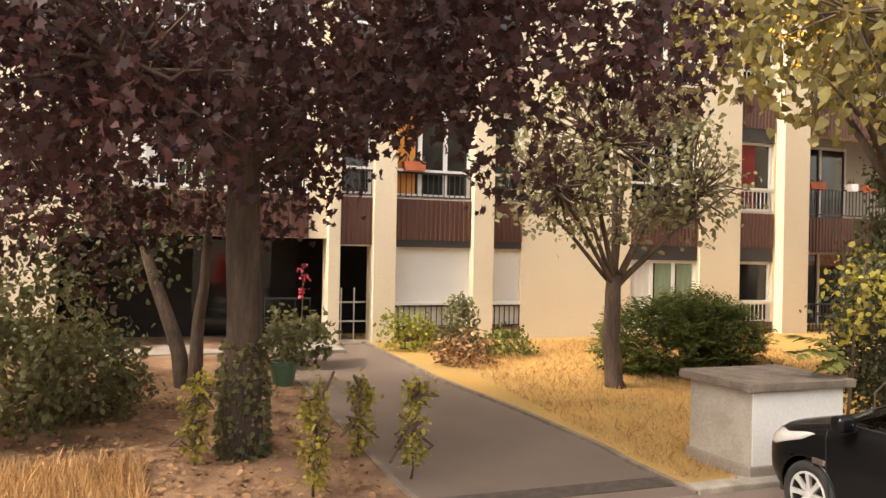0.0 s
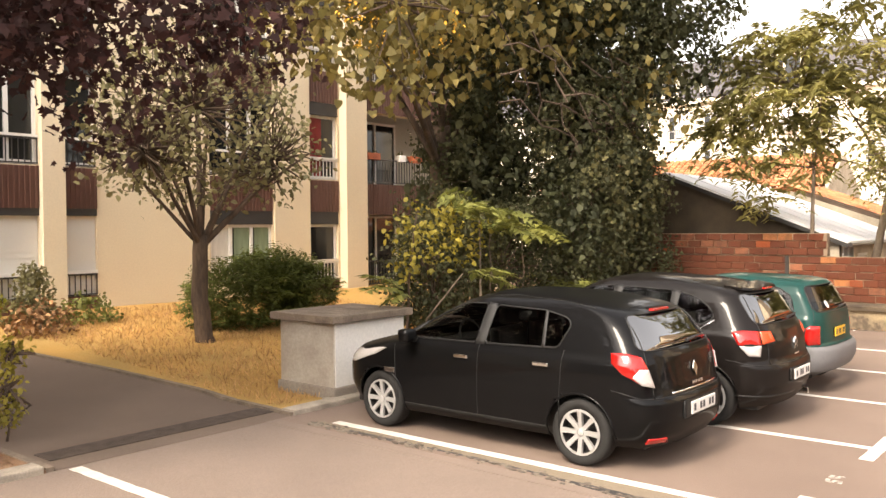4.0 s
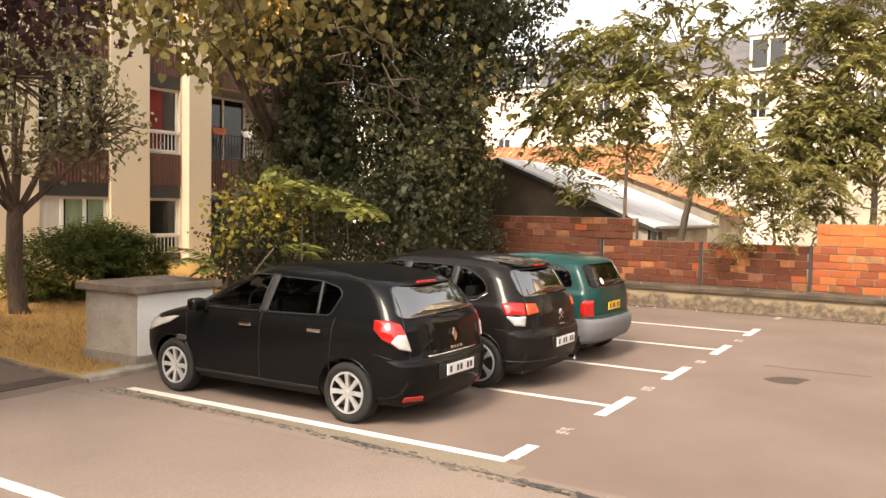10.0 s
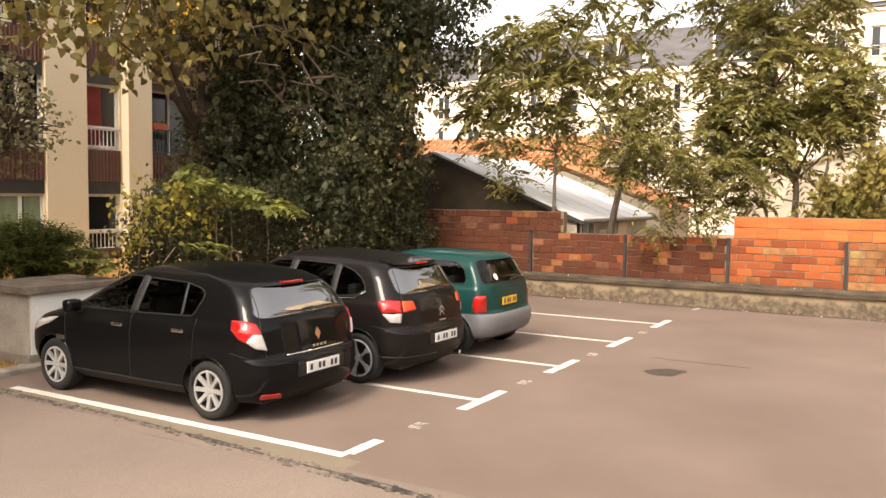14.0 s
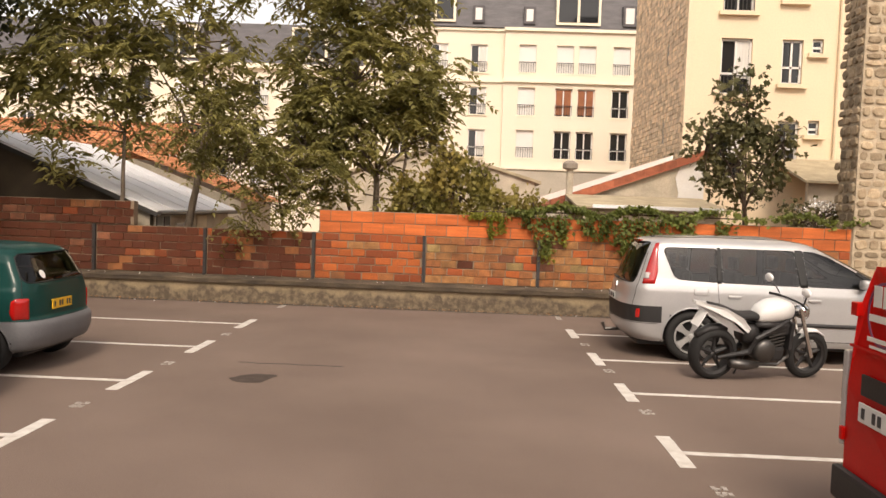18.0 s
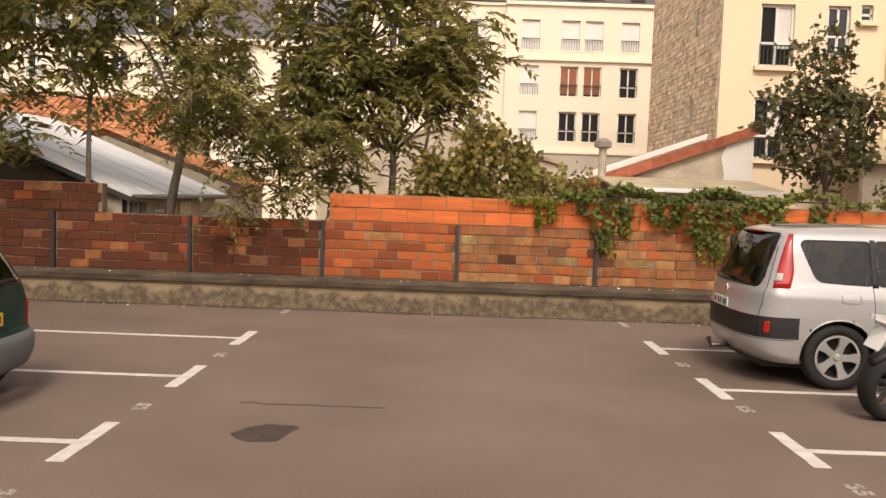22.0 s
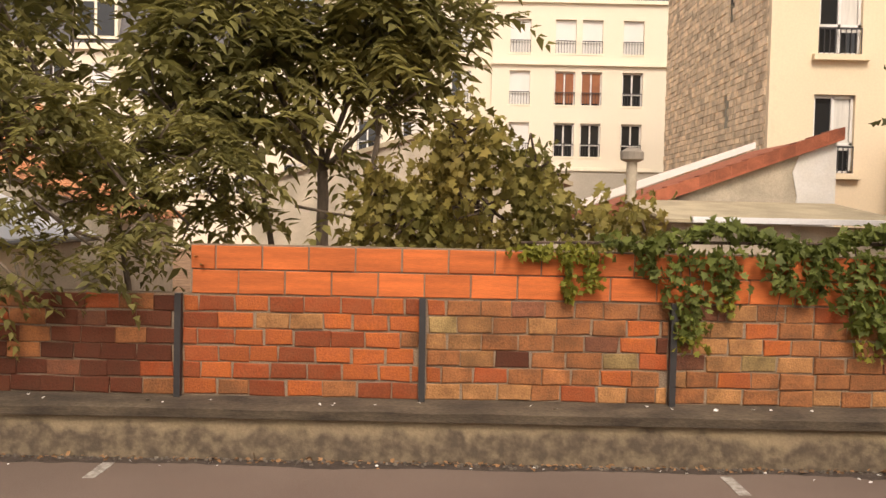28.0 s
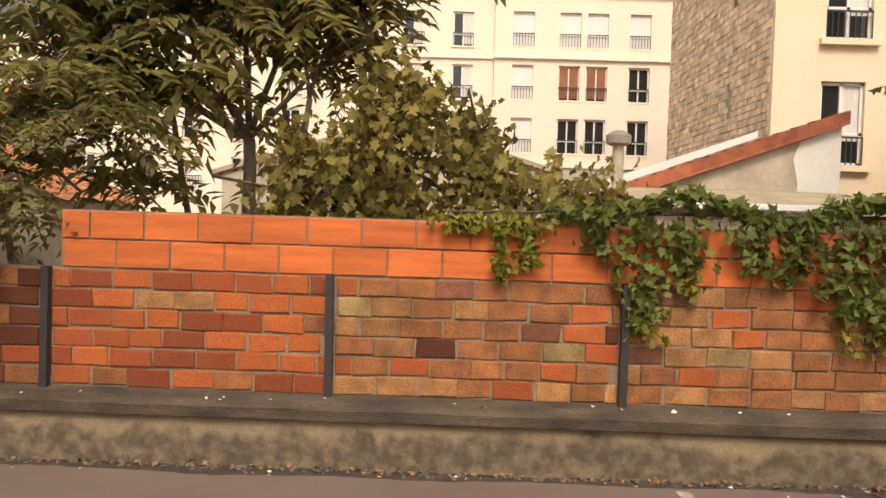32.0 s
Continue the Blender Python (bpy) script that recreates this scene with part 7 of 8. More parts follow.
    v = base[:, None] + L[:, None, None] * (T[None, :, :1] * d[:, None] + wide * T[None, :, 1:2] * s[:, None] + bend[None, :, None] * nn[:, None])
    k = len(T)
    me = bpy.data.meshes.new(name)
    me.vertices.add(n * k)
    me.vertices.foreach_set("co", v.astype(np.float32).ravel())
    me.loops.add(n * k)
    me.loops.foreach_set("vertex_index", np.arange(n * k, dtype=np.int32))
    me.polygons.add(n)
    me.polygons.foreach_set("loop_start", np.arange(0, n * k, k, dtype=np.int32))
    me.polygons.foreach_set("loop_total", np.full(n, k, dtype=np.int32))
    me.materials.append(material)
    me.update(calc_edges=True)
    ob = new(name, me)
    ob.parent = parent
    return tagged(ob, label, kind="stuff")


def in_blobs(n, blobs, gen, shell=0.5):
    """Points in ellipsoids (x, y, z, rx, ry, rz), more of them towards the outside."""
    vol = np.array([b[3] * b[4] * b[5] for b in blobs])
    pick = gen.choice(len(blobs), n, p=vol / vol.sum())
    B = np.array(blobs)[pick]
    r = gen.uniform(0, 1, n) ** (1 / 3) * (1 - shell) + shell * gen.uniform(0.75, 1.05, n)
    return B[:, :3] + unit(gen.normal(size=(n, 3))) * r[:, None] * B[:, 3:]


def crown(name, blobs, tips, per, spread, length, shape, material, parent, seed, droop=0.4, wide=1.0, label="", facing=0.6, shell=0.5, twigs=None, twig_mat=None):
    """A crown of leaf clusters at twig tips, with gaps between; twigs: how many tips get a visible twig towards the blob's heart."""
    gen = np.random.default_rng(seed)
    tip = in_blobs(tips, blobs, gen, shell)
    base = np.repeat(tip, per, 0) + gen.normal(size=(tips * per, 3)) * spread
    way = unit(gen.normal(size=base.shape)) + np.array([0, 0, -droop])
    ob = leaves(name, base, way, length, shape, material, parent, wide, gen, label=label, facing=facing)
    if twigs:
        bm = bmesh.new()
        C = np.array([b[:3] for b in blobs])
        for t in tip[:twigs]:
            c = C[np.argmin(np.linalg.norm(C - t, axis=1))]
            a = c + (t - c) * 0.15
            mid = (a + t) / 2 + gen.normal(size=3) * 0.12
            tube([a, mid, t], [0.022, 0.014, 0.006], 4, False, bm)
        tagged(part("twig", bm, twig_mat or M["bark"], parent), kind="stuff")
    return ob


def pinnate(name, roots, ways, length, pairs, leaflet, material, parent, seed, label="", droop=0.5, wide=0.9):
    """Feather-shaped compound leaves: leaflets in pairs along a drooping stalk, as one mesh."""
    gen = np.random.default_rng(seed)
    n = len(roots)
    L = length * gen.uniform(0.65, 1.2, n)
    d = unit(ways)
    side = unit(np.cross(d, np.array([0, 0, 1.0]) + 0.25 * gen.normal(size=(n, 3))))
    base, way = [], []
    for k in range(pairs):
        t = 0.18 + 0.82 * k / (pairs - 1)
        p = roots + d * (L * t)[:, None] + np.array([0, 0, -1.0]) * (droop * L * t * t)[:, None]
        for s in (-1, 1):
            base.append(p)
            way.append(side * s + d * 0.55 + np.array([0, 0, -0.35]) + 0.12 * gen.normal(size=(n, 3)))
    base, way = np.concatenate(base), np.concatenate(way)
    return leaves(name, base, way, leaflet, "slim" if wide < 1 else "oval", material, parent, 1.5 * wide, gen, label=label, facing=1.5)


def limbs(parent, paths, material, sides=9):
    """Trunk and boughs: each path is (points, first radius, last radius)."""
    for i, (pts, r0, r1) in enumerate(paths):
        fine, rad = [], []
        P = [Vector(p) for p in pts]
        for a, b in zip(P, P[1:]):
            for k in range(4):
                fine.append(a.lerp(b, k / 4))
        fine.append(P[-1])
        m = len(fine) - 1
        q = rng.random() * 50
        fine = [p + Vector((noise.noise((q, j * .5, 0)), noise.noise((q, j * .5, 7)), 0)) * (0.03 if 0 < j else 0) for j, p in enumerate(fine)]
        rad = [(r0 + (r1 - r0) * j / m) * (1.25 if i == 0 and j == 0 else 1) for j in range(m + 1)]
        part("trunk" if i == 0 else "bough", tube(fine, rad, sides if i == 0 else 6), material, parent, smooth=True)


def boughs(origin, targets, r, rise_=0.35):
    o = Vector(origin)
    out = []
    for t in targets:
        t = Vector(t)
        mid = o.lerp(t, 0.5) + Vector((0, 0, rise_ * (t - o).length * 0.25))
        out.append(([o, mid, t], r * rng.uniform(0.5, 0.8), 0.012))
    return out


# purple maple over the garden path
t = empty("maple_tree", label="large maple with dark purple leaves over the garden bed", category="tree")
B = (-7.73, -3.75, 0.0)
tops = [(-5.2, -2.2, 4.6), (-6.0, -6.0, 4.8), (-8.5, -6.2, 4.5), (-9.0, -2.5, 4.8), (-7.0, -4.0, 7.5), (-5.6, -0.8, 4.2), (-6.2, -3.5, 5.6), (-9.5, -4.5, 4.0)]
limbs(t, [([B, (-7.72, -3.76, 1.4), (-7.65, -3.8, 2.9), (-7.5, -3.8, 4.2)], 0.21, 0.15)] + boughs((-7.65, -3.8, 3.0), tops, 0.075), M["bark_dark"], 12)
mb = [(-8.8, -5.6, 2.7, 1.2, 1.3, 0.8), (-7.0, -4.0, 5.3, 3.0, 3.4, 2.2), (-5.6, -1.6, 4.1, 1.3, 1.6, 0.85), (-6.4, -2.4, 4.6, 1.8, 2.0, 1.3), (-7.6, -6.6, 4.0, 2.4, 2.2, 1.7), (-9.4, -4.2, 3.7, 1.6, 2.2, 1.5), (-6.3, -5.0, 3.8, 1.4, 1.8, 1.2), (-8.6, -2.6, 4.2, 1.5, 1.4, 1.2), (-5.6, -2.2, 5.6, 1.8, 2.4, 1.2), (-7.2, -0.9, 3.45, 0.65, 0.7, 0.5), (-6.6, 0.2, 4.5, 0.9, 0.9, 0.8), (-7.6, -2.9, 3.2, 0.6, 0.8, 0.35), (-6.3, 0.5, 4.3, 0.9, 0.9, 0.6), (-6.2, -0.8, 4.9, 1.1, 1.1, 0.8), (-7.1, -0.8, 3.2, 0.5, 0.6, 0.4)]
crown("crown", mb, 1650, 15, 0.17, 0.112, "lobed", M["l_purple"], t, 11, droop=0.7, facing=0.5, twigs=160)
gen = np.random.default_rng(15)
a, zz = gen.uniform(0, 2 * np.pi, 900), gen.uniform(0.02, 1.25, 900) ** 1.2
rr = 0.235 - 0.04 * zz + 0.05 * gen.random(900)
ring = np.stack([-7.73 + rr * np.cos(a), -3.75 + rr * np.sin(a), zz], 1)
leaves("trunk_ivy", ring, np.stack([np.cos(a), np.sin(a), np.full(900, -0.6)], 1) + 0.4 * gen.normal(size=(900, 3)), 0.065, "lobed", M["l_shrub"], t, 1.0, gen, label="ivy climbing the foot of the trunk", facing=0.2)
# dark shrubs and second trunk at the far end of the bed
t = empty("yew_tree", label="dark leaning tree among the garden shrubs", category="tree")
limbs(t, [([(-10.9, -4.1, 0.1), (-11.0, -4.2, 0.8), (-11.4, -4.6, 2.0), (-11.7, -5.0, 3.4)], 0.14, 0.05), ([(-10.85, -4.0, 0.1), (-10.8, -3.95, 1.3), (-10.6, -3.8, 3.0)], 0.13, 0.05)], M["bark"])
crown("crown", [(-11.5, -5.4, 3.2, 1.8, 2.0, 1.6), (-10.6, -7.5, 2.6, 1.8, 2.2, 1.8), (-10.2, -3.6, 3.0, 0.9, 0.9, 0.7)], 230, 14, 0.16, 0.12, "oval", M["l_ever"], t, 12)
for i, (x, y, rx, rz) in enumerate(((-9.3, -6.6, 1.1, 1.0), (-8.6, -8.0, 1.3, 1.2), (-11.6, -6.2, 1.2, 1.1), (-9.6, -5.3, 0.6, 0.7), (-8.9, -6.1, 0.8, 0.75))):
    s = empty("garden_shrub", label="leafy green garden shrub in the soil bed", category="shrub", group="garden shrubs")
    limbs(s, [([(x, y, 0.0), (x + .05, y, 0.4), (x + .1, y + .1, rz)], 0.03, 0.01)], M["bark"], 6)
    crown("foliage", [(x, y, rz, rx, rx, rz * 0.95)], 150, 14, 0.11, 0.085, "oval", M["l_shrub"], s, 20 + i, shell=0.7)

# small cherry on the lawn
t = empty("cherry_tree", label="small sparse tree with grey-green leaves on the dry lawn", category="tree")
B = (-9.83, 2.2, 0.10)
tops = [(-9.2, 1.0, 4.3), (-9.0, 3.2, 4.4), (-10.6, 1.2, 4.6), (-10.8, 3.0, 4.5), (-9.9, 2.1, 5.3), (-9.2, 0.5, 3.4), (-9.0, 3.7, 3.3), (-10.9, 0.7, 3.5), (-10.6, 3.6, 3.4)]
limbs(t, [([B, (-9.85, 2.08, 0.9), (-9.83, 2.12, 1.95)], 0.15, 0.115)] + boughs((-9.83, 2.12, 1.75), tops, 0.075, 0.25), M["bark"], 12)
crown("crown", [(-9.9, 2.1, 3.9, 1.5, 1.75, 1.5), (-9.5, 0.9, 3.2, 0.9, 0.9, 0.7), (-9.5, 3.3, 3.2, 0.9, 0.9, 0.7)], 420, 8, 0.13, 0.105, "oval", M["l_cherry"], t, 31, twigs=380, shell=0.45)

# juniper
t = empty("juniper_bush", label="spreading dark green juniper bush on the lawn", category="shrub")
gen = np.random.default_rng(5)
limbs(t, [([(-11.0, 4.6, 0.1), (-11.0, 4.6, 0.4), (-10.9, 4.6, 0.8)], 0.06, 0.02)], M["bark"], 6)
roots = in_blobs(2400, [(-10.8, 3.9, 0.75, 0.9, 1.35, 0.65), (-11.0, 4.4, 1.05, 0.7, 0.9, 0.5), (-11.2, 5.2, 0.75, 0.8, 0.8, 0.6)], gen, 0.6)
ways = unit(roots - np.array([-11.0, 4.4, -0.3])) + 0.5 * gen.normal(size=roots.shape)
pinnate("foliage", roots, ways, 0.30, 6, 0.09, M["l_juniper"], t, 6, droop=0.1)

# catalpa and the evergreen mass by the corner of the building
t = empty("catalpa_tree", label="catalpa with large yellow-green heart-shaped leaves", category="tree")
tops = [(-7.8, 4.6, 5.2), (-8.4, 8.6, 5.6), (-10.5, 6.0, 6.0), (-8.0, 6.2, 6.8), (-7.2, 3.6, 4.6), (-9.6, 9.0, 6.4)]
limbs(t, [([(-9.0, 7.1, 0.1), (-9.0, 7.1, 1.5), (-8.9, 7.0, 3.0), (-8.7, 6.8, 4.0)], 0.26, 0.17)] + boughs((-8.9, 7.0, 3.2), tops, 0.14), M["bark"], 12)
crown("crown", [(-7.6, 4.4, 5.7, 1.6, 1.7, 1.6), (-8.2, 6.6, 6.3, 1.8, 2.2, 1.8), (-9.4, 5.0, 6.4, 1.8, 2.0, 1.6), (-7.0, 7.4, 6.6, 1.5, 2.0, 1.4), (-6.0, 10.2, 4.6, 0.6, 1.0, 1.0)], 470, 9, 0.26, 0.165, "heart", M["l_catalpa"], t, 41, droop=1.0, facing=0.6, twigs=110)
crown("seed_pod", [(-7.2, 4.2, 5.4, 1.2, 1.3, 1.2)], 26, 9, 0.07, 0.06, "oval", M["petal_yellow"], t, 42, label="orange-yellow seed pods")
t = empty("ivy_clad_tree", label="tall dark evergreen tree overgrown with ivy and bare vines", category="tree")
tops = [(-6.6, 8.2, 5.6), (-8.0, 11.0, 6.0), (-7.0, 10.2, 7.4), (-8.5, 8.2, 7.2), (-6.2, 9.6, 4.4)]
limbs(t, [([(-7.6, 9.6, 0.1), (-7.55, 9.6, 2.0), (-7.4, 9.6, 4.2)], 0.24, 0.13)] + boughs((-7.5, 9.6, 3.4), tops, 0.11), M["bark"], 12)
mass = [(-7.2, 10.4, 2.6, 1.5, 1.6, 2.0), (-6.9, 9.0, 3.9, 1.5, 1.6, 1.7), (-7.6, 10.4, 5.8, 2.0, 2.3, 2.0), (-7.6, 8.2, 6.9, 1.8, 2.0, 1.6), (-6.4, 8.0, 2.2, 0.9, 1.3, 1.3), (-8.0, 7.3, 3.2, 1.0, 1.0, 1.4), (-8.2, 7.1, 5.2, 1.1, 1.1, 1.2), (-9.2, 8.4, 3.0, 0.9, 1.6, 2.2), (-8.8, 7.2, 2.2, 0.8, 1.2, 1.5), (-9.6, 9.2, 4.2, 0.8, 1.0, 1.8), (-9.6, 10.0, 2.2, 0.8, 0.9, 1.4), (-5.6, 10.4, 5.4, 1.0, 1.2, 1.1), (-5.2, 10.0, 6.8, 1.3, 1.5, 1.1)]
crown("crown", mass, 1900, 30, 0.15, 0.088, "oval", M["l_ever"], t, 51, droop=0.8, twigs=120)
crown("inner_foliage", [(x, y, z, a * 0.78, b * 0.78, c * 0.78) for x, y, z, a, b, c in mass], 1000, 9, 0.2, 0.19, "oval", M["l_ever"], t, 53, droop=0.6)
crown("ivy_leaves", [(-6.6, 9.2, 3.0, 1.1, 1.9, 2.3), (-6.9, 9.6, 6.2, 1.7, 2.0, 1.5)], 300, 14, 0.16, 0.10, "lobed", M["l_shrub"], t, 52, droop=0.9)
bm = bmesh.new()
g2 = random.Random(4)
for i in range(26):
    y = g2.uniform(4.5, 9.6)
    p = Vector((-6.0 - g2.random() * 0.7, y, g2.uniform(4.0, 5.6)))
    pts = [p]
    for k in range(5):
        p = p + Vector((g2.uniform(-.15, .2), g2.uniform(-.1, .55), g2.uniform(-.42, .12)))
        pts.append(p)
    tube(pts, [0.018, 0.017, 0.015, 0.013, 0.01, 0.006], 5, False, bm)
part("vine", bm, M["bark"], t, "tangle of bare brown vine stems")
t = empty("broadleaf_tree", label="tall dark broadleaf tree behind the shrubs", category="tree")
limbs(t, [([(-10.4, 10.4, 0.1), (-10.3, 10.4, 3.0), (-10.0, 10.3, 6.0)], 0.24, 0.12)] + boughs((-10.1, 10.3, 5.2), [(-9.0, 9.0, 7.8), (-9.5, 11.5, 8.2), (-11.5, 9.0, 8.0)], 0.10), M["bark"], 10)
crown("crown", [(-9.6, 10.2, 7.6, 2.6, 3.0, 2.2), (-9.4, 7.8, 8.6, 2.4, 2.6, 1.6)], 420, 12, 0.2, 0.16, "oval", M["l_shrub"], t, 55, twigs=60)

# shrubs behind the parked cars
for i, (x, y, z, rx, ry, rz, mk, ln) in enumerate(((-6.9, 4.35, 1.2, 0.5, 0.75, 1.05, "l_ever", 0.10), (-7.4, 5.5, 1.4, 0.8, 0.9, 1.25, "l_shrub", 0.10), (-6.9, 6.3, 1.3, 0.9, 1.2, 1.2, "l_ever", 0.11), (-6.7, 8.2, 1.3, 0.9, 1.3, 1.3, "l_ever", 0.12), (-6.6, 10.6, 1.2, 0.9, 1.2, 1.2, "l_ever", 0.12))):
    s = empty("hedge_shrub", label="dense shrub behind the parked cars" + (", dark green" if mk == "l_ever" else ", mid green"), category="shrub", group="hedge shrubs")
    limbs(s, [([(x, y, 0.0), (x, y, 0.6), (x + .1, y, z + 0.4)], 0.04, 0.012)], M["bark"], 6)
    crown("foliage", [(x, y, z, rx, ry, rz)], 230, 18, 0.14, ln * 0.72, "oval", M[mk], s, 60 + i, shell=0.65, twigs=30)
s = empty("yellowing_shrub", label="shrub with bright yellow-green leaves behind the pillar", category="shrub")
limbs(s, [([(-6.75, 3.6, 0.0), (-6.7, 3.6, 1.2), (-6.6, 3.7, 2.3)], 0.025, 0.01)], M["bark"], 6)
crown("foliage", [(-6.5, 3.4, 1.75, 0.3, 0.45, 0.45), (-6.5, 3.95, 2.3, 0.3, 0.55, 0.32), (-6.5, 4.7, 2.0, 0.3, 0.5, 0.35), (-6.5, 4.3, 1.6, 0.25, 0.6, 0.3)], 62, 8, 0.11, 0.095, "oval", M["l_yellow"], s, 71)
for i, (x, y, z, n, ln, up) in enumerate(((-6.3, 4.85, 2.15, 11, 1.05, 1.0), (-6.1, 7.2, 0.95, 14, 1.0, 0.4), (-6.4, 6.2, 1.9, 10, 0.95, 0.7), (-6.5, 5.4, 1.9, 8, 1.0, 0.9))):
    s = empty("sumac", label="young sumac with long feathery yellow-green leaves", category="shrub", group="sumac shoots")
    limbs(s, [([(x, y, 0.0), (x, y, z * 0.6), (x, y, z)], 0.022, 0.012)], M["bark_pale"], 6)
    gen = np.random.default_rng(80 + i)
    a = gen.uniform(0, 2 * np.pi, n)
    pinnate("foliage", np.tile([[x, y, z]], (n, 1)) + gen.normal(size=(n, 3)) * 0.05, np.stack([np.cos(a) + 0.4, np.sin(a), np.full(n, up)], 1), ln, 13, 0.19, M["l_fern"], s, 90 + i, droop=0.55, wide=0.95)

# long single fronds arching out of the bed beside the pillar and over the first bonnets
for i, (foot, root, ways, ln) in enumerate((((-5.75, 2.9, 0.0), (-5.15, 2.95, 1.42), [(0.1, 1, 0.25), (0.25, 1, 0.05)], 0.95), ((-6.2, 2.75, 0.0), (-5.75, 2.5, 1.15), [(0.15, -1, 0.45), (0.05, -1, 0.75), (0.3, -0.8, 0.2)], 0.85))):
    s = empty("sumac", label="young sumac with a few long arching fronds", category="shrub", group="sumac shoots")
    limbs(s, [([foot, (foot[0], foot[1], root[2] * 0.55), root], 0.018, 0.009)], M["bark_pale"], 6)
    pinnate("foliage", np.tile([root], (len(ways), 1)), np.array(ways, float), ln, 15, 0.15, M["l_fern"], s, 97 + i, droop=0.3, wide=0.95)

# ailanthus trees behind the wall
def ailanthus(trunk, tops, blobs, n, seed, label, r=0.11, ln=0.62, leaflet=0.19):
    t = empty("ailanthus_tree", label=label, category="tree", group="ailanthus trees")
    top = trunk[-1]
    limbs(t, [(trunk, r, r * 0.6)] + boughs(top, tops, r * 0.62, 0.3), M["bark_pale"], 10)
    gen = np.random.default_rng(seed)
    tips = max(20, n // 7)
    tip = in_blobs(tips, blobs, gen, 0.45)
    roots = np.repeat(tip, 7, 0) + gen.normal(size=(tips * 7, 3)) * 0.09
    ways = unit(gen.normal(size=roots.shape) * np.array([1, 1, 0.5]) + np.array([0, -0.15, 0.15]))
    pinnate("crown", roots, ways, ln, 7, leaflet, M["l_ailanthus"], t, seed + 1, droop=0.55, wide=0.9)
    bm = bmesh.new()
    C = np.array([b[:3] for b in blobs] + [list(top)])
    for q in tip:
        c = C[np.argmin(np.linalg.norm(C - q, axis=1))]
        a = c + (q - c) * 0.1
        tube([a, (a + q) / 2 + gen.normal(size=3) * 0.08, q], [0.02, 0.014, 0.007], 4, False, bm)
    tagged(part("twig", bm, M["bark_pale"], t), kind="stuff")
    return t


# topmost blob: canopy above the view, added to shade the wall's left end
ailanthus([(-2.52, 13.45, 0), (-2.45, 13.4, 1.2), (-2.30, 13.4, 2.1), (-2.18, 13.4, 2.9)], [(-3.0, 13.0, 4.6), (-1.4, 13.0, 4.6), (-2.1, 13.3, 5.8), (-3.4, 13.2, 3.5), (-1.0, 12.9, 3.2)],
          [(-2.2, 12.9, 5.1, 1.6, 1.7, 2.0), (-1.0, 12.8, 3.2, 0.8, 0.8, 0.5), (-3.4, 12.9, 3.5, 0.9, 0.9, 0.6), (-2.0, 11.8, 8.2, 2.2, 2.0, 1.2)], 430, 101, "slender ailanthus with a forked pale trunk and drooping leaves", 0.10, 0.7, 0.22)
ailanthus([(-3.42, 12.36, 0), (-3.42, 12.34, 1.6), (-3.36, 12.3, 3.2)], [(-4.1, 12.0, 4.6), (-3.1, 12.2, 5.2), (-4.6, 12.2, 3.2)],
          [(-3.7, 12.1, 4.9, 1.2, 1.3, 1.7), (-5.2, 12.0, 4.8, 1.0, 1.0, 1.1), (-4.1, 12.0, 2.6, 0.7, 0.6, 0.4), (-4.9, 12.0, 3.5, 0.8, 0.8, 0.6)], 360, 111, "thin ailanthus with a single upright stem", 0.055, 0.7, 0.22)
ailanthus([(1.35, 14.5, 0), (1.38, 14.45, 1.4), (1.4, 14.4, 2.6)], [(0.2, 14.0, 4.4), (2.2, 14.2, 4.6), (1.2, 14.4, 6.0), (-0.6, 13.6, 3.4), (2.7, 14.0, 3.6)],
          [(0.9, 14.3, 4.6, 1.9, 1.2, 2.0), (-0.1, 13.7, 3.1, 1.2, 0.8, 1.0), (2.3, 14.2, 4.2, 1.0, 0.8, 1.2), (1.0, 14.3, 6.8, 1.7, 1.2, 1.2), (1.3, 13.8, 2.9, 0.9, 0.5, 0.5), (0.2, 13.9, 2.35, 0.8, 0.4, 0.5), (1.1, 13.9, 2.2, 0.9, 0.35, 0.4)], 940, 121, "large dense ailanthus overhanging the brick wall", 0.10, 0.62, 0.2)
ailanthus([(1.75, 14.3, 0), (1.85, 14.25, 1.6), (2.05, 14.2, 3.0)], [(2.5, 14.0, 4.2), (1.8, 14.2, 4.8)], [(2.2, 14.1, 4.4, 0.7, 0.6, 0.8)], 70, 126, "thin second stem of ailanthus behind the wall", 0.05)
ailanthus([(0.95, 14.2, 0), (0.9, 14.15, 1.5), (0.7, 14.1, 2.8)], [(0.1, 14.0, 4.0), (0.8, 14.0, 4.6)], [(0.4, 14.0, 4.2, 0.8, 0.6, 0.9)], 80, 128, "thin third stem of ailanthus behind the wall", 0.045)
ailanthus([(-0.35, 13.2, 0), (-0.35, 13.1, 1.3), (-0.4, 12.9, 2.2)], [(-0.7, 12.4, 2.3), (-0.2, 12.5, 2.6), (-1.0, 12.2, 2.0)],
          [(-0.4, 11.85, 1.95, 0.75, 0.35, 0.3), (-0.3, 12.6, 2.5, 0.7, 0.4, 0.4), (-0.75, 11.72, 1.5, 0.45, 0.2, 0.3), (0.2, 12.1, 2.1, 0.4, 0.3, 0.3), (-0.2, 12.7, 2.7, 1.0, 0.5, 0.6), (0.1, 12.9, 2.2, 0.7, 0.4, 0.5), (-0.9, 11.7, 2.7, 0.9, 0.5, 0.6), (-1.5, 11.6, 3.3, 1.0, 0.7, 0.7)], 640, 131, "low ailanthus shoots drooping over the wall", 0.04, 0.42, 0.12)
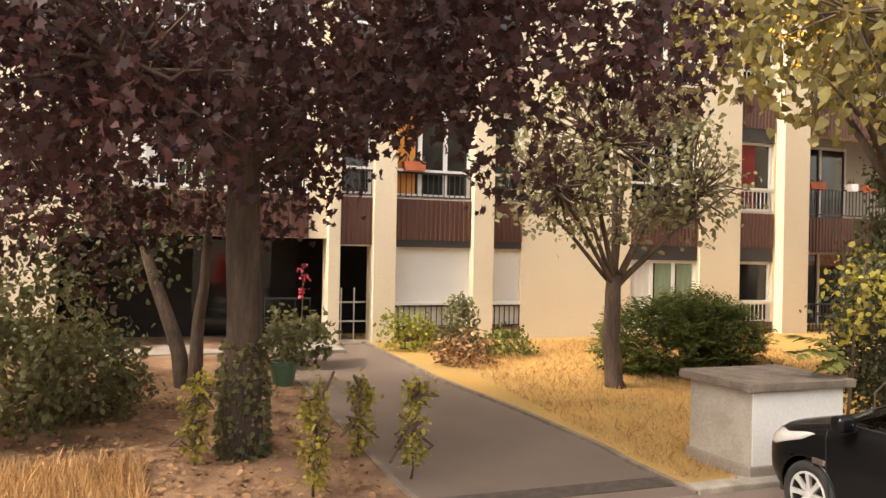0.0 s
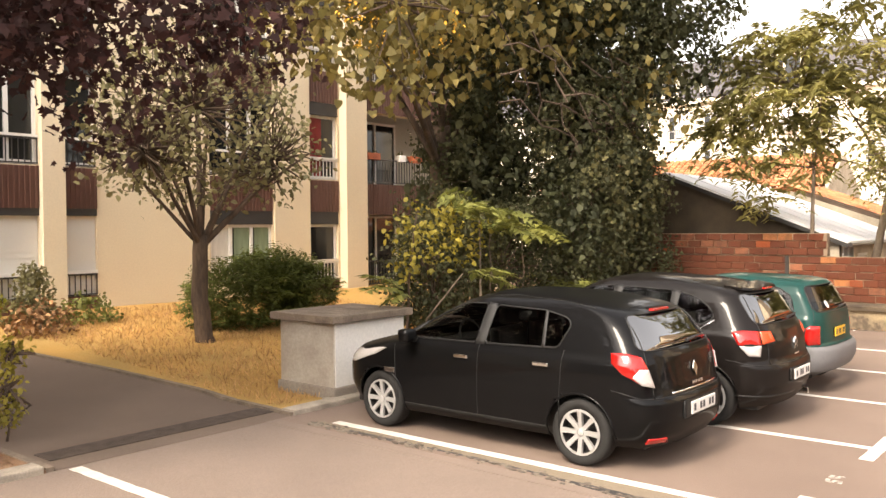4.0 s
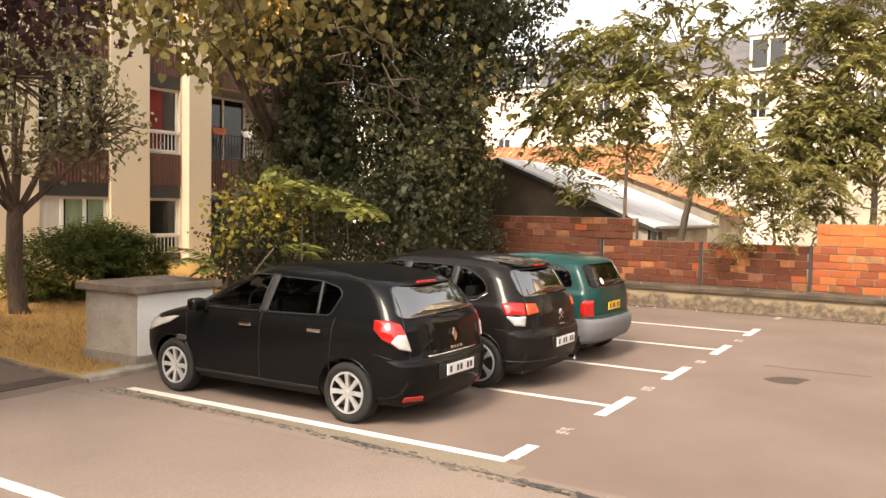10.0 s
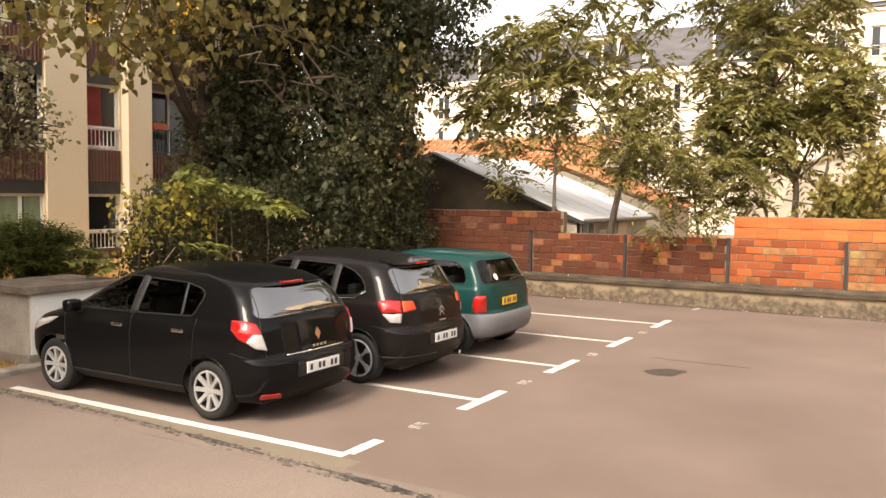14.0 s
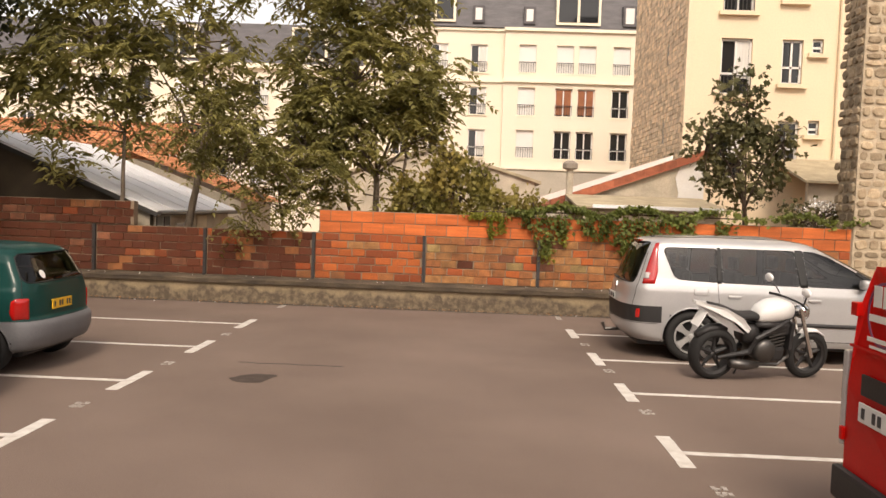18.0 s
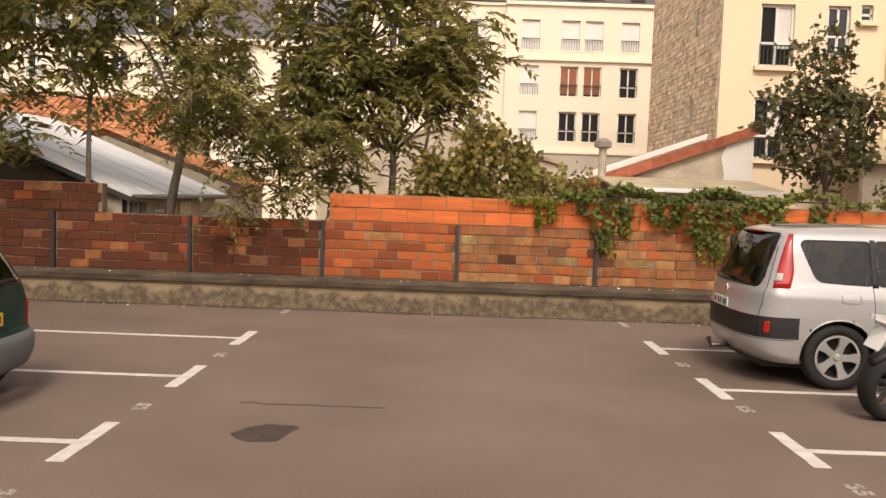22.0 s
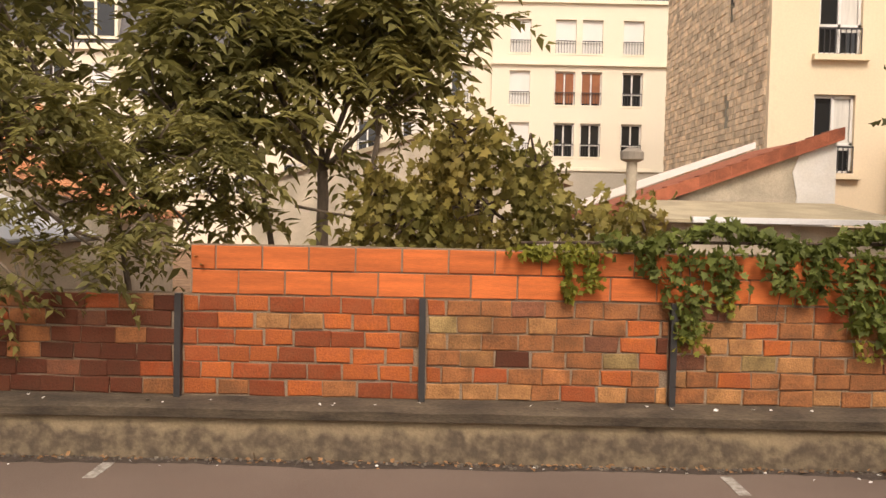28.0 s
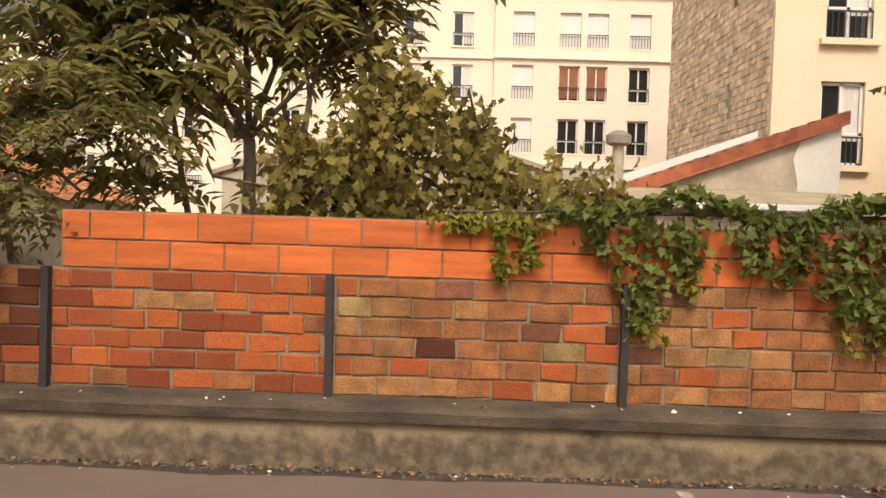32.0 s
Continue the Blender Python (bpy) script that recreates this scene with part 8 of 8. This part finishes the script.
t = empty("small_tree", label="small upright leafy tree behind the wall by the shed", category="tree")
limbs(t, [([(9.6, 14.6, 0), (9.55, 14.55, 1.6), (9.45, 14.5, 2.6)], 0.07, 0.045)] + boughs((9.5, 14.5, 2.2), [(8.7, 14.3, 3.6), (10.2, 14.3, 3.7), (9.4, 14.5, 4.9), (9.0, 14.6, 4.4)], 0.04), M["bark"], 8)
crown("crown", [(9.4, 14.5, 3.2, 0.9, 0.8, 1.0), (9.3, 14.5, 4.4, 0.55, 0.5, 0.9), (8.6, 14.4, 3.6, 0.5, 0.5, 0.45), (10.2, 14.4, 3.7, 0.5, 0.5, 0.45)], 190, 10, 0.12, 0.13, "lobed", M["l_shrub"], t, 141, twigs=60)
# vine-covered bush over the wall
t = empty("vine_bush", label="sprawling vine with browning green leaves above the wall", category="shrub")
limbs(t, [([(3.2, 13.3, 0), (3.2, 13.2, 1.2), (3.3, 13.1, 2.2)], 0.06, 0.03)], M["bark"], 8)
crown("foliage", [(3.2, 13.1, 2.25, 0.75, 0.5, 0.75), (2.4, 13.1, 2.0, 0.6, 0.45, 0.45), (4.1, 13.0, 2.0, 0.7, 0.4, 0.35), (3.0, 13.1, 2.95, 0.3, 0.25, 0.3), (3.75, 13.0, 2.6, 0.25, 0.2, 0.25), (4.75, 12.9, 2.15, 0.3, 0.2, 0.22), (2.2, 13.0, 2.4, 0.25, 0.2, 0.25)], 330, 12, 0.11, 0.10, "lobed", M["l_fig"], t, 151, droop=1.2, facing=0.3, twigs=60)
t = empty("flowering_shrub", label="shrub with pale white flower heads behind the wall", category="shrub")
limbs(t, [([(10.6, 13.2, 0), (10.6, 13.2, 1.6), (10.6, 13.1, 2.0)], 0.03, 0.012)], M["bark"], 6)
crown("foliage", [(10.5, 13.1, 2.0, 0.75, 0.4, 0.35)], 60, 9, 0.11, 0.10, "oval", M["l_shrub"], t, 161, twigs=40)
crown("flower_heads", [(10.6, 13.0, 2.15, 0.65, 0.3, 0.3)], 30, 14, 0.05, 0.045, "oval", M["petal_white"], t, 162)
# ivy over the wall
t = empty("ivy", label="ivy trailing over the top of the brick wall", category="climbing plant")
gen = np.random.default_rng(9)
top = [(x, gen.uniform(11.86, 12.15), 1.86 + 0.16 * math.sin(x * 2.1) ** 2 + 0.08 * gen.random()) for x in np.concatenate([gen.uniform(4.2, 5.6, 200), gen.uniform(5.6, 8.2, 480), gen.uniform(8.2, 11.0, 170)])]
hang = []
for cx, w, dz in ((4.95, 0.16, 0.78), (5.25, 0.10, 0.45), (4.62, 0.10, 0.25), (5.75, 0.12, 0.40), (6.05, 0.14, 0.45), (6.42, 0.16, 0.72), (6.7, 0.14, 0.85), (7.1, 0.16, 0.6), (7.6, 0.14, 0.4), (8.3, 0.12, 0.3)):
    for k in range(int(130 * dz)):
        f = gen.random()
        hang.append((cx + gen.normal() * w * (1 - 0.6 * f), 11.94 - 0.08 * gen.random() * (1 - f * .5), 1.9 - dz * f))
main = np.array(top + hang)
way = gen.normal(size=main.shape) * 0.6 + np.array([0, -0.7, -0.5])
main = np.concatenate([main, main + gen.normal(size=main.shape) * np.array([0.05, 0.02, 0.04])])
way = np.concatenate([way, way[::-1]])
leaves("ivy_leaves", main, way, 0.078, "lobed", M["l_ivy"], t, 1.1, gen, facing=0.2)
young = []
for cx, w, z0, dz in ((3.62, 0.10, 1.88, 0.10), (3.95, 0.13, 1.9, 0.14), (4.1, 0.05, 1.85, 0.36), (3.9, 0.03, 1.8, 0.38), (5.0, 0.07, 1.3, 0.32), (6.5, 0.07, 1.4, 0.45), (6.75, 0.06, 1.2, 0.25), (5.3, 0.05, 1.6, 0.3)):
    for k in range(110 if z0 > 1.7 else 45):
        f = gen.random()
        young.append((cx + gen.normal() * w, 11.95 - 0.05 * gen.random(), z0 - dz * f))
young = np.array(young)
leaves("young_ivy_leaves", young, gen.normal(size=young.shape) * 0.6 + np.array([0, -0.7, -0.5]), 0.062, "lobed", M["l_ivy_young"], t, 1.0, gen, label="young yellow-green ivy tips", facing=0.2)
bm = bmesh.new()
for cx in (4.95, 5.25, 5.75, 6.42, 6.7, 7.1):
    tube([(cx, 12.0, 1.92), (cx + 0.02, 11.94, 1.6), (cx - 0.03, 11.95, 1.25)], [0.008, 0.006, 0.004], 4, False, bm)
tube([(3.5, 12.05, 1.9), (5, 12.0, 1.93), (7, 12.0, 1.95), (9, 12.05, 1.93)], [0.012, 0.015, 0.015, 0.01], 5, False, bm)
part("ivy_stem", bm, M["bark"], t)

# garden flowers, saplings and grasses
for i, (x, y, z, rx, ry, rz, mk) in enumerate(((-13.4, -0.05, 0.75, 0.4, 0.6, 0.4, "l_ivy_young"), (-12.7, 0.75, 0.60, 0.4, 0.5, 0.35, "l_shrub"), (-11.9, 0.5, 0.55, 0.5, 0.5, 0.3, "litter"), (-12.6, 1.6, 0.55, 0.4, 0.5, 0.3, "l_fern"), (-13.2, 1.0, 1.0, 0.2, 0.25, 0.5, "l_cherry"))):
    s = empty("flowerbed_plant", label="low flowerbed plant gone to seed" if mk == "litter" else "green flowerbed plant by the lawn", category="plant", group="flowerbed plants")
    limbs(s, [([(x, y, 0.3), (x, y, 0.5), (x, y, z)], 0.015, 0.006)], M["bark"], 5)
    crown("foliage", [(x, y, z, rx, ry, rz)], 70, 9, 0.08, 0.085, "oval", M[mk], s, 170 + i, shell=0.6)
for i, (x, y, h) in enumerate(((-6.35, -3.3, 1.1), (-6.65, -2.25, 1.0), (-7.55, -4.25, 0.95), (-7.4, -2.6, 0.9))):
    s = empty("sapling", label="spindly yellow-green sapling in the soil bed", category="sapling", group="saplings")
    limbs(s, [([(x, y, 0.0), (x + .03, y, h * 0.5), (x - .02, y + .05, h)], 0.012, 0.005)], M["bark"], 5)
    crown("foliage", [(x, y, h * 0.55, 0.10, 0.11, h * 0.48), (x + .02, y + .06, h * 0.85, 0.07, 0.08, 0.2)], 46, 8, 0.05, 0.065, "oval", M["l_yellow"], s, 180 + i, twigs=20)
s = empty("hollyhock", label="tall hollyhock with a few pink flowers", category="flower")
limbs(s, [([(-12.3, -2.2, 0.25), (-12.3, -2.2, 1.2), (-12.25, -2.2, 2.0)], 0.018, 0.008)], M["bark"], 5)
crown("foliage", [(-12.3, -2.2, 0.8, 0.4, 0.5, 0.5)], 45, 8, 0.1, 0.12, "lobed", M["l_shrub"], s, 190)
crown("flowers", [(-12.27, -2.2, 1.75, 0.06, 0.06, 0.3)], 8, 6, 0.03, 0.05, "heart", M["petal"], s, 191)
s = empty("plant_pot", pose(-10.9, -2.75, rise(-10.9)), label="dark green plant pot on the soil", category="pot")
part("pot", lathe([(0.14, 0.0), (0.20, 0.32), (0.22, 0.33), (0.22, 0.37), (0.19, 0.37), (0.17, 0.30), (0.0, 0.30)], 20), M["green_pot"], s)
crown("plant", [(0, 0, 0.65, 0.3, 0.3, 0.3)], 40, 8, 0.08, 0.09, "oval", M["l_shrub"], s, 195)
gen = np.random.default_rng(77)
n = 3000
gb = np.stack([gen.uniform(-7.5, -6.2, n), gen.uniform(-7.4, -4.75, n), np.zeros(n)], 1)
gb[:, 2] = [rise(x) + 0.02 for x in gb[:, 0]]
tagged(leaves("dry_grass", gb, gen.normal(size=(n, 3)) * 0.3 + np.array([0, 0, 1.0]), 0.25, "blade", M["straw"], None, 1.0, gen, facing=0.0), "dry straw-coloured grass tussocks in the bed", "grass", kind="stuff")
n = 26000
gb = np.stack([gen.uniform(-13.8, -5.7, n), gen.uniform(0.35, 7.5, n), np.zeros(n)], 1)
gb = gb[gb[:, 1] < np.interp(gb[:, 0], [-16, -7.0, -5.35], [12.0, 8.5, 1.0])]
gb[:, 2] = [rise(x) + 0.015 for x in gb[:, 0]]
tagged(leaves("lawn_grass", gb, gen.normal(size=gb.shape) * 0.6 + np.array([0, 0, 0.7]), 0.10, "blade", M["straw"], None, 1.4, gen, facing=0.0), "short sun-dried grass of the lawn", "grass", kind="stuff")
n = 4500
gb = np.stack([gen.uniform(-12, -5.6, n), gen.uniform(-9, -2.6, n), np.zeros(n)], 1)
gb[:, 2] = [rise(x) + 0.05 for x in gb[:, 0]]
tagged(leaves("leaf_litter", gb, gen.normal(size=gb.shape) * np.array([1, 1, 0.2]), 0.07, "oval", M["litter"], None, 1.2, gen, facing=2.0), "fallen dry brown leaves on the soil", "dry leaves", kind="stuff")
n = 60
gb = np.stack([gen.uniform(-4, 10, n), gen.choice([11.5, 11.62, 11.8, 11.85], n) + gen.uniform(-.06, .06, n), np.zeros(n)], 1)
gb[:, 2] = np.where(gb[:, 1] > 11.7, 0.49, 0.008)
tagged(leaves("paper_scrap", gb, gen.normal(size=gb.shape) * np.array([1, 1, 0.15]), 0.045, "oval", M["petal_white"], None, 1.0, gen, facing=1.5), "small pale scraps of litter along the wall", "litter", kind="stuff")
n = 700
gb = np.stack([gen.uniform(-6.8, 11, n), 11.76 - np.abs(gen.normal(size=n)) * 0.05, np.full(n, 0.012)], 1)
tagged(leaves("wall_foot_litter", gb, gen.normal(size=gb.shape) * np.array([1, 1, 0.3]), 0.05, "oval", M["litter"], None, 1.0, gen, facing=1.5), "dry leaves and dirt along the foot of the wall", "dry leaves", kind="stuff")


# ---- bricks of the back wall, one by one ----
def piece_mesh(name, w, h, d, material, seed, bevel=0.006):
    """A block with softened, slightly uneven front edges; its origin is at its middle, its front faces -y."""
    r = random.Random(seed)
    j = lambda: r.uniform(-1, 1) * (0.008 if d < 0.055 else 0.003)
    c = [(-w / 2 + j(), -h / 2 + j()), (w / 2 + j(), -h / 2 + j()), (w / 2 + j(), h / 2 + j()), (-w / 2 + j(), h / 2 + j())]
    v, b = [], bevel
    for x, z in c:
        v.append((x, d / 2, z))
    for x, z in c:
        v.append((x, -d / 2 + b, z))
    for x, z in c:
        v.append((x - math.copysign(b * 1.4, x), -d / 2 + j() * 0.6, z - math.copysign(b * 1.4, z)))
    f = [(8, 9, 10, 11)]
    for a in (0, 4):
        f += [(a + k, a + (k + 1) % 4, a + 4 + (k + 1) % 4, a + 4 + k) for k in range(4)]
    return data_mesh(name, v, f, material)


KINDS = ["brick_deep", "brick_red", "brick_orange", "brick_brown", "brick_dark", "brick_tan", "brick_olive"]
BR = {k: [piece_mesh("brick", 0.286, 0.134, 0.05, M[k], 10 * i + q) for q in range(5)] for i, k in enumerate(KINDS)}
HALF = {k: piece_mesh("brick", 0.14, 0.134, 0.05, M[k], 300 + i) for i, k in enumerate(KINDS)}
BL = [piece_mesh("terracotta_block", 0.395, 0.203, 0.06, M["block"], 500 + q, 0.004) for q in range(4)]
rb = random.Random(21)
loose_v, loose_f = [], []


def lay(name, me, x, y, z, parent, s=1.0):
    ob = new(name, me)
    ob.parent = parent
    ob.matrix_basis = Matrix.Translation((x, y, z)) @ Matrix.Diagonal((s, 1, 1, 1))
    return ob


for row in range(6):
    z = 0.572 + 0.1485 * row
    for i in range(-1, len(POSTS)):
        x0 = POSTS[i] + 0.035 if i >= 0 else -6.9
        x1 = POSTS[i + 1] - 0.035 if i + 1 < len(POSTS) else 10.70
        x = x0 - (0.15 if row % 2 else 0.0) + rb.uniform(-.02, .02)
        while x < x1 - 0.03:
            wd = rb.choice((0.286, 0.286, 0.262, 0.31, 0.24, 0.30))
            a, b = max(x, x0), min(x + wd, x1)
            mid = (a + b) / 2
            if b - a > 0.05:
                # left bays: mostly the brick with shade in its colour
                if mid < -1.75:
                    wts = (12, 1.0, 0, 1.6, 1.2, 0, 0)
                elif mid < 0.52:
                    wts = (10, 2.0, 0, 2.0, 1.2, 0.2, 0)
                elif mid < 2.66:
                    wts = (0.5, 8, 7, 2.4, 0.8, 0.6, 0.2)
                elif mid < 4.83:
                    wts = (0.3, 0.7, 1.6, 8, 1.0, 3.2, 1.0)
                else:
                    wts = (0.3, 0.9, 2.0, 7, 0.8, 3.2, 1.6)
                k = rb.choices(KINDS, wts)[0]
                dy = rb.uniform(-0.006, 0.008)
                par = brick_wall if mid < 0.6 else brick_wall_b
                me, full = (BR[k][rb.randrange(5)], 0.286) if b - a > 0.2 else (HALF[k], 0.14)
                if mid > -4.6:
                    lay("brick", me, mid, 12.022 + dy, z + rb.uniform(-.004, .004), par, (b - a) / full)
                else:
                    n0 = len(loose_v)
                    for v in me.vertices:
                        loose_v.append((mid + v.co.x * (b - a) / full, 12.018 + v.co.y, z + v.co.z))
                    loose_f += [tuple(n0 + q for q in p.vertices) for p in me.polygons]
            x += wd + (rb.uniform(0.010, 0.022) if mid > 0.5 else 0.004)
tagged(mpart("brick", loose_v, loose_f, M["brick_deep"], brick_wall, "deep red bricks, darkened for the tree shade"), kind="stuff")
for row in range(2):
    z = 1.503 + 0.216 * row
    x = 0.62 - (0.2 if row else 0.0)
    while x < 10.66:
        a, b = max(x, 0.61), min(x + 0.395, 10.70)
        if b - a > 0.08:
            lay("terracotta_block", BL[rb.randrange(4)], (a + b) / 2, 12.028 + rb.uniform(-.004, .004), z, brick_wall_b, (b - a) / 0.395)
        x += 0.408
for row in range(3):
    z = 1.485 + 0.1485 * row
    x = -6.95 - 0.15 * (row % 2)
    while x < -3.1:
        a, b = max(x, -6.98), min(x + 0.286, -3.03)
        if b - a > 0.06:
            # taller end: shade again comes from the darker brick colour
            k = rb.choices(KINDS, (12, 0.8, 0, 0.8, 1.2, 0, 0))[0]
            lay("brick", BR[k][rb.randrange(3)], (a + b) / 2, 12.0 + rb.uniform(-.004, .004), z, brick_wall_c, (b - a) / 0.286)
        x += 0.298
